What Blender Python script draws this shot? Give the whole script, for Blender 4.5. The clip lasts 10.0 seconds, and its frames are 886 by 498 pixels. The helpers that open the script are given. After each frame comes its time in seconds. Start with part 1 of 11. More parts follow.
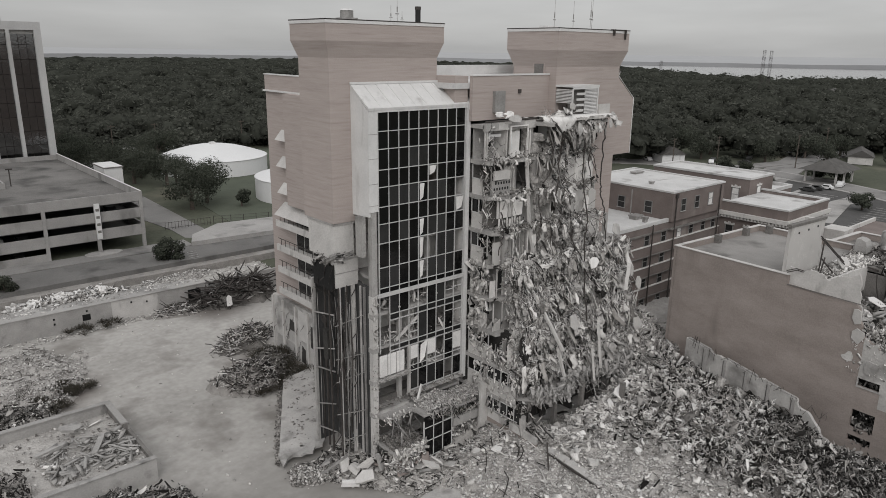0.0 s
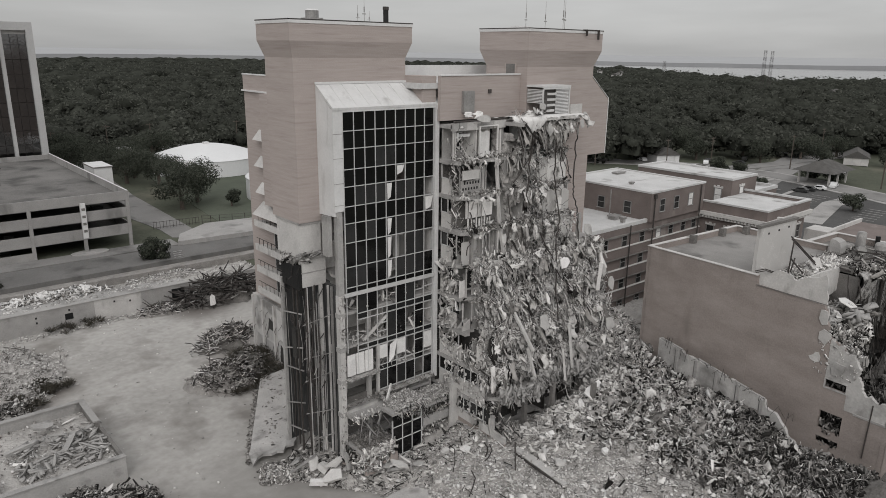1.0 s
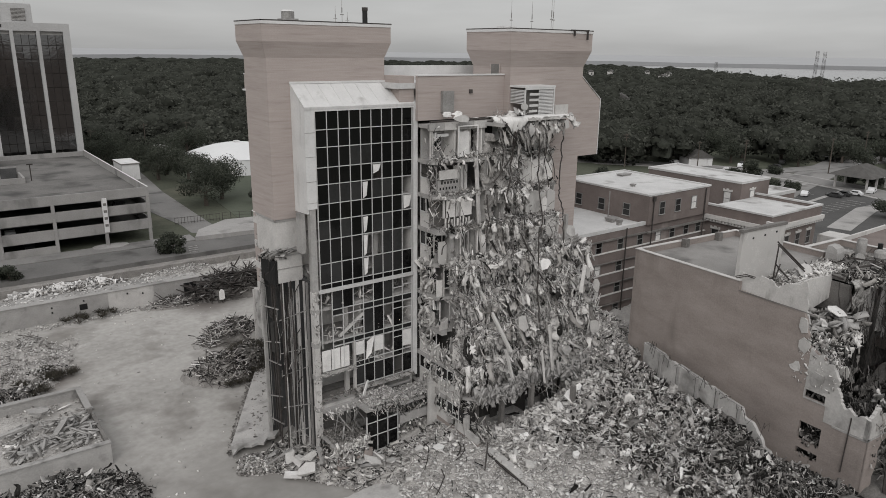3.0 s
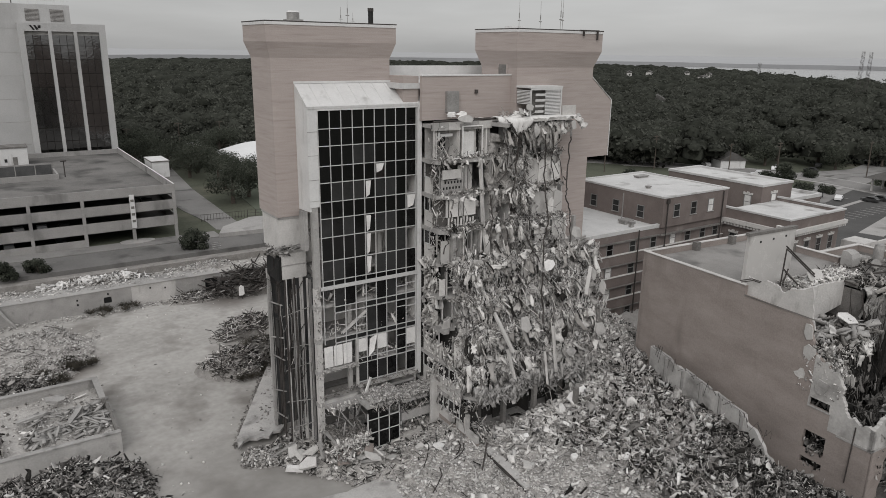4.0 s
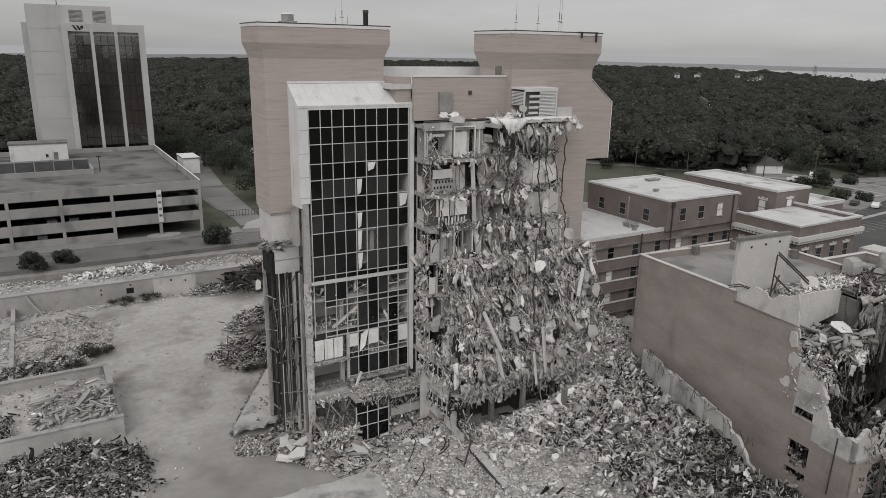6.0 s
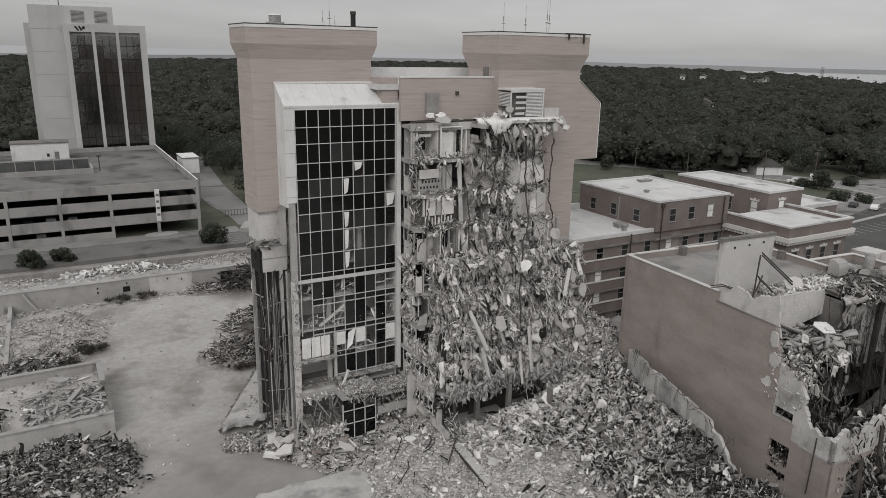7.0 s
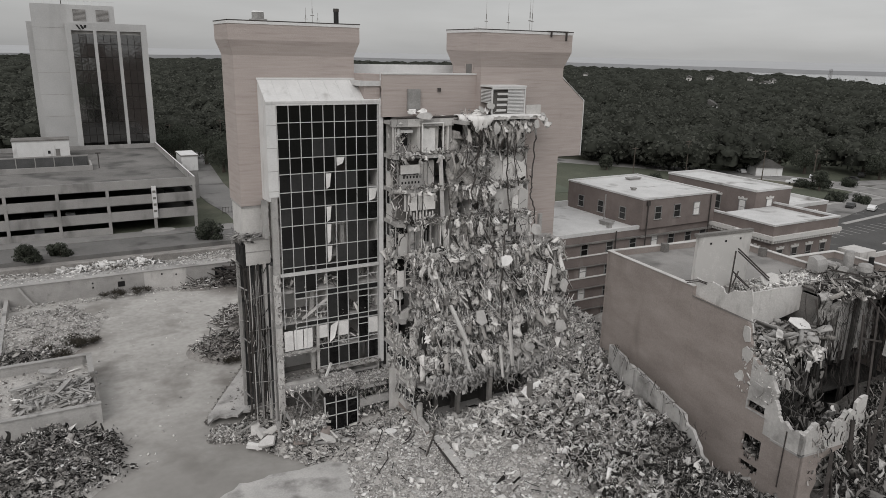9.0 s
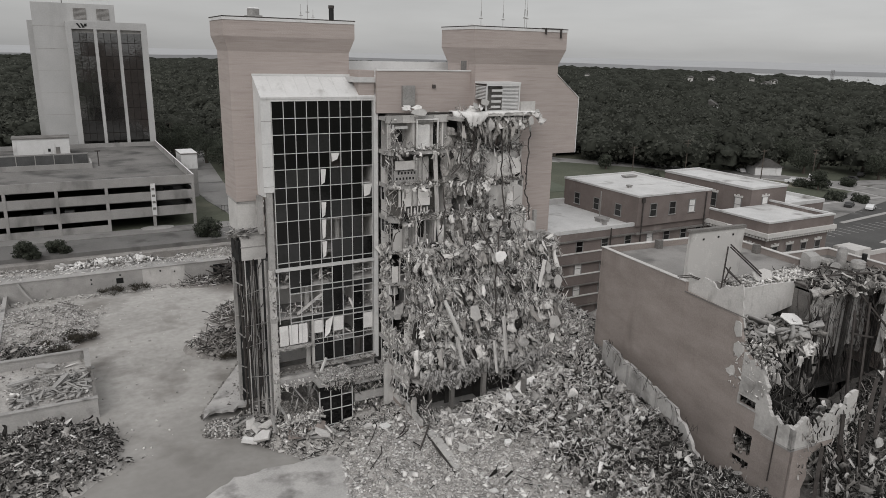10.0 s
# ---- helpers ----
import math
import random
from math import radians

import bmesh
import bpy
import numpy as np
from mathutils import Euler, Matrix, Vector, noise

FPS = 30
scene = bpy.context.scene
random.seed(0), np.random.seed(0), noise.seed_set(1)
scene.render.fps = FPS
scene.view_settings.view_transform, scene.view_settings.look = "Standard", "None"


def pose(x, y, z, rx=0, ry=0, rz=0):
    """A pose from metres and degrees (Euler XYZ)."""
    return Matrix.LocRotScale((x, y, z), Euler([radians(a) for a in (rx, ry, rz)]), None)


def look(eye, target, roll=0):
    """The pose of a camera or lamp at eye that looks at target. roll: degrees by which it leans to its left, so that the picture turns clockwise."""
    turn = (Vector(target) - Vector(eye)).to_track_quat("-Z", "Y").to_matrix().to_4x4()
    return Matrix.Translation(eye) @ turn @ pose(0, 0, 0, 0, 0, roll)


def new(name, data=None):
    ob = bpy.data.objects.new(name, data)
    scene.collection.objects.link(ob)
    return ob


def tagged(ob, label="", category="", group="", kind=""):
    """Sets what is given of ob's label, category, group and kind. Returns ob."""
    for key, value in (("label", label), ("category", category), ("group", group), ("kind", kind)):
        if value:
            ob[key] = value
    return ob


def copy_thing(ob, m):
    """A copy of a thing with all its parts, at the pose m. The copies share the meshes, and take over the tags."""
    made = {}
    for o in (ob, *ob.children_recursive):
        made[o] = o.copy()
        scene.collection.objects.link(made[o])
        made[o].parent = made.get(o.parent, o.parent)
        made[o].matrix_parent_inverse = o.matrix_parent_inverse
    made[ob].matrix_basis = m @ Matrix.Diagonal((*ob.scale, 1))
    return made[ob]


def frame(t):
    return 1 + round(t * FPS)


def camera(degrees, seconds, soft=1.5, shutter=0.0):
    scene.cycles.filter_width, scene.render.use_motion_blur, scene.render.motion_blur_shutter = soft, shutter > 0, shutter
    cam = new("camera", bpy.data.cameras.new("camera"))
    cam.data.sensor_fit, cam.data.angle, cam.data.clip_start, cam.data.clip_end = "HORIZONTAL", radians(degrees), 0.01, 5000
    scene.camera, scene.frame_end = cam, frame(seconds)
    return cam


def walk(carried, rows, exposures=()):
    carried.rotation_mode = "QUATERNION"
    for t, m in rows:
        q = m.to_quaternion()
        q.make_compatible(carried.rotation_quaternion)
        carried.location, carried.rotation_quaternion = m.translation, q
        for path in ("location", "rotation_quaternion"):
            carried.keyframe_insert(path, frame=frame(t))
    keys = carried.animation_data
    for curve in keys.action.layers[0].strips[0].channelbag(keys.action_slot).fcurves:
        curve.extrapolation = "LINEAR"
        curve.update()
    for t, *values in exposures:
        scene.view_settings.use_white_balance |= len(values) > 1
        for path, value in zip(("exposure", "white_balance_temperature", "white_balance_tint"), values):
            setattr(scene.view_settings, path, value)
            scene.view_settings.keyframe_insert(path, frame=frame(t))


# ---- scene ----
cam = camera(64.4, 10.0, soft=0.75)
METRES, EYE, TILT, LEAN, TURN = 27.0, 44.0, 0.0, 0.0, -41.2
ROWS = [
    (0.0, 0.0, 0.0, 0.0, 0.21, -15.83, -0.72),
    (0.5, 0.0692, -0.0017, 0.0003, 0.28, -15.81, -0.73),
    (1.0, 0.1382, -0.0036, 0.0002, 0.58, -15.8, -0.74),
    (1.5, 0.2068, -0.0041, 0.0006, 1.12, -15.79, -0.74),
    (2.0, 0.2748, -0.0049, 0.0009, 1.97, -15.79, -0.74),
    (2.5, 0.3427, -0.006, 0.0016, 3.09, -15.8, -0.73),
    (4.0, 0.5434, -0.0057, 0.0035, 7.57, -15.81, -0.74),
    (4.5, 0.605, -0.0057, 0.0045, 8.85, -15.82, -0.77),
    (5.0, 0.6629, -0.0061, 0.0054, 9.89, -15.8, -0.83),
    (5.5, 0.7158, -0.0071, 0.0072, 10.81, -15.81, -0.9),
    (7.0, 0.8454, -0.0143, 0.0102, 11.92, -15.74, -1.06),
    (7.5, 0.8796, -0.018, 0.0089, 12.14, -15.72, -1.1),
    (8.0, 0.9096, -0.0217, 0.007, 12.34, -15.71, -1.14),
    (8.5, 0.9359, -0.0259, 0.0033, 12.48, -15.69, -1.18),
    (9.0, 0.9583, -0.0305, -0.0027, 12.57, -15.68, -1.21),
    (9.5, 0.9767, -0.0362, -0.0097, 12.66, -15.66, -1.25),
    (10.0, 0.9924, -0.0428, -0.0168, 12.73, -15.65, -1.28),
]
walk(cam, [(t, pose(0, 0, EYE, TILT, LEAN, TURN) @ pose(METRES * x, METRES * y, METRES * z, 90 + pitch, roll, yaw)) for t, x, y, z, yaw, pitch, roll in ROWS])

# ---- world and light ----
world = bpy.data.worlds.new("overcast_sky")
scene.world = world
world.use_nodes = True
wn, wl = world.node_tree.nodes, world.node_tree.links
wn.clear()
w_out = wn.new("ShaderNodeOutputWorld")
w_bg = wn.new("ShaderNodeBackground")
w_bg.inputs["Strength"].default_value = 1.0
w_sky = wn.new("ShaderNodeTexSky")
w_sky.sky_type, w_sky.sun_disc = "NISHITA", False
w_sky.sun_elevation, w_sky.sun_rotation = radians(38), radians(223)
w_grey = wn.new("ShaderNodeHueSaturation")
w_grey.inputs["Saturation"].default_value = 0.12
w_grey.inputs["Value"].default_value = 0.03
wl.new(w_sky.outputs[0], w_grey.inputs["Color"])
w_co = wn.new("ShaderNodeTexCoord")
w_sep = wn.new("ShaderNodeSeparateXYZ")
wl.new(w_co.outputs["Generated"], w_sep.inputs[0])
# cloud deck: dull near the horizon, brighter overhead
w_ramp = wn.new("ShaderNodeValToRGB")
el = w_ramp.color_ramp.elements
el[0].position, el[0].color = 0.0, (0.31, 0.31, 0.31, 1)
el[1].position, el[1].color = 1.0, (0.92, 0.925, 0.94, 1)
for p, c in ((0.04, 0.32), (0.12, 0.325), (0.2, 0.36), (0.38, 0.62)):
    e = el.new(p)
    e.color = (c, c, c * 0.995, 1)
wl.new(w_sep.outputs["Z"], w_ramp.inputs[0])
w_map = wn.new("ShaderNodeMapping")
w_map.inputs["Scale"].default_value = (2.0, 2.0, 13.0)
wl.new(w_co.outputs["Generated"], w_map.inputs[0])
w_noi = wn.new("ShaderNodeTexNoise")
w_noi.inputs["Scale"].default_value, w_noi.inputs["Detail"].default_value = 2.2, 5.0
wl.new(w_map.outputs[0], w_noi.inputs["Vector"])
w_clo = wn.new("ShaderNodeMapRange")
w_clo.inputs["From Min"].default_value, w_clo.inputs["From Max"].default_value = 0.3, 0.7
w_clo.inputs["To Min"].default_value, w_clo.inputs["To Max"].default_value = 0.86, 1.1
wl.new(w_noi.outputs[0], w_clo.inputs[0])
w_dot = wn.new("ShaderNodeVectorMath")
w_dot.operation = "DOT_PRODUCT"
w_dot.inputs[1].default_value = (0.75, -0.65, 0.0)
wl.new(w_co.outputs["Generated"], w_dot.inputs[0])
w_side = wn.new("ShaderNodeMath")
w_side.operation = "MULTIPLY_ADD"
w_side.inputs[1].default_value, w_side.inputs[2].default_value = 0.17, 0.957
wl.new(w_dot.outputs["Value"], w_side.inputs[0])
w_cs = wn.new("ShaderNodeMath")
w_cs.operation = "MULTIPLY"
wl.new(w_clo.outputs[0], w_cs.inputs[0])
wl.new(w_side.outputs[0], w_cs.inputs[1])
w_mul = wn.new("ShaderNodeMix")
w_mul.data_type, w_mul.blend_type = "RGBA", "MULTIPLY"
w_mul.inputs["Factor"].default_value = 1.0
wl.new(w_ramp.outputs[0], w_mul.inputs["A"])
wl.new(w_cs.outputs[0], w_mul.inputs["B"])
w_add = wn.new("ShaderNodeMix")
w_add.data_type, w_add.blend_type = "RGBA", "ADD"
w_add.inputs["Factor"].default_value = 1.0
wl.new(w_mul.outputs["Result"], w_add.inputs["A"])
wl.new(w_grey.outputs[0], w_add.inputs["B"])
wl.new(w_add.outputs["Result"], w_bg.inputs["Color"])
wl.new(w_bg.outputs[0], w_out.inputs[0])

sun = new("sun", bpy.data.lights.new("sun", "SUN"))
sun.data.energy, sun.data.angle, sun.data.color = 1.1, radians(40), (1.0, 0.975, 0.95)
sun.matrix_world = look((0, 0, 75), (62, 66, 5))
scene.view_settings.exposure = 0.0


# ---- materials ----
def material(name, lo, hi, rough=0.85, scale=0.35, fine=9.0, bump=0.3, metal=0.0, island=0.0, rand=0.0, streak=0.0, spec=0.3, bscale=None, stain=None, bdist=0.25):
    """Two colours mixed by a broad and a fine noise in world-size units; island and rand vary it piece by piece."""
    m = bpy.data.materials.new(name)
    m.use_nodes = True
    nt = m.node_tree
    n, l = nt.nodes, nt.links
    b = n["Principled BSDF"]
    b.inputs["Roughness"].default_value = rough
    b.inputs["Metallic"].default_value = metal
    b.inputs["Specular IOR Level"].default_value = spec
    co = n.new("ShaderNodeTexCoord")
    geo = n.new("ShaderNodeNewGeometry")
    vec = geo.outputs["Position"]
    big = n.new("ShaderNodeTexNoise")
    big.inputs["Scale"].default_value, big.inputs["Detail"].default_value = scale, 6.0
    big.inputs["Roughness"].default_value = 0.62
    if streak:
        mp = n.new("ShaderNodeMapping")
        mp.inputs["Scale"].default_value = (1.0, 1.0, streak)
        l.new(vec, mp.inputs[0])
        l.new(mp.outputs[0], big.inputs["Vector"])
    else:
        l.new(vec, big.inputs["Vector"])
    sm = n.new("ShaderNodeTexNoise")
    sm.inputs["Scale"].default_value, sm.inputs["Detail"].default_value = fine, 4.0
    l.new(vec, sm.inputs["Vector"])
    mix = n.new("ShaderNodeMath")
    mix.operation = "MULTIPLY_ADD"
    mix.inputs[1].default_value = 0.65
    l.new(big.outputs[0], mix.inputs[0])
    sc = n.new("ShaderNodeMath")
    sc.operation = "MULTIPLY"
    sc.inputs[1].default_value = 0.35
    l.new(sm.outputs[0], sc.inputs[0])
    l.new(sc.outputs[0], mix.inputs[2])
    fac = mix.outputs[0]
    for amount, src in ((island, geo.outputs["Random Per Island"]), (rand, None)):
        if not amount:
            continue
        if src is None:
            oi = n.new("ShaderNodeObjectInfo")
            src = oi.outputs["Random"]
        a = n.new("ShaderNodeMath")
        a.operation = "SUBTRACT"
        l.new(src, a.inputs[0])
        a.inputs[1].default_value = 0.5
        c = n.new("ShaderNodeMath")
        c.operation = "MULTIPLY_ADD"
        l.new(a.outputs[0], c.inputs[0])
        c.inputs[1].default_value = amount
        l.new(fac, c.inputs[2])
        fac = c.outputs[0]
    mr = n.new("ShaderNodeMapRange")
    mr.inputs["From Min"].default_value, mr.inputs["From Max"].default_value = 0.32, 0.68
    l.new(fac, mr.inputs[0])
    cm = n.new("ShaderNodeMix")
    cm.data_type = "RGBA"
    cm.inputs["A"].default_value, cm.inputs["B"].default_value = (*lo, 1), (*hi, 1)
    l.new(mr.outputs[0], cm.inputs["Factor"])
    col = cm.outputs["Result"]
    if stain:
        scol, sscale, lo_t, hi_t, stretch = stain
        smp = n.new("ShaderNodeMapping")
        smp.inputs["Scale"].default_value = (1.0, 1.0, stretch)
        smp.inputs["Location"].default_value = (13.0, 5.0, 2.0)
        l.new(vec, smp.inputs[0])
        sn = n.new("ShaderNodeTexNoise")
        sn.inputs["Scale"].default_value, sn.inputs["Detail"].default_value = sscale, 7.0
        l.new(smp.outputs[0], sn.inputs["Vector"])
        sr = n.new("ShaderNodeMapRange")
        sr.inputs["From Min"].default_value, sr.inputs["From Max"].default_value = lo_t, hi_t
        l.new(sn.outputs[0], sr.inputs[0])
        sx = n.new("ShaderNodeMix")
        sx.data_type = "RGBA"
        l.new(sr.outputs[0], sx.inputs["Factor"])
        l.new(col, sx.inputs["A"])
        sx.inputs["B"].default_value = (*scol, 1)
        col = sx.outputs["Result"]
    l.new(col, b.inputs["Base Color"])
    if bump:
        bn = n.new("ShaderNodeTexNoise")
        bn.inputs["Scale"].default_value, bn.inputs["Detail"].default_value = bscale or fine * 0.6, 6.0
        l.new(vec, bn.inputs["Vector"])
        bp = n.new("ShaderNodeBump")
        bp.inputs["Strength"].default_value, bp.inputs["Distance"].default_value = bump, bdist
        l.new(bn.outputs[0], bp.inputs["Height"])
        l.new(bp.outputs[0], b.inputs["Normal"])
    return m


def grey(v, warm=0.0):
    return (v * (1 + warm), v, v * (1 - warm))


M_TOWER = material("textured_brick_cladding", (0.345, 0.298, 0.278), (0.43, 0.378, 0.355), 0.9, 0.3, 16, 0.15, streak=14.0, spec=0.15, stain=((0.30, 0.257, 0.24), 0.22, 0.56, 0.8, 16.0))
M_PLASTER = material("worn_pale_plaster", grey(0.40, 0.03), grey(0.58, 0.03), 0.9, 0.4, 6, 0.25, spec=0.2, stain=(grey(0.22, 0.05), 0.6, 0.58, 0.75, 0.35))
M_WHITE = material("white_painted_metal", grey(0.52, 0.01), grey(0.66, 0.01), 0.55, 0.35, 5, 0.08, spec=0.35, stain=(grey(0.36, 0.03), 0.8, 0.58, 0.78, 0.25))
M_COPING = material("pale_metal_coping", grey(0.55, 0.01), grey(0.68, 0.01), 0.5, 0.5, 6, 0.05)
M_CONC = material("grey_concrete", grey(0.25, 0.03), grey(0.40, 0.03), 0.92, 0.35, 7, 0.35, spec=0.2, stain=(grey(0.13, 0.03), 0.5, 0.58, 0.75, 0.6))
M_CONCD = material("dark_grey_concrete", grey(0.10, 0.05), grey(0.22, 0.05), 0.92, 0.5, 8, 0.4, spec=0.2)
M_ROOM = material("dusty_room_plaster", grey(0.46, 0.03), grey(0.72, 0.03), 0.95, 0.6, 8, 0.1, spec=0.1, rand=0.5, stain=(grey(0.3, 0.04), 0.5, 0.58, 0.72, 0.5))
M_MULL = material("pale_aluminium_mullion", grey(0.50, 0.01), grey(0.62, 0.01), 0.45, 1.0, 8, 0.0, 0.2)
M_STEEL = material("rusty_dark_steel", (0.038, 0.034, 0.032), (0.095, 0.085, 0.08), 0.75, 1.2, 12, 0.2, 0.3)
M_STEELG = material("grey_steel_channel", grey(0.16, 0.03), grey(0.34, 0.03), 0.6, 0.8, 9, 0.15, 0.3, island=0.6)
M_DEBRIS = material("broken_concrete_and_plaster", grey(0.26, 0.04), grey(0.72, 0.03), 0.92, 0.9, 9, 0.05, spec=0.15, island=0.6)
M_DEBRISD = material("dark_mixed_scrap", grey(0.02, 0.08), grey(0.33, 0.05), 0.85, 0.22, 9, 0.05, spec=0.2, island=0.9)
M_WIRE = material("hanging_wire_and_lath", grey(0.04, 0.06), grey(0.52, 0.04), 0.8, 0.9, 9, 0.0, 0.1, island=1.1)
M_BRIGHT = material("pale_broken_board", grey(0.52, 0.02), grey(0.76, 0.02), 0.9, 0.8, 7, 0.06, island=0.5, spec=0.15)
M_RUBBLE = material("crushed_rubble", grey(0.27, 0.05), grey(0.50, 0.04), 0.95, 0.5, 5, 0.9, spec=0.1, bscale=3.0)
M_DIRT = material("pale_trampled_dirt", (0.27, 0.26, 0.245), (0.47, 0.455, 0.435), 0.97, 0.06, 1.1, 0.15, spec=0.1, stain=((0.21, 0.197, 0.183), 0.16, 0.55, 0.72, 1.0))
M_GRASSG = material("mown_grass_and_earth", (0.058, 0.064, 0.048), (0.11, 0.115, 0.088), 0.97, 0.05, 1.5, 0.3, spec=0.1, stain=((0.16, 0.15, 0.12), 0.04, 0.58, 0.7, 1.0))
M_LAWN = material("dark_mown_lawn", (0.075, 0.085, 0.066), (0.115, 0.125, 0.098), 0.97, 0.1, 2.5, 0.3, spec=0.1)
M_ROAD = material("worn_asphalt_road", grey(0.115, 0.03), grey(0.18, 0.03), 0.95, 0.08, 4, 0.15, spec=0.15, stain=(grey(0.08, 0.03), 0.15, 0.56, 0.7, 1.0))
M_PAVE = material("pale_concrete_paving", grey(0.25, 0.03), grey(0.38, 0.03), 0.95, 0.12, 4, 0.15, spec=0.15, stain=(grey(0.19, 0.03), 0.25, 0.54, 0.72, 1.0))
M_ROOFW = material("white_roof_membrane", grey(0.42, 0.01), grey(0.60, 0.01), 0.8, 0.25, 5, 0.1, stain=(grey(0.27, 0.03), 0.3, 0.58, 0.70, 1.0))
M_ROOFG = material("grey_gravel_roof", grey(0.20, 0.04), grey(0.30, 0.04), 0.95, 0.25, 8, 0.25, stain=(grey(0.13, 0.04), 0.2, 0.55, 0.7, 1.0))
M_BRICK = material("dark_red_brick_wall", (0.145, 0.122, 0.114), (0.215, 0.182, 0.170), 0.9, 0.4, 12, 0.2, spec=0.15, stain=((0.28, 0.25, 0.235), 0.35, 0.6, 0.76, 0.5))
M_BOXW = material("smooth_rendered_wall", (0.222, 0.192, 0.177), (0.34, 0.298, 0.276), 0.9, 0.22, 7, 0.15, streak=2.6, spec=0.15, stain=((0.21, 0.182, 0.167), 0.4, 0.58, 0.8, 0.3))
M_STONE = material("pale_carved_stone", grey(0.46, 0.03), grey(0.60, 0.03), 0.85, 0.6, 7, 0.2, stain=(grey(0.30, 0.03), 0.8, 0.6, 0.75, 0.5))
M_OFFICE = material("white_precast_panel", grey(0.36, 0.01), grey(0.47, 0.01), 0.85, 0.1, 3, 0.1, stain=(grey(0.28, 0.02), 0.12, 0.56, 0.75, 0.2))
M_GARAGE = material("garage_concrete", grey(0.22, 0.03), grey(0.33, 0.03), 0.92, 0.2, 5, 0.2, stain=(grey(0.15, 0.03), 0.3, 0.55, 0.72, 0.4))
M_BARK = material("grey_brown_bark", (0.06, 0.05, 0.042), (0.12, 0.10, 0.085), 0.95, 2.0, 14, 0.4)
# Crown cores darker than the tufts: shade between leaves put into colour.
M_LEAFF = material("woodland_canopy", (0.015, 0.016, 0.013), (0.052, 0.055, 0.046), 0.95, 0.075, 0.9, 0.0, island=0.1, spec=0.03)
M_SHRUB = material("dry_dark_shrub", (0.03, 0.028, 0.022), (0.085, 0.075, 0.06), 0.9, 0.8, 8.0, 0.0, island=0.7)
M_TANK = material("white_tank_paint", grey(0.60, 0.0), grey(0.70, 0.0), 0.5, 0.06, 2, 0.03)
M_CARW = material("white_car_paint", grey(0.6), grey(0.68), 0.3, 1, 5, 0.0)
M_CARD = material("dark_car_paint", grey(0.03), grey(0.06), 0.3, 1, 5, 0.0)
M_TYRE = material("black_rubber", grey(0.015), grey(0.03), 0.8, 2, 9, 0.0)
M_ROOFS = material("shingle_house_roof", grey(0.06, 0.05), grey(0.11, 0.05), 0.95, 0.5, 8, 0.2)
M_WATER = material("lake_water", grey(0.24), grey(0.27), 0.25, 0.003, 0.05, 0.1, spec=0.5)
# Distance haze is put into the pale base colours of these two.
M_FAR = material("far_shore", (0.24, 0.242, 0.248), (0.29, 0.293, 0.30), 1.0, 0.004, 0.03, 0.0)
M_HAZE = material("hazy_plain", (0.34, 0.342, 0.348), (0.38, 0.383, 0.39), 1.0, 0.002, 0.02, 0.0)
M_STREET = material("grey_concrete_street", grey(0.17, 0.03), grey(0.26, 0.03), 0.95, 0.08, 4, 0.15, spec=0.15, stain=(grey(0.09, 0.03), 0.12, 0.55, 0.7, 1.0))
M_DECK = material("dirty_garage_deck", grey(0.095, 0.04), grey(0.20, 0.04), 0.95, 0.1, 4, 0.15, spec=0.15, stain=(grey(0.07, 0.03), 0.12, 0.5, 0.66, 1.0))
# Near-black that puts indoor shade into the colour; also the dark counterweight.
M_DARKSHADE = material("dark_block_and_shade", grey(0.02, 0.05), grey(0.06, 0.05), 0.95, 0.5, 6, 0.3)
M_SLABP = material("pale_worn_slab", grey(0.32, 0.03), grey(0.50, 0.03), 0.95, 0.3, 5, 0.2, stain=(grey(0.20, 0.04), 0.35, 0.52, 0.68, 1.0))
M_FRAME = material("grey_window_frame", grey(0.17, 0.02), grey(0.24, 0.02), 0.6, 1, 6, 0.0)
M_RUBD = material("grey_earthy_rubble", grey(0.12, 0.06), grey(0.30, 0.05), 0.95, 0.5, 6, 0.15, spec=0.1, island=0.6, bscale=3.0)
M_GRAVEL = material("crushed_grey_gravel", grey(0.27, 0.04), grey(0.58, 0.03), 0.95, 0.5, 8, 0.05, spec=0.1, island=0.55)
M_ROOFD = material("dirty_dark_roof", grey(0.14, 0.05), grey(0.24, 0.05), 0.95, 0.3, 7, 0.15, spec=0.1, stain=(grey(0.09, 0.05), 0.35, 0.5, 0.66, 1.0))
M_SHEET = material("dusty_torn_wallboard", grey(0.28, 0.04), grey(0.64, 0.03), 0.95, 1.1, 7, 0.05, spec=0.1, island=0.5)
M_SCRAPD = material("sooty_scrap", grey(0.012, 0.08), grey(0.15, 0.05), 0.85, 0.9, 9, 0.05, spec=0.2, island=0.95)
M_SOIL = material("dark_earthy_debris", grey(0.06, 0.07), grey(0.21, 0.05), 0.95, 0.6, 6, 0.4, spec=0.1, bscale=3.0)
M_LOT = material("dark_parking_asphalt", grey(0.055, 0.02), grey(0.10, 0.02), 0.95, 0.08, 4, 0.15, spec=0.15, stain=(grey(0.13, 0.02), 0.12, 0.58, 0.72, 1.0))
M_MASS = material("packed_wallboard_debris", grey(0.13, 0.05), grey(0.56, 0.03), 0.95, 1.5, 8, 0.5, spec=0.1, bscale=6.0, stain=(grey(0.07, 0.05), 1.1, 0.53, 0.66, 1.0))
M_MASSD = material("dark_packed_debris", grey(0.11, 0.05), grey(0.46, 0.04), 0.95, 1.4, 8, 0.5, spec=0.1, bscale=6.0)
M_BLACK = material("black_sheet", grey(0.008), grey(0.016), 0.6, 1, 6, 0.1)


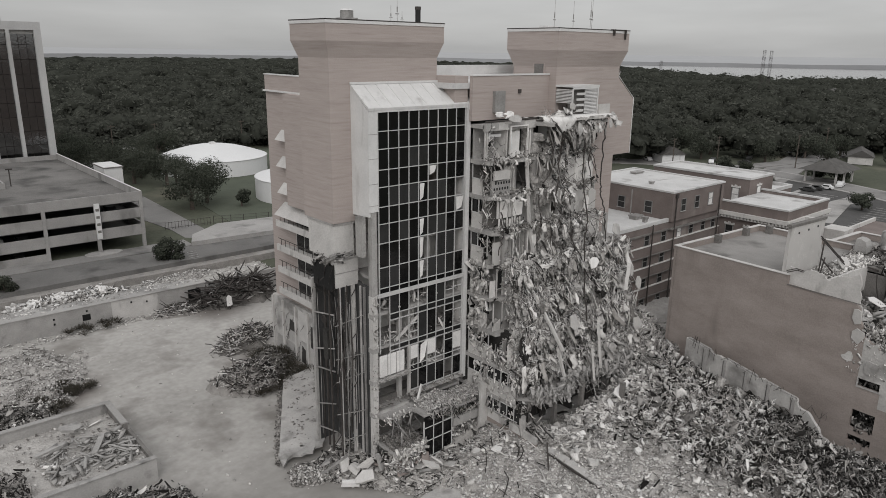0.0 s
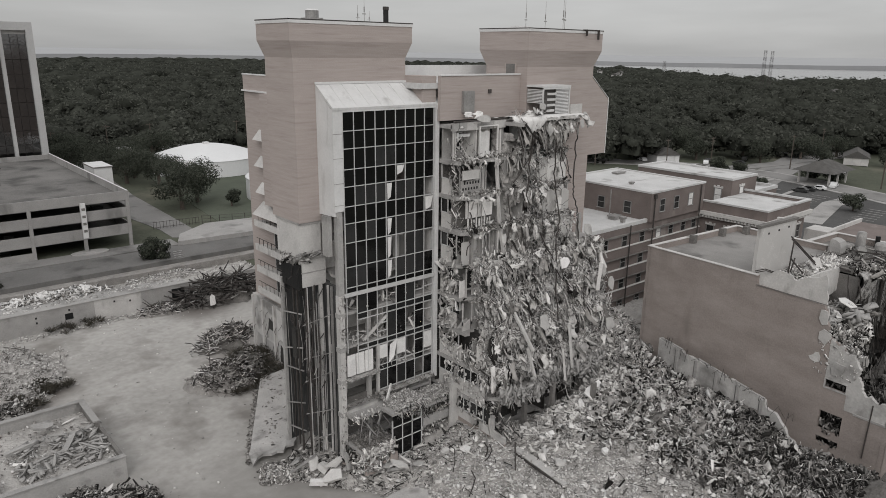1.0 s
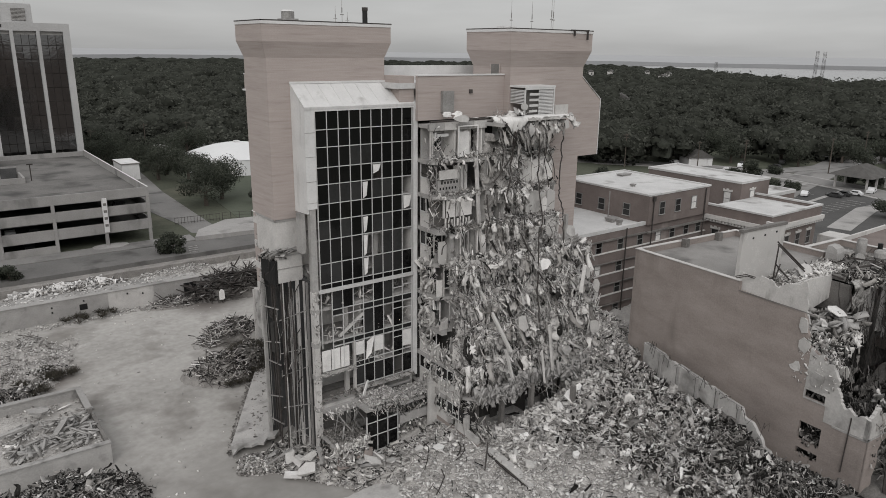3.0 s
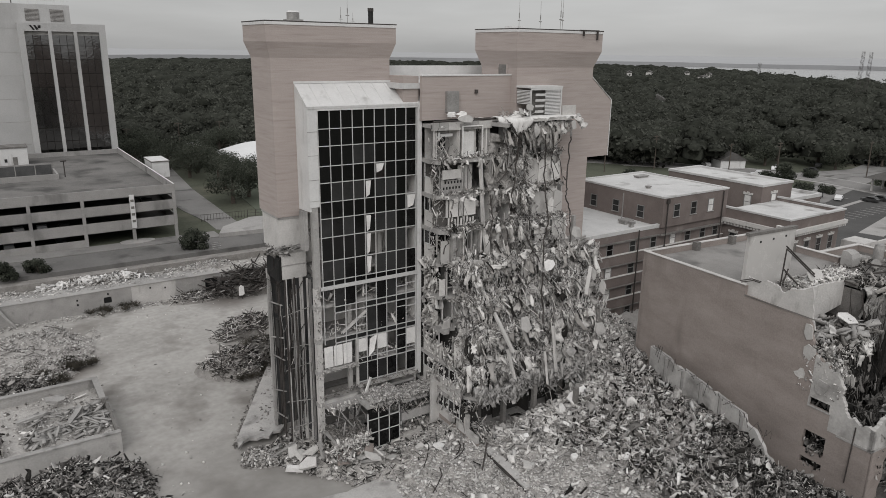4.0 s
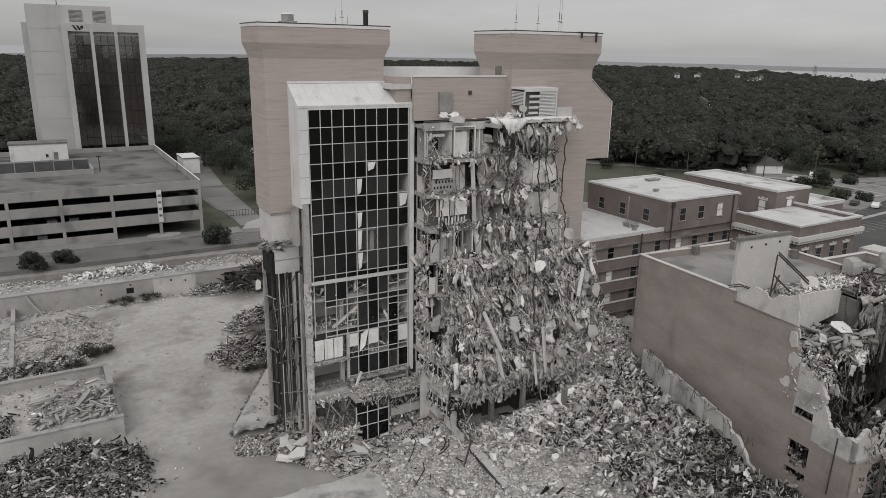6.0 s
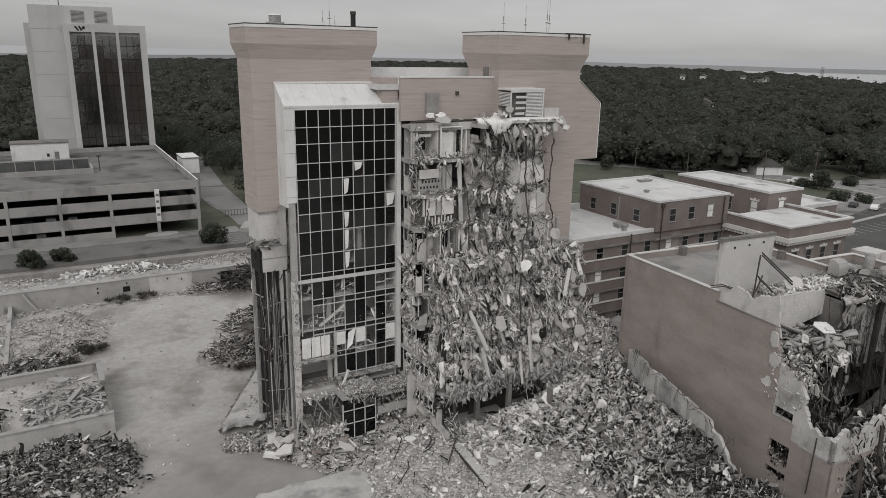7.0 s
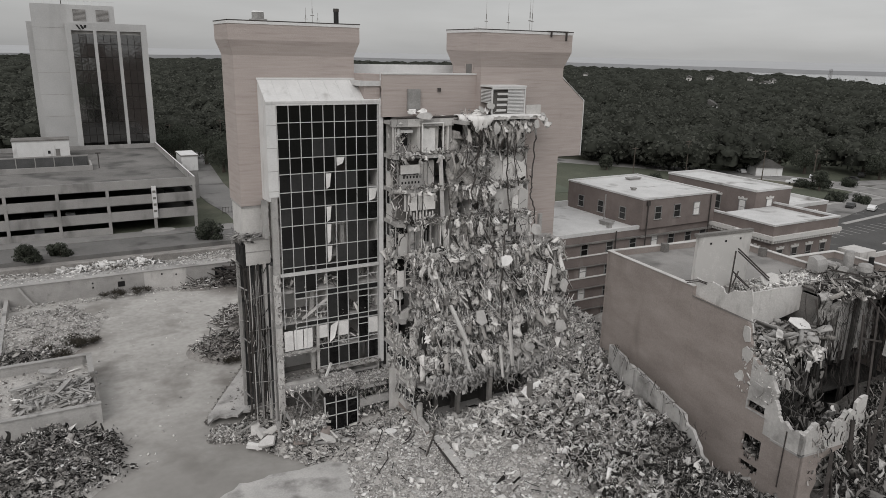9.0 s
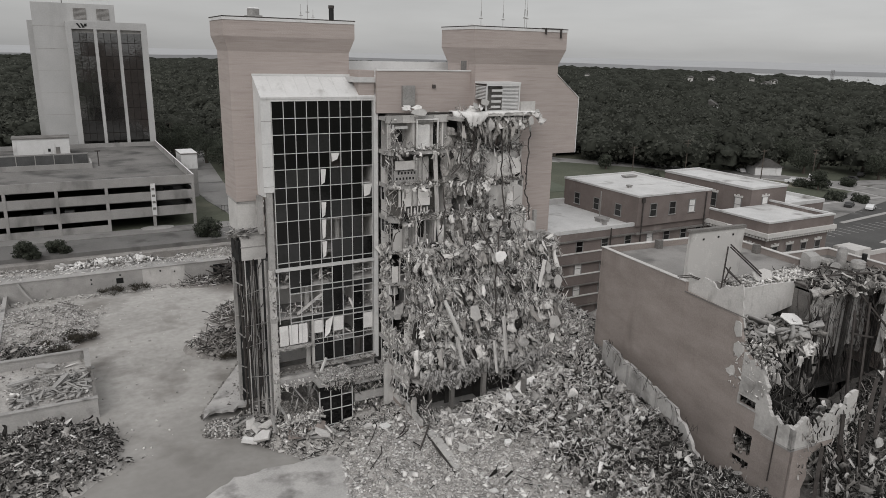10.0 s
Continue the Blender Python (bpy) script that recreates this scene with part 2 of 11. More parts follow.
def glass_material(name, tint, rough):
    m = material(name, tint, tuple(c * 1.8 for c in tint), rough, 0.5, 3.0, 0.02, spec=0.32, rand=0.4)
    m.node_tree.nodes["Principled BSDF"].inputs["IOR"].default_value = 1.5
    return m


def leaf_material(name, lo, hi, scale, fine, island, share=0.5):
    """Leaves that let part of the light through."""
    m = material(name, lo, hi, 0.9, scale, fine, 0.0, island=island, spec=0.05)
    n, l = m.node_tree.nodes, m.node_tree.links
    b = n["Principled BSDF"]
    t = n.new("ShaderNodeBsdfTranslucent")
    l.new(b.inputs["Base Color"].links[0].from_socket, t.inputs["Color"])
    x = n.new("ShaderNodeMixShader")
    x.inputs[0].default_value = share
    l.new(b.outputs[0], x.inputs[1])
    l.new(t.outputs[0], x.inputs[2])
    l.new(x.outputs[0], n["Material Output"].inputs["Surface"])
    return m


M_LEAF = leaf_material("dull_green_leaves", (0.045, 0.051, 0.040), (0.125, 0.134, 0.108), 0.25, 3.0, 0.35)
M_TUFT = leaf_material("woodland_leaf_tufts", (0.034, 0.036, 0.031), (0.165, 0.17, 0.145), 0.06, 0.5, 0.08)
M_GLASS = glass_material("dark_tinted_glass", grey(0.005), 0.06)
M_GLASS2 = glass_material("dusty_dark_glass", grey(0.02), 0.2)
M_GLASSO = material("bronze_mirror_glass", (0.15, 0.15, 0.15), (0.2, 0.2, 0.2), 0.05, 0.5, 3.0, 0.06, metal=1.0, spec=0.5, rand=0.1)
# Dark grey for the ramp panel, and for shade put into the shaft walls.
M_WELL = material("dark_well_concrete", grey(0.06), grey(0.11), 0.9, 0.4, 6, 0.15, spec=0.15)


# ---- mesh tools ----
class MB:
    """Collects vertices and faces of one mesh."""

    def __init__(self):
        self.v, self.f = [], []

    def add(self, vs, fs):
        o = len(self.v)
        self.v.extend(tuple(p) for p in vs)
        self.f.extend(tuple(i + o for i in q) for q in fs)
        return self

    def box(self, x0, x1, y0, y1, z0, z1, m=None):
        vs = [Vector(p) for p in ((x0, y0, z0), (x1, y0, z0), (x1, y1, z0), (x0, y1, z0), (x0, y0, z1), (x1, y0, z1), (x1, y1, z1), (x0, y1, z1))]
        if m is not None:
            vs = [m @ p for p in vs]
        return self.add(vs, ((3, 2, 1, 0), (4, 5, 6, 7), (0, 1, 5, 4), (1, 2, 6, 5), (2, 3, 7, 6), (3, 0, 4, 7)))

    def prism(self, pts, z0, z1, m=None):
        """A counter-clockwise outline in x, y, between two heights."""
        k = len(pts)
        vs = [Vector((x, y, z0)) for x, y in pts] + [Vector((x, y, z1)) for x, y in pts]
        if m is not None:
            vs = [m @ p for p in vs]
        fs = [tuple(reversed(range(k))), tuple(range(k, 2 * k))]
        fs += [(i, (i + 1) % k, k + (i + 1) % k, k + i) for i in range(k)]
        return self.add(vs, fs)

    def rings(self, rings, closed=True, caps=True):
        """Outlines of equal length stacked one on another."""
        k = len(rings[0])
        vs = [p for r in rings for p in r]
        fs = []
        for a in range(len(rings) - 1):
            for i in range(k if closed else k - 1):
                j = (i + 1) % k
                fs.append((a * k + i, a * k + j, (a + 1) * k + j, (a + 1) * k + i))
        if caps:
            fs.append(tuple(reversed(range(k))))
            fs.append(tuple(range((len(rings) - 1) * k, len(rings) * k)))
        return self.add(vs, fs)

    def tube(self, path, r, n=6):
        path = [Vector(p) for p in path]
        rr = r if isinstance(r, (list, tuple)) else [r] * len(path)
        out = []
        for i, p in enumerate(path):
            d = (path[min(i + 1, len(path) - 1)] - path[max(i - 1, 0)]).normalized()
            u = d.orthogonal().normalized()
            w = d.cross(u)
            out.append([p + rr[i] * (math.cos(2 * math.pi * k / n) * u + math.sin(2 * math.pi * k / n) * w) for k in range(n)])
        return self.rings(out)


def mesh_of(name, mb, mat, smooth=False):
    me = bpy.data.meshes.new(name)
    me.from_pydata([tuple(p) for p in mb.v], [], mb.f)
    me.materials.append(mat)
    if smooth:
        me.shade_smooth()
    return me


def part(name, mb, mat, parent=None, label="", smooth=False):
    ob = new(name, mesh_of(name, mb, mat, smooth))
    if parent is not None:
        ob.parent = parent
    if label:
        ob["label"] = label
    return ob


def thing(name, label, category, group="", kind="", at=(0, 0, 0)):
    ob = new(name)
    ob.empty_display_size = 0.5
    ob.location = at
    return tagged(ob, label, category, group, kind)


def box(*a, m=None):
    return MB().box(*a, m=m)


def set_normals(me, normals):
    """Shades leaf tufts softly, as the rounded clump that they belong to."""
    a = me.attributes.new("custom_normal", "FLOAT_VECTOR", "POINT")
    a.data.foreach_set("vector", np.asarray(normals, dtype=np.float32).ravel())
    me.update()
    return me


def raw_mesh(name, verts, quads, mat, smooth=False):
    """A mesh from numpy arrays of vertices and quads."""
    me = bpy.data.meshes.new(name)
    me.vertices.add(len(verts))
    me.vertices.foreach_set("co", np.asarray(verts, dtype=np.float32).ravel())
    quads = np.asarray(quads, dtype=np.int32)
    k = quads.shape[1]
    me.loops.add(quads.size)
    me.loops.foreach_set("vertex_index", quads.ravel())
    me.polygons.add(len(quads))
    me.polygons.foreach_set("loop_start", np.arange(0, quads.size, k, dtype=np.int32))
    me.update(calc_edges=True)
    me.materials.append(mat)
    if smooth:
        me.shade_smooth()
    return me


rng = np.random.default_rng(7)


def turns(n, axis=None, spread=1.0, flat=False, lying=1.0):
    """n rotation matrices; axis: where their long side points, give or take spread; flat: pieces lie down."""
    d = rng.normal(size=(n, 3))
    if axis is not None:
        d = np.asarray(axis, float) + d * spread
    if flat:
        d[:, 2] *= 0.22
    d[:, 2] *= lying
    d /= np.linalg.norm(d, axis=1)[:, None]
    u = rng.normal(size=(n, 3))
    if flat:
        u = np.array([0, 0, 1.0]) + rng.normal(size=(n, 3)) * 0.35
        u = np.cross(u, d)
    u -= (u * d).sum(1)[:, None] * d
    u /= np.linalg.norm(u, axis=1)[:, None]
    return np.stack([d, u, np.cross(d, u)], axis=2)


def pieces(name, pos, dims, rot, mat, jag=0.25, segs=1, bend=0.0):
    """Broken pieces as one mesh: boxes with displaced corners, or bent strips of several segments."""
    n = len(pos)
    st = segs + 1
    t = np.linspace(-0.5, 0.5, st)
    corner = np.array([(-0.5, -0.5), (0.5, -0.5), (0.5, 0.5), (-0.5, 0.5)])
    loc = np.zeros((n, st, 4, 3))
    loc[..., 0] = t[None, :, None]
    loc[..., 1:] = corner[None, None]
    taper = rng.uniform(0.6, 1.1, (n, st, 1)) if segs == 1 else rng.uniform(0.7, 1.1, (n, st, 1))
    loc[..., 1] = loc[..., 1] * taper + rng.uniform(-0.12, 0.12, (n, st, 1))
    loc += rng.uniform(-jag, jag, loc.shape) * np.array([0.6 / segs, 0.7, 0.2])
    loc *= dims[:, None, None, :]
    if bend:
        off = rng.normal(size=(n, st, 1, 2)) * bend * dims[:, None, None, :1]
        off[:, 0] *= 0.3
        loc[..., 1:] += off
    w = np.einsum("nij,nskj->nski", rot, loc) + pos[:, None, None, :]
    q = []
    for s in range(segs):
        for k in range(4):
            j = (k + 1) % 4
            q.append((s * 4 + k, (s + 1) * 4 + k, (s + 1) * 4 + j, s * 4 + j))
    q.append((0, 1, 2, 3))
    e = segs * 4
    q.append((e + 3, e + 2, e + 1, e))
    q = np.array(q)[None] + (np.arange(n) * st * 4)[:, None, None]
    return raw_mesh(name, w.reshape(-1, 3), q.reshape(-1, 4), mat)


def crumpled(name, pos, w, h, rot, mat, rows=4, cols=3, fold=0.14):
    """Torn sheets with a thickness, hanging from pos: ragged outline, folds and curl."""
    n = len(pos)
    j, i = np.meshgrid(np.arange(rows + 1), np.arange(cols + 1), indexing="ij")
    g = np.zeros((n, rows + 1, cols + 1, 3))
    width = rng.uniform(0.6, 1.1, (n, rows + 1, 1))
    g[..., 0] = j[None] / rows * h[:, None, None] + rng.normal(size=(n, rows + 1, cols + 1)) * 0.07 * h[:, None, None]
    g[..., 1] = ((i[None] / cols - 0.5) * width + rng.normal(size=(n, rows + 1, cols + 1)) * 0.09 + rng.normal(size=(n, rows + 1, 1)) * 0.1) * w[:, None, None]
    g[..., 2] = rng.normal(size=(n, rows + 1, cols + 1)) * fold * np.minimum(w, h)[:, None, None] + rng.normal(size=(n, 1, 1)) * 0.25 * (j[None] / rows) ** 2 * h[:, None, None] * 0.6
    both = np.concatenate([g, g + np.array([0, 0, 0.05])], axis=1)
    v = np.einsum("nij,nabj->nabi", rot, both) + pos[:, None, None, :]
    k, R = cols + 1, rows + 1
    q = []
    for r in range(rows):
        for c in range(cols):
            o = r * k + c
            q.append((o, o + 1, o + k + 1, o + k))
            o += R * k
            q.append((o + k, o + k + 1, o + 1, o))
    for r in range(rows):
        for c in (0, cols):
            o = r * k + c
            q.append((o, o + k, o + k + R * k, o + R * k) if c == 0 else (o + R * k, o + k + R * k, o + k, o))
    for c in range(cols):
        o = c
        q.append((o, o + R * k, o + 1 + R * k, o + 1))
        o = rows * k + c
        q.append((o + 1, o + 1 + R * k, o + R * k, o))
    q = np.array(q)[None] + (np.arange(n) * 2 * R * k)[:, None, None]
    return raw_mesh(name, v.reshape(-1, 3), q.reshape(-1, 4), mat)


def facing(n, out, spread, hang=0.7):
    """Rotations for plates whose broad side looks along out and whose long side hangs down."""
    w = np.asarray(out, float) + rng.normal(size=(n, 3)) * spread
    w /= np.linalg.norm(w, axis=1)[:, None]
    d = np.array([0, 0, -1.0]) + rng.normal(size=(n, 3)) * hang
    d -= (d * w).sum(1)[:, None] * w
    d /= np.linalg.norm(d, axis=1)[:, None]
    return np.stack([d, np.cross(w, d), w], axis=2)


def stuff(name, me, label, category):
    return tagged(new(name, me), label, category, kind="stuff")


def smooth01(a, b, x):
    t = np.clip((x - a) / (b - a), 0, 1)
    return t * t * (3 - 2 * t)


def waves(x, y, seed=0, scale=1.0, octaves=4):
    """Cheap smooth random relief, about -1 to 1."""
    r = np.random.default_rng(seed)
    out, amp = 0.0, 1.0
    for o in range(octaves):
        for _ in range(3):
            a, p = r.uniform(0, 6.28, 2)
            f = scale * 2.0 ** o * r.uniform(0.7, 1.3)
            out = out + amp * np.sin((x * np.cos(a) + y * np.sin(a)) * f + p)
        amp *= 0.55
    return out / 4.0


LATTICE = np.random.default_rng(101).random((256, 256))


def grain(x, y, seed=0, scale=1.0, octaves=4, keep=0.5):
    """Irregular lumpy relief, about -1 to 1."""
    out, amp, total = 0.0, 1.0, 0.0
    for o in range(octaves):
        u, v = x * scale * 2.03 ** o + 17.3 * seed + 5.1 * o, y * scale * 2.03 ** o + 9.7 * seed + 3.3 * o
        i, j = np.floor(u).astype(int), np.floor(v).astype(int)
        a, b = u - i, v - j
        a, b = a * a * (3 - 2 * a), b * b * (3 - 2 * b)
        i0, j0, i1, j1 = i % 256, j % 256, (i + 1) % 256, (j + 1) % 256
        w = (LATTICE[i0, j0] * (1 - a) + LATTICE[i1, j0] * a) * (1 - b) + (LATTICE[i0, j1] * (1 - a) + LATTICE[i1, j1] * a) * b
        out, total = out + amp * (2 * w - 1), total + amp
        amp *= keep
    return out / total


# ---- ground ----
def ground_height(x, y):
    """Yard at 0, a raised terrace behind the low wall, streets at 5 beyond."""
    yard = 3.3 * smooth01(117.7, 118.3, y) + 2.2 * smooth01(124, 139, y)
    east = 5.0 * smooth01(76, 104, x) * smooth01(-40, 30, y)
    south = 0.0
    z = np.maximum(yard, np.minimum(east, 5.0)) + south
    far = np.hypot(x - 40, y - 60)
    return z + 0.10 * waves(x, y, 3, 0.12) * smooth01(1, 3, y * 0 + 3) * (far < 400) + 4.0 * smooth01(300, 1500, far) * waves(x, y, 5, 0.004, 2)


def build_ground():
    near_x = np.arange(-60, 150, 2.5)
    near_y = np.concatenate([np.arange(-40, 116, 2.5), [116.5, 117.4, 117.75, 118.1, 118.5, 119.5], np.arange(121, 260, 3.0)])
    out = np.array([10, 25, 50, 90, 150, 240, 380, 600, 950, 1500, 2300, 3300, 4400])
    xs = np.concatenate([near_x[0] - out[::-1], near_x, near_x[-1] + out])
    ys = np.concatenate([near_y[0] - out[::-1], near_y, near_y[-1] + out])
    gx, gy = np.meshgrid(xs, ys)
    gz = ground_height(gx, gy)
    v = np.stack([gx, gy, gz], axis=2).reshape(-1, 3)
    nx = len(xs)
    i = (np.arange(len(ys) - 1)[:, None] * nx + np.arange(nx - 1)[None]).ravel()
    q = np.stack([i, i + 1, i + nx + 1, i + nx], axis=1)
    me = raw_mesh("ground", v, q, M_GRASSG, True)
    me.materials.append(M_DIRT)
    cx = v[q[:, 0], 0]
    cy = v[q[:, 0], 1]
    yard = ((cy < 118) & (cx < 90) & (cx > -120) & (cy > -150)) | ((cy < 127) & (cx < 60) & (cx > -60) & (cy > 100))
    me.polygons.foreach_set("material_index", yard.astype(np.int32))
    return tagged(new("ground", me), "pale trampled dirt yard running out into grassland", "ground", kind="structure")


def dark_patch(m, cx, cy, r, colour):
    """A broad area of darker colour with a soft uneven rim."""
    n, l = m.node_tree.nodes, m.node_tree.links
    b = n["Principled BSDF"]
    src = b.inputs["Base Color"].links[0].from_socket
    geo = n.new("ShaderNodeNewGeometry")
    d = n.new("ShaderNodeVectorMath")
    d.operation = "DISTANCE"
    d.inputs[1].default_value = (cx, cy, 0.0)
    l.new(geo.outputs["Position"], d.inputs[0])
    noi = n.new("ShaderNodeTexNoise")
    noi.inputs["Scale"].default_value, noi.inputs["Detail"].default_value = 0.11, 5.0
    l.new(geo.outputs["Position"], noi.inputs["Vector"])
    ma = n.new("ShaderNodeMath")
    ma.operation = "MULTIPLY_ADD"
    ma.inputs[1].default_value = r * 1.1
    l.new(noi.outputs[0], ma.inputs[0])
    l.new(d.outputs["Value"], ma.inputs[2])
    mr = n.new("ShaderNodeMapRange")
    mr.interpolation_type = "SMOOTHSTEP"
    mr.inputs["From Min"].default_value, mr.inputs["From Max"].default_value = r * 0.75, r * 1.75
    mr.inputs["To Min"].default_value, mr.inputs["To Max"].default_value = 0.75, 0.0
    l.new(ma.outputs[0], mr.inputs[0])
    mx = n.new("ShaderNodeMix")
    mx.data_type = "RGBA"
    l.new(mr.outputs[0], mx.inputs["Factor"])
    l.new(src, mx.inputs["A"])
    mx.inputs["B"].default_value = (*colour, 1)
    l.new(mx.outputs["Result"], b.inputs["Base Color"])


dark_patch(M_DIRT, 26.0, 42.0, 28.0, (0.20, 0.19, 0.178))
dark_patch(M_DIRT, 43.0, 87.0, 7.0, (0.085, 0.070, 0.060))
dark_patch(M_DIRT, 16.4, 95.5, 7.5, (0.085, 0.070, 0.060))
dark_patch(M_DIRT, 46.0, 112.0, 6.0, (0.12, 0.105, 0.095))
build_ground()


def sheet(name, pts, z, mat, label, category, thick=0.12, kind="structure"):
    """A thin flat slab that follows an outline."""
    ob = new(name, mesh_of(name, MB().prism(pts, z - thick, z), mat))
    return tagged(ob, label, category, kind=kind)


# ---- main building: shape numbers ----
FLOORS = [36.6 - 3.66 * k for k in range(10)]
BLOCK = thing("ruined_building", "half-demolished pinkish high-rise with two flared towers and torn floors", "building")


def flared_tower(name, x0, x1, y0, y1, z0, zneck, zband, ztop, out, parent, label):
    def ring(d, z):
        return [(x0 - d, y0 - d, z), (x1 + d, y0 - d, z), (x1 + d, y1 + d, z), (x0 - d, y1 + d, z)]
    mb = MB().rings([ring(0, z0), ring(0, zneck), ring(out, zband), ring(out, ztop)])
    ob = part(name, mb, M_TOWER, parent, label)
    cop = MB().rings([ring(out + 0.06, ztop - 0.12), ring(out + 0.06, ztop + 0.16)])
    part("coping", cop, M_COPING, ob, "pale metal coping strip")
    edge = MB()
    d = out + 0.02
    for a, b in (((x0 - d, y0 - d), (x1 + d, y0 - d)), ((x0 - d, y0 - d), (x0 - d, y1 + d))):
        edge.box(min(a[0], b[0]) - 0.05, max(a[0], b[0]) + 0.05, min(a[1], b[1]) - 0.05, max(a[1], b[1]) + 0.05, ztop + 0.16, ztop + 0.26)
    part("roof_edge", edge, M_STEEL, ob, "dark roof edge strip")
    return ob


flared_tower("west_tower", 35.5, 48.45, 56.7, 62.1, 27.6, 43.15, 44.65, 46.3, 0.5, BLOCK, "windowless pinkish tower with flared top")
E_TOWER = flared_tower("east_tower", 62.0, 73.65, 52.2, 58.7, 6.0, 42.3, 44.1, 46.2, 0.6, BLOCK, "windowless pinkish tower with flared top")

# projecting shoulder of the east tower
sh = MB()
prof = [(73.6, 31.6), (77.2, 31.6), (77.2, 38.4), (73.6, 41.2)]
sh.add([(x, 52.35, z) for x, z in prof] + [(x, 58.5, z) for x, z in prof],
       [(0, 1, 2, 3), (7, 6, 5, 4), (0, 4, 5, 1), (1, 5, 6, 2), (2, 6, 7, 3), (3, 7, 4, 0)])
part("shoulder", sh, M_TOWER, E_TOWER, "sloped bay hanging from the tower's side")
part("shoulder_trim", MB().tube([(73.7, 52.3, 41.25), (77.25, 52.3, 38.45), (77.25, 52.3, 31.6)], 0.06, 4), M_COPING, E_TOWER, "pale metal edge trim")

# roof door of the east tower, on its west face
dr = part("roof_door", box(61.9, 62.02, 54.0, 55.4, 41.0, 43.6), M_CONCD, E_TOWER, "grey steel roof door")
part("door_frame", MB().box(61.86, 61.98, 53.85, 54.0, 41.0, 43.75).box(61.86, 61.98, 55.4, 55.55, 41.0, 43.75).box(61.86, 61.98, 53.85, 55.55, 43.6, 43.75), M_TOWER, dr)

# main block behind the towers, parapet and roof
part("rear_block", box(47.0, 76.0, 62.2, 91.5, 0.0, 40.2), M_TOWER, BLOCK, "pinkish rear block")
part("roof", box(47.9, 61.9, 53.7, 62.1, 40.2, 40.75), M_ROOFW, BLOCK, "white roof membrane")
part("rear_parapet", box(48.5, 76.0, 62.25, 62.6, 40.6, 42.3), M_COPING, BLOCK, "white rear parapet")
par = part("parapet_wall", box(50.3, 62.0, 53.2, 53.65, 36.95, 41.45), M_TOWER, BLOCK, "windowless pinkish parapet wall")
part("coping", box(50.25, 62.0, 53.12, 53.73, 41.45, 41.6), M_COPING, par, "pale coping")
part("parapet_return", box(48.46, 50.3, 53.9, 57.0, 38.3, 41.45), M_TOWER, BLOCK)
part("west_parapet", box(46.9, 47.25, 62.3, 91.5, 38.4, 40.4), M_TOWER, BLOCK, "pinkish parapet band")
part("coping", box(46.82, 47.33, 62.25, 91.55, 40.4, 40.55), M_COPING, BLOCK, "pale coping")
part("west_ledge", box(46.6, 47.0, 62.3, 91.6, 38.2, 38.4), M_COPING, BLOCK, "pale ledge")

# west face: stacked balconies
for k, z in enumerate((31.9, 28.3, 24.6)):
    w = MB().add([(47.0, 83.0, z), (45.9, 83.0, z), (45.9, 87.6, z), (47.0, 87.6, z), (47.0, 83.0, z + 1.3), (47.0, 87.6, z + 1.3)],
                 [(3, 2, 1, 0), (0, 1, 4), (2, 3, 5), (1, 2, 5, 4), (0, 4, 5, 3)])
    part("sloped_sill", w, M_PLASTER, BLOCK, "pale sloped window sill")
part("stair_fin", box(45.7, 47.0, 74.0, 84.4, 23.4, 38.2), M_TOWER, BLOCK, "plain pinkish stair bay")
for k, z in enumerate((20.5, 17.0, 13.8, 10.6)):
    b = part("balcony", MB().box(45.4, 47.0, 77.5, 87.5, z - 0.55, z).box(45.4, 45.65, 77.5, 87.5, z, z + 0.35), M_PLASTER, BLOCK, "pale concrete balcony")
    rl = MB()
    for y in np.arange(78, 87.4, 1.2):
        rl.box(45.5, 45.56, y, y + 0.06, z + 0.3, z + 1.25)
    rl.box(45.5, 45.56, 77.8, 87.2, z + 1.2, z + 1.27)
    part("railing", rl, M_STEEL, b, "thin dark balcony railing")
    win = part("window", box(46.9, 46.98, 78.0, 84.5, z + 0.05, z + 2.5), M_GLASS2, BLOCK, "dark balcony window")
    for y in (78.0, 80.1, 82.3, 84.4):
        part("window_frame", box(46.86, 46.92, y, y + 0.1, z + 0.05, z + 2.5), M_MULL, win)
part("canopy", MB().add([(47.0, 77.0, 21.6), (45.2, 77.0, 21.6), (45.2, 87.5, 21.6), (47.0, 87.5, 21.6), (47.0, 77.0, 23.2), (47.0, 87.5, 23.2)],
                        [(3, 2, 1, 0), (0, 1, 4), (2, 3, 5), (1, 2, 5, 4), (0, 4, 5, 3)]), M_PLASTER, BLOCK, "pale sloped canopy")
rw = random.Random(61)


def torn_hole(y0, y1, z0, z1):
    """The crumbling outline of an opening broken through a wall."""
    pts = []
    cor = [(y0, z0), (y1, z0), (y1 - rw.uniform(0, 0.3), z1), (y0 + rw.uniform(0, 0.3), z1 - rw.uniform(0, 0.4))]
    for (ya, za), (yb, zb) in zip(cor, cor[1:] + cor[:1]):
        k = max(2, int(math.hypot(yb - ya, zb - za) / 0.22))
        pts += [(ya + (yb - ya) * i / k + rw.uniform(-0.07, 0.07), za + (zb - za) * i / k + rw.uniform(-0.07, 0.07)) for i in range(k)]
    return pts


def slab_yz(outline, x0, x1):
    k = len(outline)
    vs = [(x0, y, z) for y, z in outline] + [(x1, y, z) for y, z in outline]
    return MB().add(vs, [tuple(reversed(range(k))), tuple(range(k, 2 * k))] + [(i, (i + 1) % k, (i + 1) % k + k, i + k) for i in range(k)])


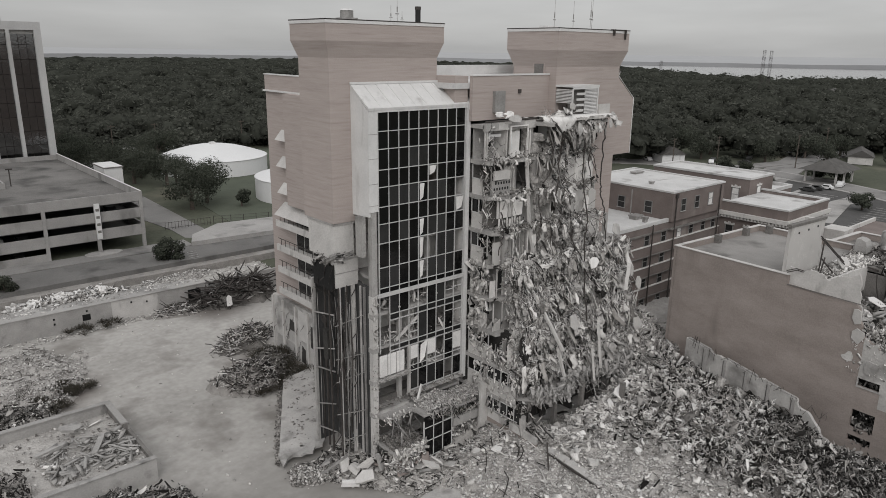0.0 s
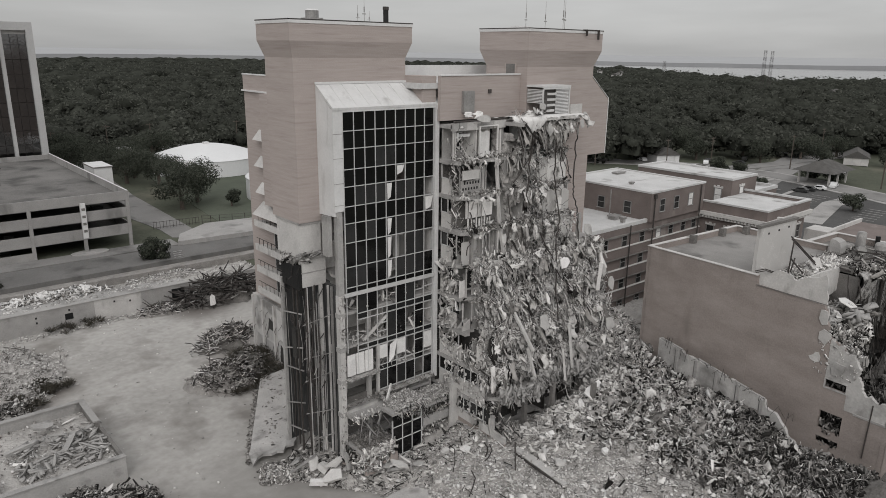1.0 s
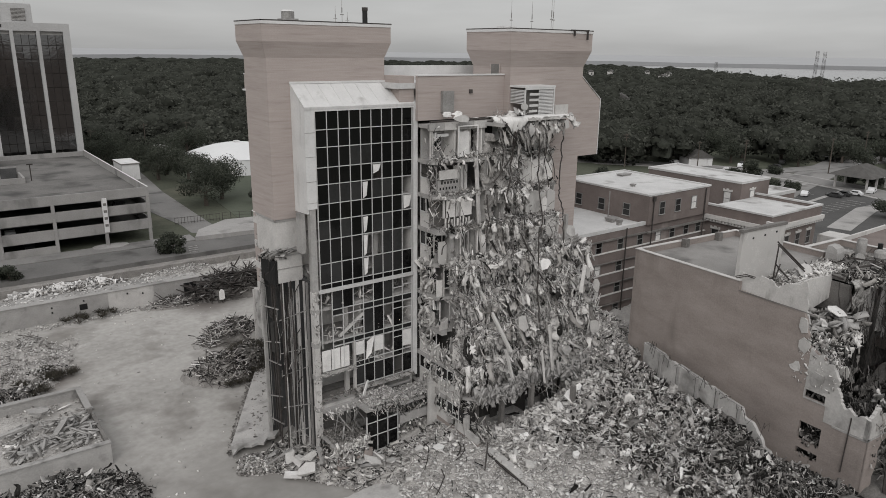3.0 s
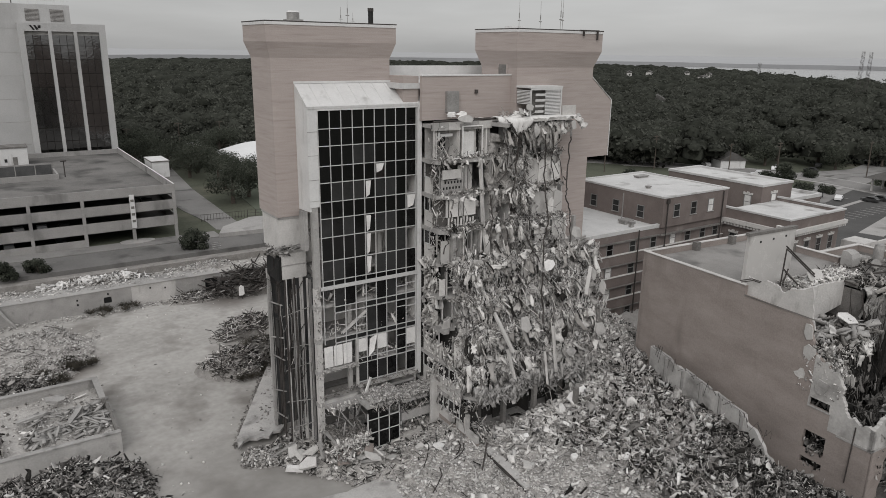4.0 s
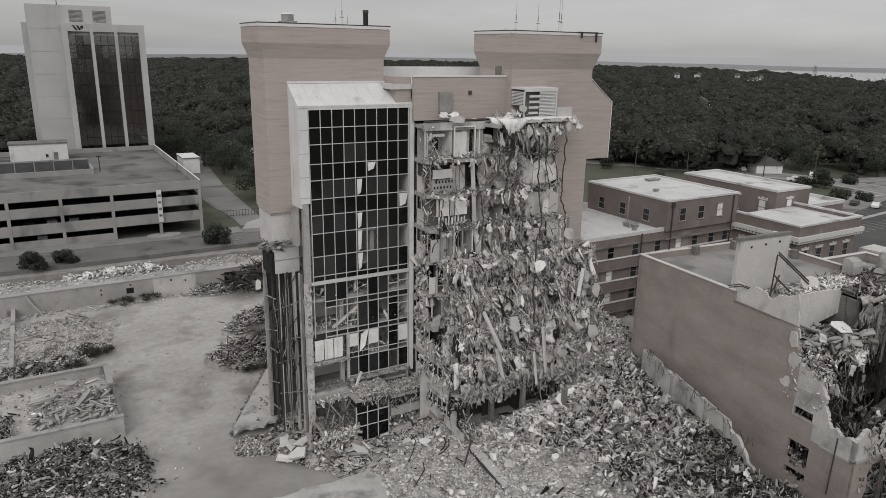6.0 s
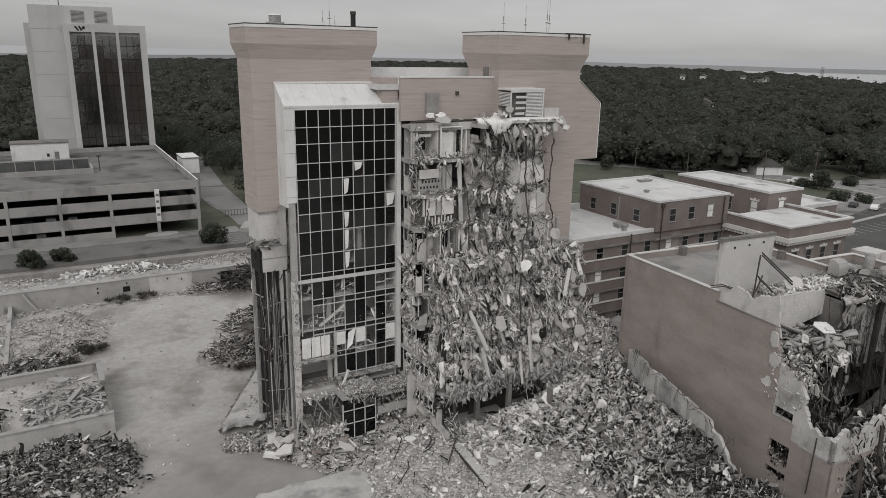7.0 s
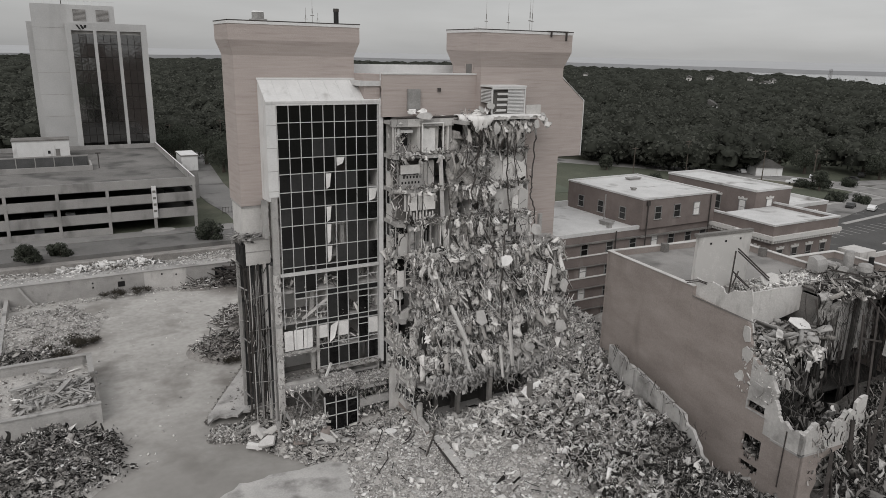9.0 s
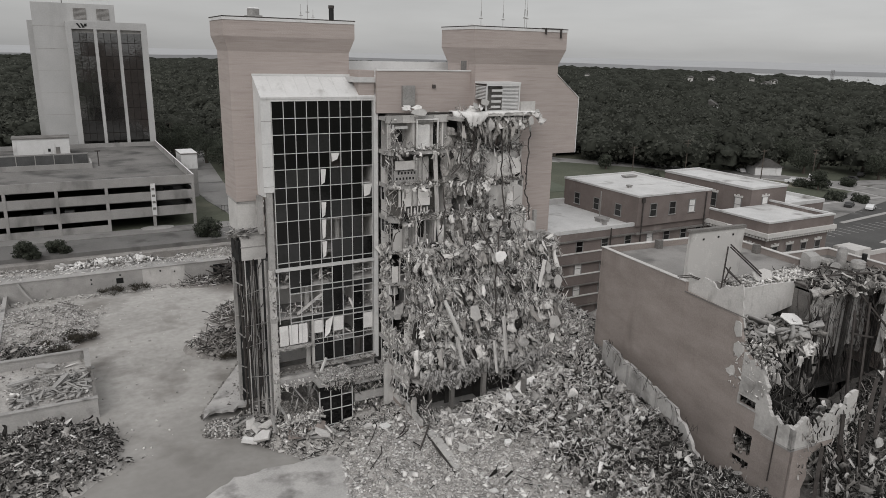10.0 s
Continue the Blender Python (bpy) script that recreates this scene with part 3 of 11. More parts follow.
part("plinth", box(46.4, 47.05, 74.0, 91.6, 0.0, 8.6), M_SLABP, BLOCK, "worn pale plinth with torn openings")
# Shade in the openings is put in as thin near-black slabs.
for y0, y1, z0, z1 in ((75.2, 77.6, 0.4, 3.4), (78.6, 80.8, 3.4, 6.6), (82.4, 83.6, 0.3, 2.8), (85.0, 86.8, 4.4, 6.0)):
    part("opening", slab_yz(torn_hole(y0, y1, z0, z1), 46.33, 46.41), M_DARKSHADE, BLOCK, "dark torn opening")
for y0, y1, z0, z1, m in ((74.6, 78.4, 5.0, 8.0, M_CONC), (84.0, 90.8, 0.2, 2.6, M_CONC), (81.4, 84.2, 3.6, 8.2, M_PLASTER)):
    part("bared_patch", slab_yz(torn_hole(y0, y1, z0, z1), 46.37, 46.41), m, BLOCK, "patch where the plaster has fallen")
for y in (74.4, 78.2, 81.2, 84.6, 88.2, 91.2):
    part("pilaster", box(46.15, 46.4, y, y + 0.4, 0.0, 8.4), M_PLASTER, BLOCK, "pale battered pilaster")
for k in range(26):
    y, z = rw.uniform(75, 91), rw.uniform(0.6, 8.0)
    part("bent_bar", MB().tube([(46.4, y, z), (46.1, y + rw.uniform(-0.3, 0.3), z - rw.uniform(0.1, 0.6)), (46.0, y + rw.uniform(-0.6, 0.6), z - rw.uniform(0.6, 1.6))], 0.03, 4), M_STEEL, BLOCK)

# core under the west tower
core = part("lower_core", MB().box(35.6, 37.9, 56.85, 61.6, 23.9, 27.6).box(35.75, 38.4, 56.95, 57.8, 20.9, 23.9), M_PLASTER, BLOCK, "bare pale core wall under the tower")
part("core_band", box(35.52, 38.0, 56.78, 61.65, 27.35, 27.6), M_CONC, core)
part("core_band", box(35.66, 38.45, 56.86, 57.9, 23.7, 23.95), M_CONC, core)
part("core_band", box(35.7, 38.45, 56.9, 57.85, 22.35, 22.45), M_CONC, core)
part("black_sheeting", box(35.45, 36.4, 57.15, 60.7, 20.6, 23.2), M_BLACK, BLOCK, "black sheet over a torn lift opening")

# lift shaft: open frame of posts, rails and pipes
shaft = part("lift_shaft", MB(), M_STEEL, BLOCK, "open lift shaft with bare steel posts and pipes")
r0 = random.Random(4)
# The dark wall colour carries the shade inside the shaft.
for x0, x1, y0, y1 in ((38.6, 38.9, 57.0, 62.0), (36.0, 38.9, 62.0, 62.3), (38.3, 38.6, 55.0, 57.0)):
    part("shaft_wall", box(x0, x1, y0, y1, 1.5, 21.0), M_WELL, shaft, "dark shaft wall")
for x, y, w, mat in ((35.55, 61.2, 0.34, M_CONC), (35.7, 56.5, 0.12, M_STEEL), (35.9, 56.55, 0.1, M_PLASTER), (35.65, 58.2, 0.16, M_STEEL), (36.0, 59.6, 0.16, M_STEEL), (36.6, 56.6, 0.1, M_STEELG), (37.5, 56.7, 0.3, M_PLASTER), (36.9, 56.9, 0.14, M_STEEL), (37.9, 55.9, 0.16, M_PLASTER), (37.95, 55.3, 0.2, M_STEELG)):
    part("post", box(x, x + w, y, y + w, 2.0, 21.0), mat, shaft)
for k in range(54):
    x, y = r0.uniform(35.7, 38.1), r0.uniform(55.2, 61.2)
    z0, z1 = r0.uniform(2, 12), r0.uniform(13, 21)
    part("pipe", MB().tube([(x, y, z0), (x + r0.uniform(-0.2, 0.2), y + r0.uniform(-0.2, 0.2), (z0 + z1) / 2), (x + r0.uniform(-0.3, 0.3), y + r0.uniform(-0.3, 0.3), z1)], r0.choice((0.03, 0.04, 0.05, 0.08)), 5), r0.choice((M_STEEL, M_STEELG, M_STEEL, M_CONC, M_STEEL, M_STEELG)), shaft)
for z in (4.6, 7.9, 11.6, 14.2, 17.9):
    e = r0.uniform(-0.5, 0.5)
    part("cross_rail", MB().tube([(35.7, 61.3, z - 0.9 + e), (35.75, 57.6, z)], 0.08, 4), r0.choice((M_STEELG, M_CONC)), shaft)
    part("brace", MB().tube([(35.75, 57.4, z - 1.2), (37.9, 55.2, z + e)], 0.06, 4), M_STEELG, shaft)
    part("brace", MB().tube([(35.9, 58.6, z - 2.4), (37.7, 56.4, z + r0.uniform(-0.4, 2.8))], 0.05, 4), M_STEEL, shaft)
part("counterweight", box(35.6, 36.1, 58.7, 59.5, 12.6, 15.9), M_DARKSHADE, shaft, "dark counterweight block")
wheel = MB()
for k in range(16):
    a, b = 2 * math.pi * k / 16, 2 * math.pi * (k + 1) / 16
    wheel.tube([(35.6, 59.2 + 0.42 * math.cos(a), 17.0 + 0.42 * math.sin(a)), (35.6, 59.2 + 0.42 * math.cos(b), 17.0 + 0.42 * math.sin(b))], 0.05, 4)
for a in (0, 1.05, 2.1):
    wheel.tube([(35.6, 59.2 - 0.4 * math.cos(a), 17.0 - 0.4 * math.sin(a)), (35.6, 59.2 + 0.4 * math.cos(a), 17.0 + 0.4 * math.sin(a))], 0.035, 4)
part("pulley_wheel", wheel, M_STEEL, shaft, "spoked dark pulley wheel")

# ---- glazed bay ----
BAY = part("glazed_bay", MB(), M_MULL, BLOCK, "tall bay of dark glass with pale mullions")
GX = [38.87 + 1.236 * k for k in range(10)]
cl = MB()
prof = [(53.95, 28.45), (56.72, 28.3), (56.72, 40.62), (53.95, 38.5)]
cl.add([(37.78, y, z) for y, z in prof] + [(37.98, y, z) for y, z in prof],
       [(0, 4, 5, 1)[::-1], (0, 1, 2, 3)[::-1], (4, 5, 6, 7), (1, 5, 6, 2)[::-1], (2, 6, 7, 3)[::-1], (3, 7, 4, 0)[::-1]])
part("side_cladding", cl, M_WHITE, BAY, "white metal side panel")
part("front_cladding", box(37.76, 38.8, 53.82, 54.1, 28.9, 38.55), M_WHITE, BAY, "white metal corner panels")
for z in (29.5, 31.6, 34.0, 36.3):
    part("panel_joint", box(37.74, 38.82, 53.80, 53.84, z, z + 0.05), M_CONC, BAY)
rf = MB().add([(37.76, 56.7, 40.62), (50.4, 56.7, 40.62), (50.4, 53.75, 38.5), (37.76, 53.75, 38.5),
               (37.76, 56.7, 40.8), (50.4, 56.7, 40.8), (50.4, 53.72, 38.72), (37.76, 53.72, 38.72)],
              [(0, 1, 2, 3), (4, 7, 6, 5), (3, 2, 6, 7), (2, 1, 5, 6), (1, 0, 4, 5), (0, 3, 7, 4)])
part("sloped_roof", rf, M_WHITE, BAY, "white sloping metal roof")
for k in range(1, 9):
    x = 37.8 + k * 1.4
    part("roof_seam", MB().tube([(x, 56.65, 40.8), (x, 53.75, 38.74)], 0.03, 4), M_WHITE, BAY)
part("ridge_flashing", box(37.7, 50.3, 56.55, 56.72, 40.75, 40.95), M_COPING, BAY)
part("end_hood", MB().add([(50.2, 53.6, 38.1), (50.9, 53.6, 38.1), (50.9, 54.8, 38.9), (50.2, 54.8, 38.9), (50.2, 53.6, 38.7), (50.9, 53.6, 38.7), (50.9, 54.8, 39.5), (50.2, 54.8, 39.5)],
                          [(3, 2, 1, 0), (4, 5, 6, 7), (0, 1, 5, 4), (1, 2, 6, 5), (2, 3, 7, 6), (3, 0, 4, 7)]), M_WHITE, BAY, "white metal gutter hood")
part("eaves_strip", box(38.8, 50.2, 53.78, 53.98, 38.3, 38.62), M_WHITE, BAY)
# columns at both sides of the bay
part("column", box(38.0, 38.62, 53.9, 54.5, 20.3, 28.9), M_CONC, BAY, "stained concrete column")
part("column", box(37.95, 38.55, 53.85, 54.5, 2.0, 20.3), M_PLASTER, BAY, "pale battered column")
for z in (18.3, 14.6, 11.0, 7.3):
    part("column_joint", box(37.9, 38.6, 53.8, 54.6, z - 0.35, z + 0.15), M_CONC, BAY)
part("column", box(50.12, 50.62, 53.7, 54.4, 8.0, 38.3), M_WHITE, BAY, "white corner column")
part("column", box(37.3, 37.75, 54.5, 55.6, 24.4, 28.4), M_CONC, BAY, "ribbed concrete backing")
ZR = [38.4, 36.55, 34.87, 32.9, 31.22, 29.28, 27.58, 25.63, 23.14, 21.0, 20.42]
mul = MB()
for x in GX:
    mul.box(x - 0.032, x + 0.032, 53.84, 54.0, 20.4, 38.4)
for z in ZR:
    mul.box(GX[0] - 0.05, GX[-1] + 0.05, 53.83, 53.99, z - 0.034, z + 0.034)
mul.box(GX[0] - 0.3, GX[-1] + 0.1, 53.7, 54.05, 20.1, 20.42)
part("mullions", mul, M_MULL, BAY, "pale aluminium mullion grid")
pane_me = {}
MISSING = {(3, 5), (7, 4), (7, 5), (7, 8), (8, 4), (9, 9), (5, 8), (4, 8)}
DUSTY = {(2, 3), (2, 4), (4, 2), (4, 3), (4, 5), (4, 6), (6, 0), (6, 2), (6, 5), (6, 6), (8, 1), (8, 5), (8, 6), (8, 7), (7, 6), (7, 7), (4, 1), (8, 0)}
for r in range(10):
    for c in range(9):
        if (r, c) in MISSING or (r in (5,) and c == 8):
            continue
        mat = M_GLASS2 if (r, c) in DUSTY else M_GLASS
        key = (r, mat.name)
        if key not in pane_me:
            pane_me[key] = mesh_of("pane", box(0.05, 1.19, 0, 0.03, ZR[r + 1] + 0.05, ZR[r] - 0.05), mat)
        p = new("pane", pane_me[key])
        p.location = (GX[c], 53.92, 0)
        p.parent = BAY
for r, c, w in ((4, 4, 0.55), (6, 4, 0.5), (7, 4, 0.45), (8, 4, 0.5), (5, 8, 1.0), (3, 5, 0.9)):
    z0, z1 = ZR[r + 1] + 0.1, ZR[r] - 0.15
    if (r, c) == (3, 5):
        z0 = z0 + 0.5
    part("curtain", MB().add([(GX[c] + 0.2, 53.86, z0), (GX[c] + 0.2 + w * 0.7, 53.87, z0 + 0.25), (GX[c] + 0.2 + w, 53.86, z1), (GX[c] + 0.15, 53.86, z1),
                              (GX[c] + 0.2, 53.9, z0), (GX[c] + 0.2 + w * 0.7, 53.9, z0 + 0.25), (GX[c] + 0.2 + w, 53.9, z1), (GX[c] + 0.15, 53.9, z1)],
                             [(0, 1, 2, 3), (7, 6, 5, 4), (0, 4, 5, 1), (1, 5, 6, 2), (2, 6, 7, 3), (3, 7, 4, 0)]), M_BRIGHT, BAY, "torn white curtain")
# lower storeys: broken glazing
low = MB()
for k, x in enumerate(GX):
    zb = 11.3 if k in (1, 2) else 8.4 if k > 2 else 14.0
    low.box(x - 0.04, x + 0.04, 53.86, 53.98, zb, 20.15)
for z, a, b in ((18.05, 1, 9), (17.35, 1, 9), (14.55, 1, 9), (13.95, 1, 9), (11.55, 3, 9), (10.95, 3, 9), (8.7, 3, 9)):
    low.box(GX[a] - 0.04, GX[b] + 0.04, 53.85, 53.98, z - 0.04, z + 0.04)
for c, z in ((3, 16.3), (3, 15.4), (7, 16.6), (8, 16.5), (8, 19.2), (7, 19.0), (7, 13.2), (8, 12.5)):
    low.box(GX[c], GX[c + 1], 53.87, 53.97, z - 0.04, z + 0.04)
part("mullions", low, M_MULL, BAY, "bent pale mullions of the stripped storeys")
for c in range(1, 9):
    for z0, z1 in ((17.4, 18.0), (14.0, 14.5)):
        if (c, z0) not in ((3, 17.4), (2, 17.4), (1, 14.0)):
            part("spandrel_pane", box(GX[c] + 0.05, GX[c + 1] - 0.05, 53.92, 53.95, z0 + 0.05, z1 - 0.05), M_BLACK, BAY)
for c, z0, z1, m in ((1, 18.1, 20.1, M_GLASS2), (2, 18.1, 20.1, M_GLASS), (5, 18.1, 20.1, M_GLASS), (6, 18.1, 20.1, M_GLASS2), (4, 14.6, 17.3, M_GLASS2), (5, 14.6, 17.3, M_GLASS), (7, 14.6, 17.3, M_GLASS),
                     (7, 11.0, 13.9, M_GLASS), (3, 8.8, 10.9, M_GLASS2), (4, 8.8, 10.9, M_GLASS), (5, 8.8, 10.9, M_GLASS2), (6, 8.8, 10.9, M_GLASS), (8, 8.8, 10.9, M_GLASS), (4, 11.0, 11.6, M_BLACK), (3, 11.0, 11.6, M_BLACK)):
    part("pane", box(GX[c] + 0.05, GX[c + 1] - 0.05, 53.92, 53.95, z0, z1), m, BAY)
for k in range(3):
    part("infill_panel", box(38.75 + k * 1.1, 39.75 + k * 1.1, 53.88, 53.96, 11.35, 13.7), M_BRIGHT, BAY, "white infill panel")
for c, z0, z1 in ((3, 12.3, 13.8), (5, 12.2, 13.9), (8, 11.9, 13.8)):
    part("infill_panel", box(GX[c] + 0.06, GX[c + 1] - 0.08, 53.86, 53.93, z0, z1), M_BRIGHT, BAY, "torn white infill panel")
part("torn_sheet", MB().add([(GX[4] + 0.1, 53.7, 11.6), (GX[4] + 0.7, 53.6, 12.2), (GX[5] - 0.05, 53.7, 14.1), (GX[4] + 0.3, 53.8, 13.6), (GX[4] + 0.1, 53.74, 11.6), (GX[4] + 0.7, 53.64, 12.2), (GX[5] - 0.05, 53.74, 14.1), (GX[4] + 0.3, 53.84, 13.6)],
                             [(0, 1, 2, 3), (7, 6, 5, 4), (0, 4, 5, 1), (1, 5, 6, 2), (2, 6, 7, 3), (3, 7, 4, 0)]), M_BRIGHT, BAY, "torn hanging white sheet")
part("sill_beam", MB().box(38.5, 42.45, 53.78, 54.1, 10.85, 11.15).box(42.45, 42.72, 53.78, 54.1, 8.2, 14.0).box(38.5, 42.45, 53.75, 54.3, 7.25, 7.6), M_SLABP, BAY, "pale concrete frame")
part("sill_beam", MB().box(42.72, 50.2, 53.7, 54.1, 8.1, 8.5), M_SLABP, BAY, "pale concrete edge beam")
part("broken_floor_edge", MB().box(38.5, 42.4, 52.6, 54.0, 6.9, 7.25), M_CONC, BAY)

# interior of the bay: floors, back wall, columns
for z in FLOORS:
    part("floor_slab", box(38.7, 50.1, 54.2, 56.6, z - 0.3, z), M_CONC, BAY)
    part("floor_slab", box(39.0, 48.4, 56.6, 62.0, z - 0.3, z), M_CONC, BAY) if z < 27.6 else None
part("back_wall", box(38.9, 50.1, 58.4, 58.7, 0.5, 27.5), M_ROOM, BAY)
part("inner_wall", box(50.15, 50.35, 54.4, 58.5, 0.5, 38.2), M_ROOM, BAY)
for x in (42.2, 46.0):
    part("inner_column", box(x, x + 0.45, 55.2, 55.65, 2.0, 27.5), M_PLASTER, BAY)
for z in FLOORS[5:8]:
    part("partition", box(44.0, 44.15, 55.0, 58.4, z, z + 3.3), M_ROOM, BAY)

# ground floor: shopfront glazing under a broken canopy
SHOP = part("entrance_glazing", MB(), M_MULL, BLOCK, "leaning dark glass entrance screen")
sx = [42.15, 43.45, 44.75, 46.05]
sm = MB()
for x in sx:
    sm.box(x - 0.05, x + 0.05, 50.75, 50.9, 2.0, 7.6 if x > 42.5 else 6.4)
for z in (2.1, 4.0, 5.6, 7.0):
    sm.box(sx[0], sx[-1], 50.75, 50.9, z - 0.05, z + 0.05)
part("mullions", sm, M_MULL, SHOP)
for k in range(3):
    for z0, z1 in ((2.15, 3.95), (4.05, 5.55), (5.65, 6.95)):
        if (k, z0) != (2, 5.65):
            part("pane", box(sx[k] + 0.06, sx[k + 1] - 0.06, 50.8, 50.84, z0, z1), M_GLASS, SHOP)
part("canopy_slab", MB().box(42.0, 46.4, 50.6, 53.8, 7.05, 7.35), M_CONC, BLOCK, "rubble-covered canopy slab")
part("canopy_slab", MB().box(46.3, 51.0, 50.9, 53.9, 6.4, 6.7), M_CONC, BLOCK)
part("low_slab", MB().box(38.4, 42.3, 50.9, 54.2, 3.7, 4.0), M_CONC, BLOCK, "cracked ground floor slab")
part("edge_wall", MB().box(46.4, 50.6, 50.9, 51.2, 4.2, 5.2), M_CONC, BLOCK)
part("pier", box(50.3, 51.5, 50.3, 51.2, 1.5, 8.3), M_PLASTER, BLOCK, "pale square pier")
part("pier", box(49.9, 50.3, 50.2, 50.6, 2.0, 8.4), M_PLASTER, BLOCK)
part("podium_back_wall", box(38.6, 75.0, 55.5, 55.9, 0.0, 8.0), M_CONCD, BLOCK)

# ---- torn east part: floors, rooms, columns ----
TORN = part("torn_floors", MB(), M_CONC, BLOCK, "torn open floors with hanging debris")
r1 = random.Random(11)


def panel_front(x0, x1, y, z, h, rr):
    """A thin upright wall piece with a broken top."""
    k = max(2, int((x1 - x0) / 0.3))
    top = [(x1 + (x0 - x1) * i / k, z + h - abs(rr.gauss(0, 0.22))) for i in range(k + 1)]
    out = [(x0, z), (x1, z)] + top
    n = len(out)
    vs = [(x, y, zz) for x, zz in out] + [(x, y + 0.12, zz) for x, zz in out]
    return MB().add(vs, [tuple(range(n)), tuple(reversed(range(n, 2 * n)))] + [((i + 1) % n, i, i + n, (i + 1) % n + n) for i in range(n)])


def front_line(x, z):
    """How far forward the torn floors reach."""
    base = 51.9 - 0.21 * max(0, 36.6 - z) * (0.85 if x < 60 else 1.0)
    if z > 35 and x > 58.5:
        base = 49.6
    if x < 52.8 and z < 24:
        base += 1.4
    return max(base, 43.6)


for i, z in enumerate(FLOORS):
    pts_front = []
    x = 50.7
    xe = 68.2 if z > 23 else 72.6
    while x < xe:
        pts_front.append((x, front_line(x, z) + r1.uniform(-0.5, 0.55)))
        x += r1.uniform(0.35, 0.9)
    pts_front.append((xe, front_line(xe, z)))
    pts = pts_front + [(xe, 58.0), (50.7, 58.0)]
    part("floor_slab", MB().prism(pts, z - 0.38, z), M_CONC, TORN, "floor slab with a ragged edge")
for k in range(4):
    part("edge_beam", box(50.7 + k * 1.9, 52.57 + k * 1.9, 51.55, 52.0, 36.0, 36.8), M_PLASTER if k % 2 else M_CONC, TORN, "pale edge beam panel")
part("edge_pipe", MB().tube([(50.7, 51.6, 36.95), (60.0, 51.6, 37.0)], 0.11, 5), M_STEEL, TORN)
part("back_wall", box(50.7, 74.0, 57.6, 57.9, 0.5, 36.5), M_ROOM, TORN)
for i, z in enumerate(FLOORS[1:], 1):
    fl = front_line(60, z)
    # Walls below 7 m are near-black: the void's shade put into colour.
    for x in (53.4, 55.9, 57.6, 60.3, 63.2, 65.4, 68.1) + ((70.6, 73.0) if z < 21 else ()):
        if r1.random() < 0.75:
            d = r1.uniform(0.4, 1.2) if z > 20 else r1.uniform(0.6, 2.2)
            if z < 25 or x > 57:
                part("partition", box(x, x + 0.14, fl + d, 57.6, z, z + 3.28), M_ROOM if z > 7 else M_DARKSHADE, TORN)
    for xa, xb in ((50.8, 53.4), (55.9, 57.5), (61, 63.2), (63.4, 65.4), (66, 68.1), (68.3, 70.5)):
        if (z > 22 and xa > 68) or (z > 25 and xa < 57):
            continue
        if r1.random() < (0.85 if z > 20 else 0.6):
            y = fl + (r1.uniform(0.5, 1.3) if z > 20 else r1.uniform(0.9, 2.4))
            top = z + (r1.uniform(2.2, 3.28) if r1.random() < 0.4 else 3.28)
            part("room_wall", box(xa + r1.uniform(0, 0.5), xb - r1.uniform(0, 0.7), y, y + 0.14, z, top), M_ROOM if z > 7 else M_DARKSHADE, TORN)
    for x in (52.0, 57.8, 63.6, 69.4):
        if z < 7 or (z > 22 and x > 66) or (z > 25 and x < 57):
            continue
        part("column", box(x, x + 0.42, fl + 0.7, fl + 1.12, z, z + 3.3), M_PLASTER if r1.random() < 0.4 else M_CONC, TORN, "concrete column")
# broken fronts of the rooms along the torn edge
for z in FLOORS[4:8]:
    x = 50.85
    while x < (53.4 if z < 22 or z > 25 else 58.6):
        w = r1.uniform(0.55, 1.5)
        y = front_line(x, z) + r1.uniform(0.15, 0.4)
        s = r1.random()
        if s < 0.34:
            h = r1.uniform(1.9, 3.2)
            part("room_front", panel_front(x, x + w - 0.08, y, z, h, r1), M_ROOM, TORN, "broken pale room front")
        elif s < 0.68:
            part("room_front", panel_front(x, x + w - 0.08, y, z, r1.uniform(0.7, 1.4), r1), M_ROOM if r1.random() < 0.6 else M_CONC, TORN, "broken pale room front")
            part("window_post", box(x, x + 0.1, y, y + 0.12, z + 0.6, z + 3.2), M_PLASTER, TORN)
        elif s < 0.84:
            part("window", box(x + 0.1, x + w - 0.1, y + 0.1, y + 0.14, z + 0.9, z + 2.9), M_GLASS2, TORN)
            part("window_post", MB().box(x, x + 0.1, y, y + 0.14, z, z + 3.2).box(x + 0.1, x + w, y, y + 0.14, z + 2.9, z + 3.0).box(x + 0.1, x + w, y, y + 0.14, z + 0.8, z + 0.9), M_PLASTER, TORN)
        else:
            for q in range(3):
                part("stud", box(x + q * 0.35, x + q * 0.35 + 0.07, y + 0.1, y + 0.2, z, z + r1.uniform(1.6, 3.2)), M_STEELG, TORN)
        x += w
for z, rows in ((FLOORS[1], ((65.5, 0.8, 3.2), (66.5, 1.6, 3.3))), (FLOORS[2], ((62.8, 1.7, 3.2), (64.6, 1.8, 3.0), (66.6, 1.4, 2.7))), (FLOORS[3], ((63.2, 2.2, 3.1), (65.6, 0.9, 2.2), (66.7, 1.3, 2.9)))):
    for x, w, h in rows:
        part("room_front", panel_front(x, x + w, front_line(x, z) + r1.uniform(0.35, 0.6), z, h, r1), M_ROOM, TORN, "broken pale room front")
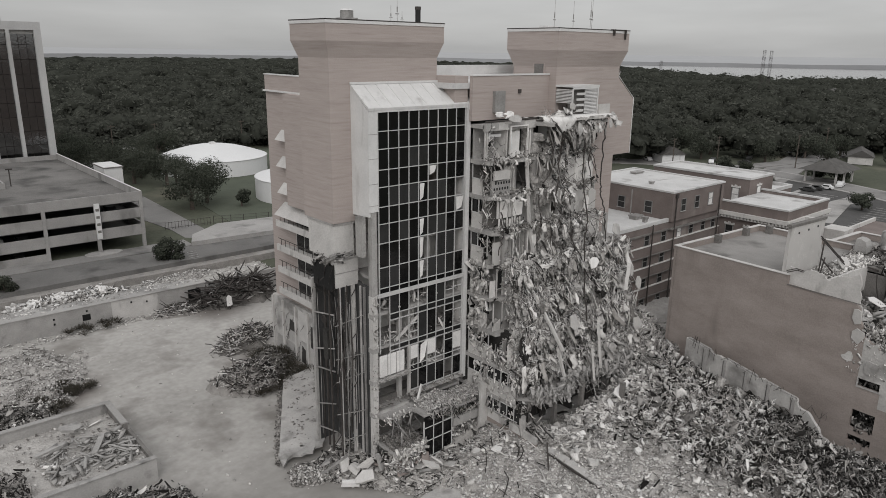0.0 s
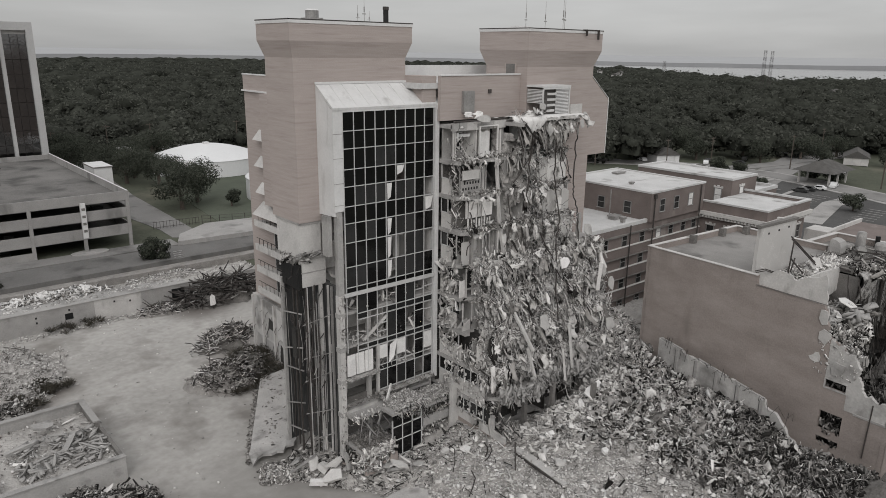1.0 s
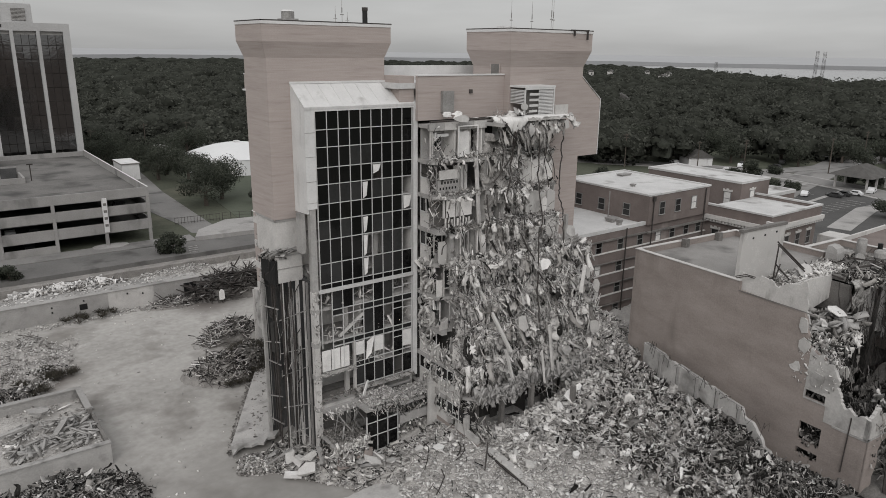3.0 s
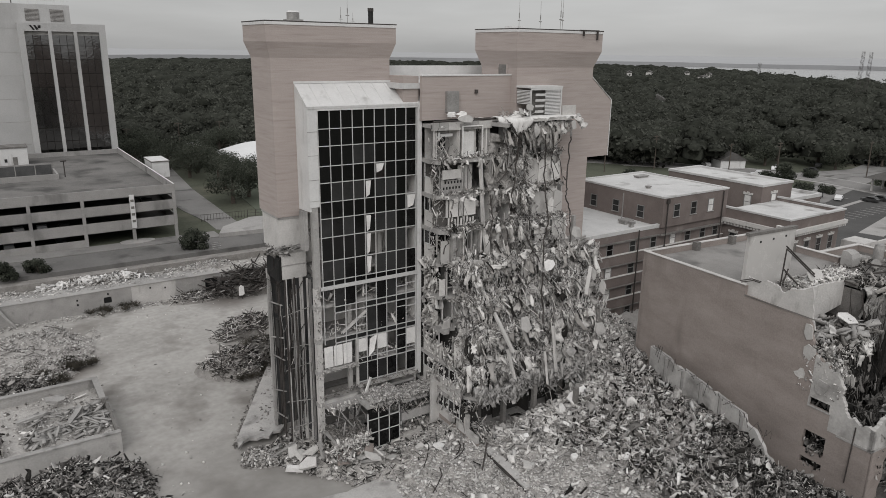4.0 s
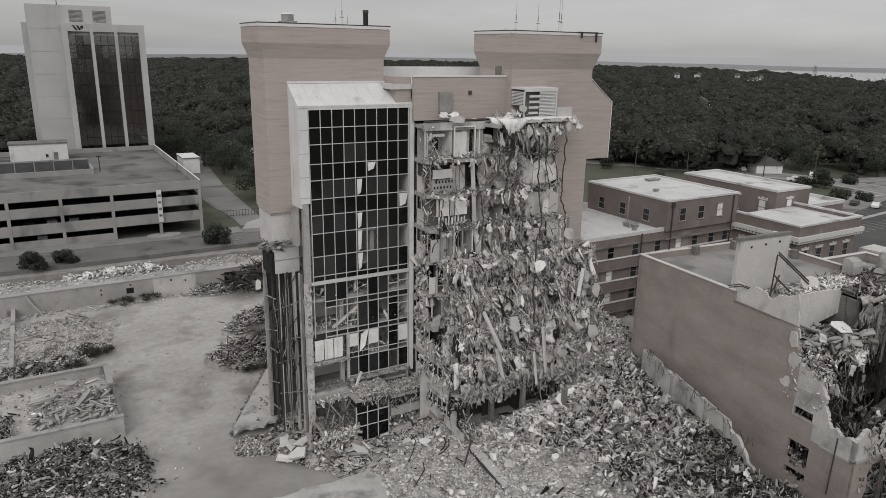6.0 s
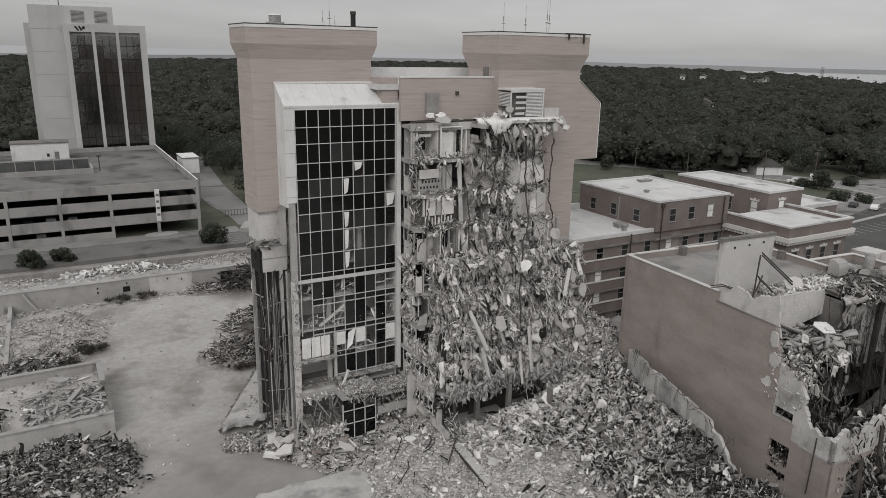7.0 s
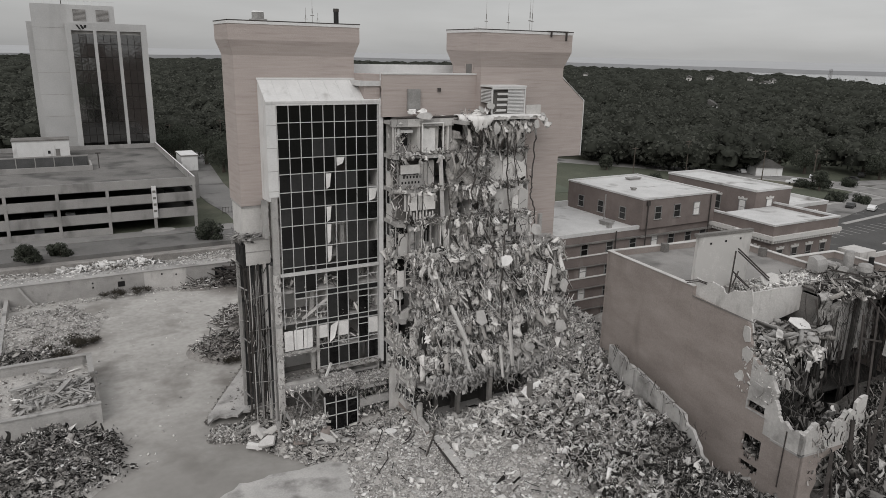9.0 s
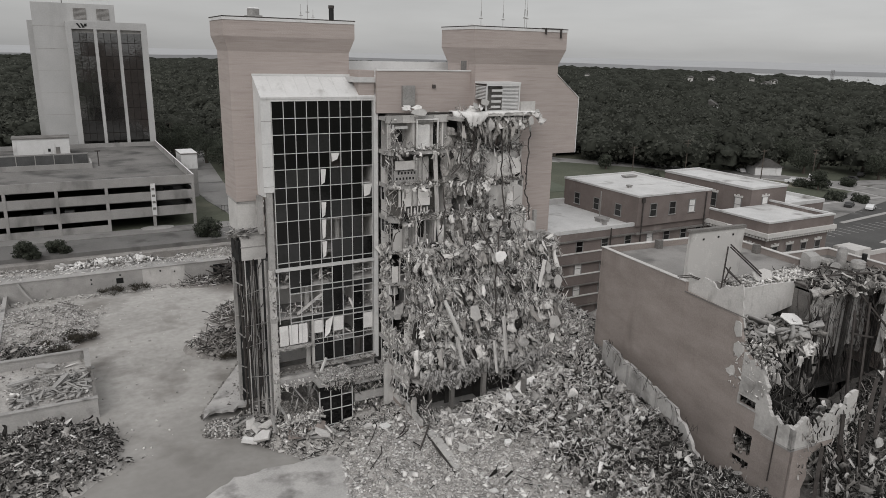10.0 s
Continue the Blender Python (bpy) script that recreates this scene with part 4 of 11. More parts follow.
# open room with a window, and a white door frame, top storey
for x in (50.85, 51.1, 54.0):
    part("window_post", box(x, x + 0.15, 51.75, 51.9, 33.0, 36.1), M_PLASTER, TORN)
# Back wall darker grey than the side wall: shade put into the colour.
part("room_wall", box(51.0, 54.15, 53.6, 53.75, 32.94, 36.2), M_CONC, TORN, "shaded grey back wall of an open room")
part("room_wall", box(54.0, 54.15, 52.0, 53.6, 32.94, 36.2), M_ROOM, TORN, "pale side wall of an open room")
part("window", box(52.7, 53.5, 53.54, 53.6, 33.7, 35.5), M_BLACK, TORN, "black window at the back of an open room")
part("window_post", box(52.6, 53.6, 53.5, 53.58, 35.5, 35.62), M_PLASTER, TORN)
part("hanging_duct", MB().box(51.9, 53.4, 52.0, 52.5, 35.3, 35.6).box(51.5, 51.75, 51.9, 52.0, 34.9, 35.8), M_WHITE, TORN, "white duct end")
part("white_room_frame", MB().box(54.2, 54.31, 51.3, 51.45, 33.0, 36.4).box(56.8, 56.91, 51.3, 51.45, 33.0, 36.4).box(54.31, 56.8, 51.3, 51.45, 36.29, 36.4), M_BRIGHT, TORN, "white door frame")
part("white_wall", panel_front(54.6, 56.1, 51.85, 33.4, 2.5, r1), M_BRIGHT, TORN, "white wall fragment")
part("white_wall", panel_front(54.35, 56.7, 51.6, 33.0, 0.8, r1), M_BRIGHT, TORN, "white wall fragment")
part("room_wall", box(54.15, 56.9, 52.6, 52.75, 32.94, 36.2), M_ROOM, TORN, "pale plaster room wall")
part("wall_hole", box(56.2, 56.45, 52.57, 52.6, 33.8, 35.2), M_BLACK, TORN)
# Shade of the deep room put into this panel's colour.
part("dark_room", box(57.2, 60.5, 53.0, 53.15, 33.0, 36.3), M_DARKSHADE, TORN)
# perforated wall under a pale spandrel, second storey
part("spandrel", box(51.4, 53.9, 50.75, 50.95, 31.0, 31.95), M_PLASTER, TORN, "pale spandrel panel")
part("perforated_wall", panel_front(51.35, 54.1, 51.05, 29.3, 1.7, r1), M_CONC, TORN, "grey wall with square holes")
for k in range(6):
    for z in (29.85, 30.45):
        part("wall_hole", box(51.6 + k * 0.4 + 0.2 * (z > 30), 51.78 + k * 0.4 + 0.2 * (z > 30), 51.02, 51.05, z, z + 0.26), M_BLACK, TORN)
for x, h in ((51.05, 3.1), (54.2, 2.7), (54.7, 3.2)):
    part("stud", box(x, x + 0.1, 50.9, 51.0, 29.3, 29.3 + h), M_STEELG, TORN)
part("room_wall", panel_front(54.3, 56.2, 52.2, 29.3, 2.9, r1), M_ROOM, TORN, "broken pale room wall")
# Dark backing panel stands for the shade behind the perforated wall.
part("dark_room", box(51.0, 56.6, 54.0, 54.15, 29.3, 32.6), M_CONCD, TORN)
# slotted wall, third storey
for x, w in ((51.7, 0.25), (52.15, 1.1), (53.4, 0.5), (54.05, 1.5)):
    part("slotted_wall", panel_front(x, x + w, 50.5, 26.9, 2.0, r1), M_ROOM if w > 1 else M_PLASTER, TORN, "pale slotted wall")
for k in range(9):
    part("slot_bar", box(52.0 + k * 0.4, 52.0 + k * 0.4 + r1.uniform(0.1, 0.24), 50.5, 50.62, 25.62 + r1.uniform(0, 0.3), 26.95 - r1.uniform(0, 0.35)), M_ROOM, TORN)
# Dark backing panel stands for the shade behind the slots.
part("dark_room", box(51.0, 56.8, 51.9, 52.05, 25.6, 28.9), M_CONCD, TORN)
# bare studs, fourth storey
# Near-black panel behind the studs stands for the room's shade.
part("dark_room", box(51.3, 57.0, 52.4, 52.55, 21.96, 25.2), M_DARKSHADE, TORN)
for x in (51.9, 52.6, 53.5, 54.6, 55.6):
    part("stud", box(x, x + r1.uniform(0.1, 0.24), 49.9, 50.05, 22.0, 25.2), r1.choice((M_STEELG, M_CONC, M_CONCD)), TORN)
# Shade in the gap and the pit, put in as near-black panels.
part("sooty_partition", box(50.75, 53.6, 54.0, 54.15, 7.0, 22.5), M_DARKSHADE, TORN)
part("dark_pit_wall", box(52.5, 67.5, 47.6, 47.8, 1.0, 7.4), M_DARKSHADE, TORN)
# podium: slanting low walls that run out from the pier
def slanted_wall(y0, y1, zb0, zb1, zt0, zt1, x0, x1, t):
    """An upright wall that runs out from the pier, with a sloping top and foot."""
    q = [(x0, y0, zb0), (x0 + t, y0, zb0), (x1 + t, y1, zb1), (x1, y1, zb1), (x0, y0, zt0), (x0 + t, y0, zt0), (x1 + t, y1, zt1), (x1, y1, zt1)]
    return MB().add(q, [(0, 1, 2, 3), (7, 6, 5, 4), (0, 4, 5, 1), (1, 5, 6, 2), (2, 6, 7, 3), (3, 7, 4, 0)])


part("podium_wall", slanted_wall(50.4, 43.0, 0.8, 1.4, 4.2, 3.9, 51.02, 50.98, 0.3), M_BOXW, BLOCK, "rendered podium side wall")
part("podium_wall_band", slanted_wall(50.4, 47.6, 4.2, 4.1, 5.2, 5.0, 51.0, 50.98, 0.34), M_PLASTER, BLOCK, "pale band along the top of a podium wall")
part("podium_wall_band", slanted_wall(46.9, 44.9, 4.05, 4.0, 5.0, 4.8, 50.97, 50.95, 0.34), M_PLASTER, BLOCK, "pale band along the top of a podium wall")
part("podium_wall_band", slanted_wall(44.85, 43.0, 3.98, 3.9, 4.75, 4.6, 50.95, 50.94, 0.34), M_SLABP, BLOCK, "pale band along the top of a podium wall")
part("podium_post", box(50.95, 51.35, 44.8, 45.2, 4.6, 6.4), M_SLABP, BLOCK, "broken stump of a podium post")
# west side of the torn wing: window strips under each floor
for zf, y_end, z_low in ((32.94, 52.6, 29.28), (29.28, 52.4, 25.62), (25.62, 52.2, 21.96), (21.96, 52.2, 18.3), (18.3, 51.4, 14.64), (14.64, 50.4, 10.98), (10.98, 46.6, 7.32), (7.32, 46.2, 5.3)):
    SW = part("side_wall", box(50.92, 51.12, y_end - 0.4, 53.6, z_low, zf - 2.0), M_PLASTER, TORN, "stained pale wall under windows")
    part("lintel", box(50.94, 51.1, y_end, 53.6, zf - 0.4, zf - 0.02), M_CONC, SW)
    wf = MB().box(50.88, 51.0, y_end, 53.6, zf - 2.0, zf - 1.9).box(50.88, 51.0, y_end, 53.6, zf - 0.5, zf - 0.4)
    y = 53.6
    while y > y_end:
        wf.box(50.88, 51.0, y - 0.06, y + 0.02, zf - 2.0, zf - 0.4)
        if r1.random() < 0.8:
            part("pane", box(50.96, 50.99, y - 0.98, y - 0.08, zf - 1.9, zf - 0.5), M_GLASS2 if r1.random() < 0.7 else M_GLASS, SW)
        y -= 1.05
    part("window_frame", wf, M_MULL, SW)
# Near-black sheet behind the side windows, for the shade inside.
part("side_back", box(52.4, 52.5, 46.5, 53.6, 3.0, 14.6), M_DARKSHADE, TORN)
for x, y in ((55.5, 44.4), (59.2, 43.6), (62.7, 40.6), (66.5, 42.5), (54.0, 47.0)):
    part("column", box(x, x + 0.48, y, y + 0.48, 1.5, 8.2), M_CONCD, TORN, "dark ground floor column")
part("podium_slab", MB().prism([(51.5, 46.4)] + [(52 + 0.7 * k, 45.6 - 0.9 * math.sin(k * 0.42) + r1.uniform(-0.5, 0.4)) for k in range(28)] + [(72, 52), (51.5, 52)], 7.5, 7.85), M_CONC, TORN, "hanging podium slab")

# ---- louvred plant box on the torn roof slab ----
PL = part("plant_box", MB(), M_WHITE, BLOCK, "white louvred plant housing")
part("frame", MB().box(62.05, 62.2, 49.75, 49.9, 37.2, 40.2).box(66.45, 66.6, 49.75, 49.9, 37.2, 40.2).box(62.05, 66.6, 49.72, 49.9, 40.0, 40.25).box(62.05, 66.6, 49.72, 49.9, 37.1, 37.3).box(62.0, 66.65, 49.7, 52.2, 40.2, 40.4), M_WHITE, PL)
for k in range(17):
    z = 37.4 + k * 0.155
    part("slat", MB().add([(64.2, 49.76, z), (66.4, 49.76, z), (66.4, 49.88, z + 0.1), (64.2, 49.88, z + 0.1), (64.2, 49.77, z - 0.03), (66.4, 49.77, z - 0.03), (66.4, 49.89, z + 0.07), (64.2, 49.89, z + 0.07)],
                          [(0, 1, 2, 3), (7, 6, 5, 4), (0, 4, 5, 1), (1, 5, 6, 2), (2, 6, 7, 3), (3, 7, 4, 0)]), M_WHITE, PL)
    if z > 38.4:
        part("slat", box(62.06, 62.14, 49.9, 52.1, z, z + 0.09), M_WHITE, PL)
part("backing", MB().box(62.3, 66.4, 50.4, 50.5, 37.2, 40.0), M_CONCD, PL)
for k in range(4):
    part("bent_slat", box(-0.65, 0.65, -0.05, 0.05, -0.12, 0.12, m=pose(63.3 + 0.05 * k, 49.7, 37.7 + 0.6 * k, 8, 0, 6 - 5 * k)), M_WHITE, PL)
part("roof_slab", MB().prism([(58.6, 51.9), (59.2, 50.6), (60.3, 49.6), (61.4, 49.0), (63.0, 48.9), (65, 49.1), (66.8, 48.8), (67.9, 49.2), (68.6, 49.0), (68.9, 49.6), (68.9, 52.2), (58.6, 52.2)], 36.75, 37.1), M_PLASTER, TORN, "white broken roof edge slab")
part("roof_upstand", MB().box(66.7, 68.7, 49.6, 49.8, 37.1, 38.25), M_PLASTER, TORN, "white roof upstand")
part("wall_vent", box(53.2, 54.7, 52.8, 53.25, 37.7, 39.9), M_STEELG, par, "grey metal wall vent")
part("wall_lamp", box(57.0, 57.35, 53.0, 53.22, 39.6, 40.0), M_STEEL, par, "small dark wall lamp")


# ---- half-torn box building ----
BX = pose(72.9, 15.6, 0, 0, 0, -4.35)
BOXB = thing("box_building", "windowless rendered box building with its front corner torn open", "building")


def panel_yz(outline, u0, u1, m):
    """A wall between u0 and u1 whose outline runs in v, z."""
    k = len(outline)
    vs = [m @ Vector((u0, v, z)) for v, z in outline] + [m @ Vector((u1, v, z)) for v, z in outline]
    fs = [tuple(range(k)), tuple(reversed(range(k, 2 * k)))] + [(i, i + k, (i + 1) % k + k, (i + 1) % k) for i in range(k)]
    mb = MB().add(vs, fs)
    return mb


def panel_xz(outline, v0, v1, m):
    k = len(outline)
    vs = [m @ Vector((u, v0, z)) for u, z in outline] + [m @ Vector((u, v1, z)) for u, z in outline]
    fs = [tuple(reversed(range(k))), tuple(range(k, 2 * k))] + [((i + 1) % k, (i + 1) % k + k, i + k, i) for i in range(k)]
    return MB().add(vs, fs)


def rough_line(a, b, n, amp, rr):
    return [(a[0] + (b[0] - a[0]) * k / n + rr.uniform(-amp, amp), a[1] + (b[1] - a[1]) * k / n + rr.uniform(-amp, amp)) for k in range(1, n)]


def crumbled(pts, step=0.14, amp=0.07):
    """An open line broken into small uneven teeth; its ends stay."""
    out = []
    for (xa, za), (xb, zb) in zip(pts, pts[1:]):
        k = max(1, int(math.hypot(xb - xa, zb - za) / step))
        for i in range(k):
            j = amp if i else amp * 0.3
            out.append((xa + (xb - xa) * i / k + rj.uniform(-j, j), za + (zb - za) * i / k + rj.uniform(-j, j)))
    return out + [pts[-1]]


r2 = random.Random(21)
rj = random.Random(5)
# west wall in strips so that the window openings go through
torn = [(6.5, 20.4)] + rough_line((6.5, 20.4), (5.6, 17.6), 4, 0.2, r2) + [(5.7, 17.5)] + rough_line((5.7, 17.5), (3.9, 16.8), 3, 0.2, r2) + [(3.9, 16.7)] + rough_line((3.9, 16.7), (4.2, 14.1), 4, 0.25, r2) + [(4.2, 14.0)]
part("west_wall", panel_yz([(13.6, 0), (27.4, 0), (27.4, 21.6), (13.6, 21.6)][::-1], 0.0, 0.4, BX), M_BOXW, BOXB, "plain rendered wall")
part("west_wall", panel_yz(([(5.3, 0), (13.6, 0), (13.6, 20.6)] + torn[:10] + [(5.3, 17.3)])[::-1], 0.03, 0.4, BX), M_BOXW, BOXB, "rendered wall with a torn edge")
wl_strip = MB()
for v0, v1, z0, z1 in ((3.1, 5.3, 0, 6.2), (3.1, 5.3, 6.9, 7.7), (3.1, 5.3, 9.7, 12.25), (-1.0, 3.1, 0, 10.6)):
    wl_strip.box(0.03, 0.4, v0, v1, z0, z1, m=BX)
part("west_wall", wl_strip, M_BOXW, BOXB, "rendered wall with window holes")
wu_top = crumbled([(5.3, 17.3), (4.6, 16.9), (4.1, 17.0), (3.6, 16.2), (3.0, 16.4), (2.6, 15.6), (2.2, 15.1), (2.4, 14.4), (1.95, 13.9), (1.8, 13.1), (1.4, 12.7), (0.9, 12.9), (0.3, 12.3), (-0.4, 12.75), (-1.0, 12.5)])
part("west_wall_upper", panel_yz([(5.3, 13.2)] + wu_top + [(-1.0, 10.6), (3.1, 10.6), (3.1, 13.2)], 0.0, 0.4, BX), M_SLABP, BOXB, "pale jagged plaster edge")
part("corner_ledge", MB().box(-0.06, 0.4, -1.06, 2.2, 10.45, 10.65, m=BX).box(-0.06, 3.2, -1.06, -0.7, 10.45, 10.65, m=BX), M_CONC, BOXB)
part("window_surround", MB().box(-0.06, 0.2, 3.1, 5.32, 13.15, 13.24, m=BX).box(-0.06, 0.2, 3.1, 5.32, 12.18, 12.27, m=BX).box(-0.06, 0.2, 3.1, 3.2, 12.27, 13.15, m=BX).box(-0.06, 0.2, 5.22, 5.32, 12.27, 13.15, m=BX), M_SLABP, BOXB, "pale window surround")
# Near-black walls put the corner room's shade into their colour.
part("dark_room", MB().box(2.2, 2.4, 0.5, 6.5, 0.5, 13.0, m=BX).box(0.5, 2.4, 6.0, 6.2, 0.5, 13.0, m=BX), M_DARKSHADE, BOXB)
part("drain_pipe", MB().tube([BX @ Vector((-0.08, 0.6, 12.2)), BX @ Vector((-0.08, 0.75, 6.5))], 0.06, 5), M_STEEL, BOXB)
part("front_wall", panel_xz([(0.0, 0), (2.2, 0), (2.0, 3), (2.5, 4.4), (2.2, 6.2), (2.7, 7.4), (2.4, 8.8), (2.9, 9.7), (5.5, 10.3), (5.6, 10.6), (0.0, 10.6)], -1.0, -0.6, BX), M_BOXW, BOXB, "rendered corner wall")
fu = [(0, 10.6), (5.7, 10.6)] + crumbled([(5.9, 11.4), (5.6, 12.2), (5.7, 13.6), (5.2, 14.0), (4.6, 13.0), (4.2, 13.3), (3.6, 12.1), (3.2, 12.4), (2.6, 11.6), (2.1, 12.2), (1.7, 13.4), (1.2, 13.5), (0.7, 12.9), (0.0, 12.6)])
part("front_wall_upper", panel_xz(fu, -1.0, -0.65, BX), M_SLABP, BOXB, "pale jagged plaster edge")
for u0, u1, z0, z1, v in ((5.9, 6.9, 10.9, 13.6, -0.7), (7.1, 7.9, 11.2, 14.2, -0.5), (8.1, 9.0, 11.6, 14.4, -0.2)):
    part("front_wall_strip", panel_xz([(u0, z0 - rj.uniform(0, 1.2)), (u1, z0 - rj.uniform(0, 1.0)), (u1 + rj.uniform(-0.1, 0.1), z1 + rj.uniform(-0.5, 0.3)), ((u0 + u1) / 2, z1 + rj.uniform(-0.4, 0.4)), (u0, z1 - rj.uniform(0, 0.4))], v, v + 0.3, BX), M_PLASTER, BOXB, "pale strip of torn plaster wall")
part("plaster_patch", panel_yz([(7.2, 14.9), (7.0, 14.6), (6.5, 14.45), (6.1, 14.6), (6.05, 15.1), (6.3, 15.55), (6.6, 15.5), (6.8, 15.15)][::-1], -0.03, 0.02, BX), M_PLASTER, BOXB, "pale patch of bared plaster")
# rear part: roof and parapets
part("roof", box(0.4, 18.3, 14.0, 27.3, 20.4, 20.9, m=BX), M_ROOFG, BOXB, "flat gravel roof")
part("roof", box(0.4, 13.2, 11.1, 14.0, 20.4, 20.88, m=BX), M_ROOFD, BOXB, "flat dirty roof")
edge = [(13.2, 8.9)] + [(13.2 + 13.0 * k / 15, 8.2 - 0.12 * k + r2.uniform(-0.5, 0.5)) for k in range(1, 15)] + [(26.2, 6.2), (26.2, 14.0), (13.2, 14.0)]
part("roof", MB().prism(edge, 20.35, 20.86, m=BX), M_ROOFD, BOXB, "dirty roof with a torn edge")
part("roof", box(18.3, 26.2, 14.0, 18.0, 20.35, 20.86, m=BX), M_ROOFD, BOXB, "flat dirty roof")
rp = part("parapet", MB().box(0.0, 18.7, 27.3, 27.7, 0.0, 21.6, m=BX), M_BOXW, BOXB)
part("coping", MB().box(-0.08, 18.75, 27.25, 27.75, 21.6, 21.68, m=BX).box(-0.08, 0.46, 13.6, 27.25, 21.6, 21.68, m=BX), M_PLASTER, rp, "pale coping")
ep = part("parapet", MB().box(18.3, 18.7, 15.4, 27.3, 0.0, 21.6, m=BX), M_BOXW, BOXB)
part("coping", box(18.22, 18.8, 15.3, 27.25, 21.6, 21.68, m=BX), M_PLASTER, ep, "pale coping")
sp = part("parapet", MB().box(26.0, 26.4, 6.2, 18.0, 0.0, 21.6, m=BX).box(18.7, 26.0, 17.7, 18.1, 0.0, 21.6, m=BX), M_BOXW, BOXB)
part("coping", MB().box(25.92, 26.48, 6.2, 18.1, 21.6, 21.68, m=BX).box(18.8, 25.92, 17.62, 18.18, 21.6, 21.68, m=BX), M_PLASTER, sp, "pale coping")
for u, v in ((7.6, 26.6), (14.0, 26.6), (17.6, 20.8), (17.6, 25.4)):
    part("parapet_post", box(u, u + 0.7, v, v + 0.7, 20.9, 21.95, m=BX), M_CONCD, BOXB)
pent = part("stair_wall", panel_xz([(0.5, 20.9), (7.7, 20.9), (7.9, 26.5), (0.6, 26.5)], 14.3, 14.65, BX), M_ROOM, BOXB, "pale freestanding wall of a torn stairwell")
part("coping", box(0.4, 8.0, 14.2, 14.75, 26.5, 26.8, m=BX), M_CONCD, pent, "dark coping")
part("return_wall", box(7.5, 7.9, 14.65, 16.4, 20.9, 26.4, m=BX), M_ROOM, pent)
for u, z in ((2.2, 25.6), (4.2, 25.7), (6.2, 25.8)):
    part("socket", box(u, u + 0.22, 14.26, 14.3, z, z + 0.2, m=BX), M_BLACK, pent)
for a, b in (((3.4, 12.2, 21.0), (3.5, 12.1, 25.4)), ((3.6, 12.2, 23.2), (6.0, 11.6, 21.0)), ((4.8, 13.0, 25.0), (8.4, 11.8, 21.8)), ((5.0, 13.2, 25.2), (8.6, 12.0, 22.0)), ((3.5, 12.0, 21.8), (4.2, 12.1, 23.2)), ((3.7, 12.0, 22.9), (6.1, 11.5, 20.9))):
    part("stair_rail", MB().tube([BX @ Vector(a), BX @ Vector(b)], 0.08, 5), M_STEEL, pent, "bent dark handrail")
for o in (0.0, 0.35):
    part("bent_bar", MB().tube([BX @ Vector((x + o * 0.6, y, z - o * 0.6)) for x, y, z in ((-1.8, 13.0, 22.6), (-0.6, 12.6, 22.7), (0.5, 12.2, 22.3), (1.7, 11.8, 21.0))], 0.055, 5), M_STEEL, pent)


low_top = [(6.0, 19.4), (13.7, 20.4)] + crumbled([(13.7, 22.5), (12.4, 22.2), (11.6, 22.7), (10.4, 22.5), (9.6, 22.0), (8.9, 22.7), (7.6, 22.9), (6.9, 23.4)], 0.16, 0.1) + [(6.7, 22.9), (6.55, 22.3), (6.65, 21.8), (6.4, 21.2), (6.45, 20.6), (6.2, 20.1)]
part("torn_room_wall", panel_yz(low_top[::-1], 0.36, 0.52, BX), M_PLASTER, BOXB, "pale plaster room wall with a broken top")
part("cut_line", MB().tube([BX @ Vector((-0.02, 13.6, 20.62)), BX @ Vector((-0.02, 5.4, 20.55))], 0.06, 4), M_CONCD, BOXB)
room_top = [(0.7, 17.2), (4.0, 16.9), (8.5, 17.4), (12.6, 18.3)] + crumbled([(12.6, 21.0), (9.0, 21.15), (5.0, 21.1), (0.7, 21.3)], 0.2, 0.07)
part("torn_room_wall", panel_xz(room_top, 11.0, 11.25, BX), M_PLASTER, BOXB, "pale plaster room wall under a torn roof")
# open front: floors and rear walls, their shade put into near-black colour
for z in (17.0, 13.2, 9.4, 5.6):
    part("floor_slab", box(3.2, 26.0, 8.8, 13.5, z - 0.3, z, m=BX), M_DARKSHADE, BOXB)
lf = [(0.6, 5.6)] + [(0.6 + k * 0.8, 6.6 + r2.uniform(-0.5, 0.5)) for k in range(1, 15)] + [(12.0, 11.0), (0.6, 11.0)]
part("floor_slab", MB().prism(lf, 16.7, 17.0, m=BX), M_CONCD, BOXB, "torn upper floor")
part("back_wall", box(0.4, 26.0, 13.0, 13.4, 0.0, 20.4, m=BX), M_DARKSHADE, BOXB)
for k in range(14):
    u = 13.4 + k * 0.62
    part("wall_strip", box(u, u + 0.5, 9.4 + 0.1 * (k % 3), 9.55 + 0.1 * (k % 3), 13.2 + r2.uniform(-2, 1.5), 20.3, m=BX), (M_STEELG, M_CONCD, M_CONC, M_DARKSHADE)[(k * 7) % 4], BOXB)
for u in (13.5, 18.0, 23.0):
    part("column", box(u, u + 0.45, 8.4, 8.85, 0.0, 20.3, m=BX), M_DARKSHADE, BOXB)
part("partition", MB().box(12.6, 12.8, 8.8, 13.0, 0, 20.3, m=BX).box(7.0, 7.15, 7.5, 11.0, 0, 16.7, m=BX), M_CONCD, BOXB)

# long low wall beside it, rising out of the rubble
RW = thing("boundary_wall", "pale broken boundary wall half buried in rubble", "wall")
rwp = pose(69.45, 22.4, 0, 0, 0, -11.0)
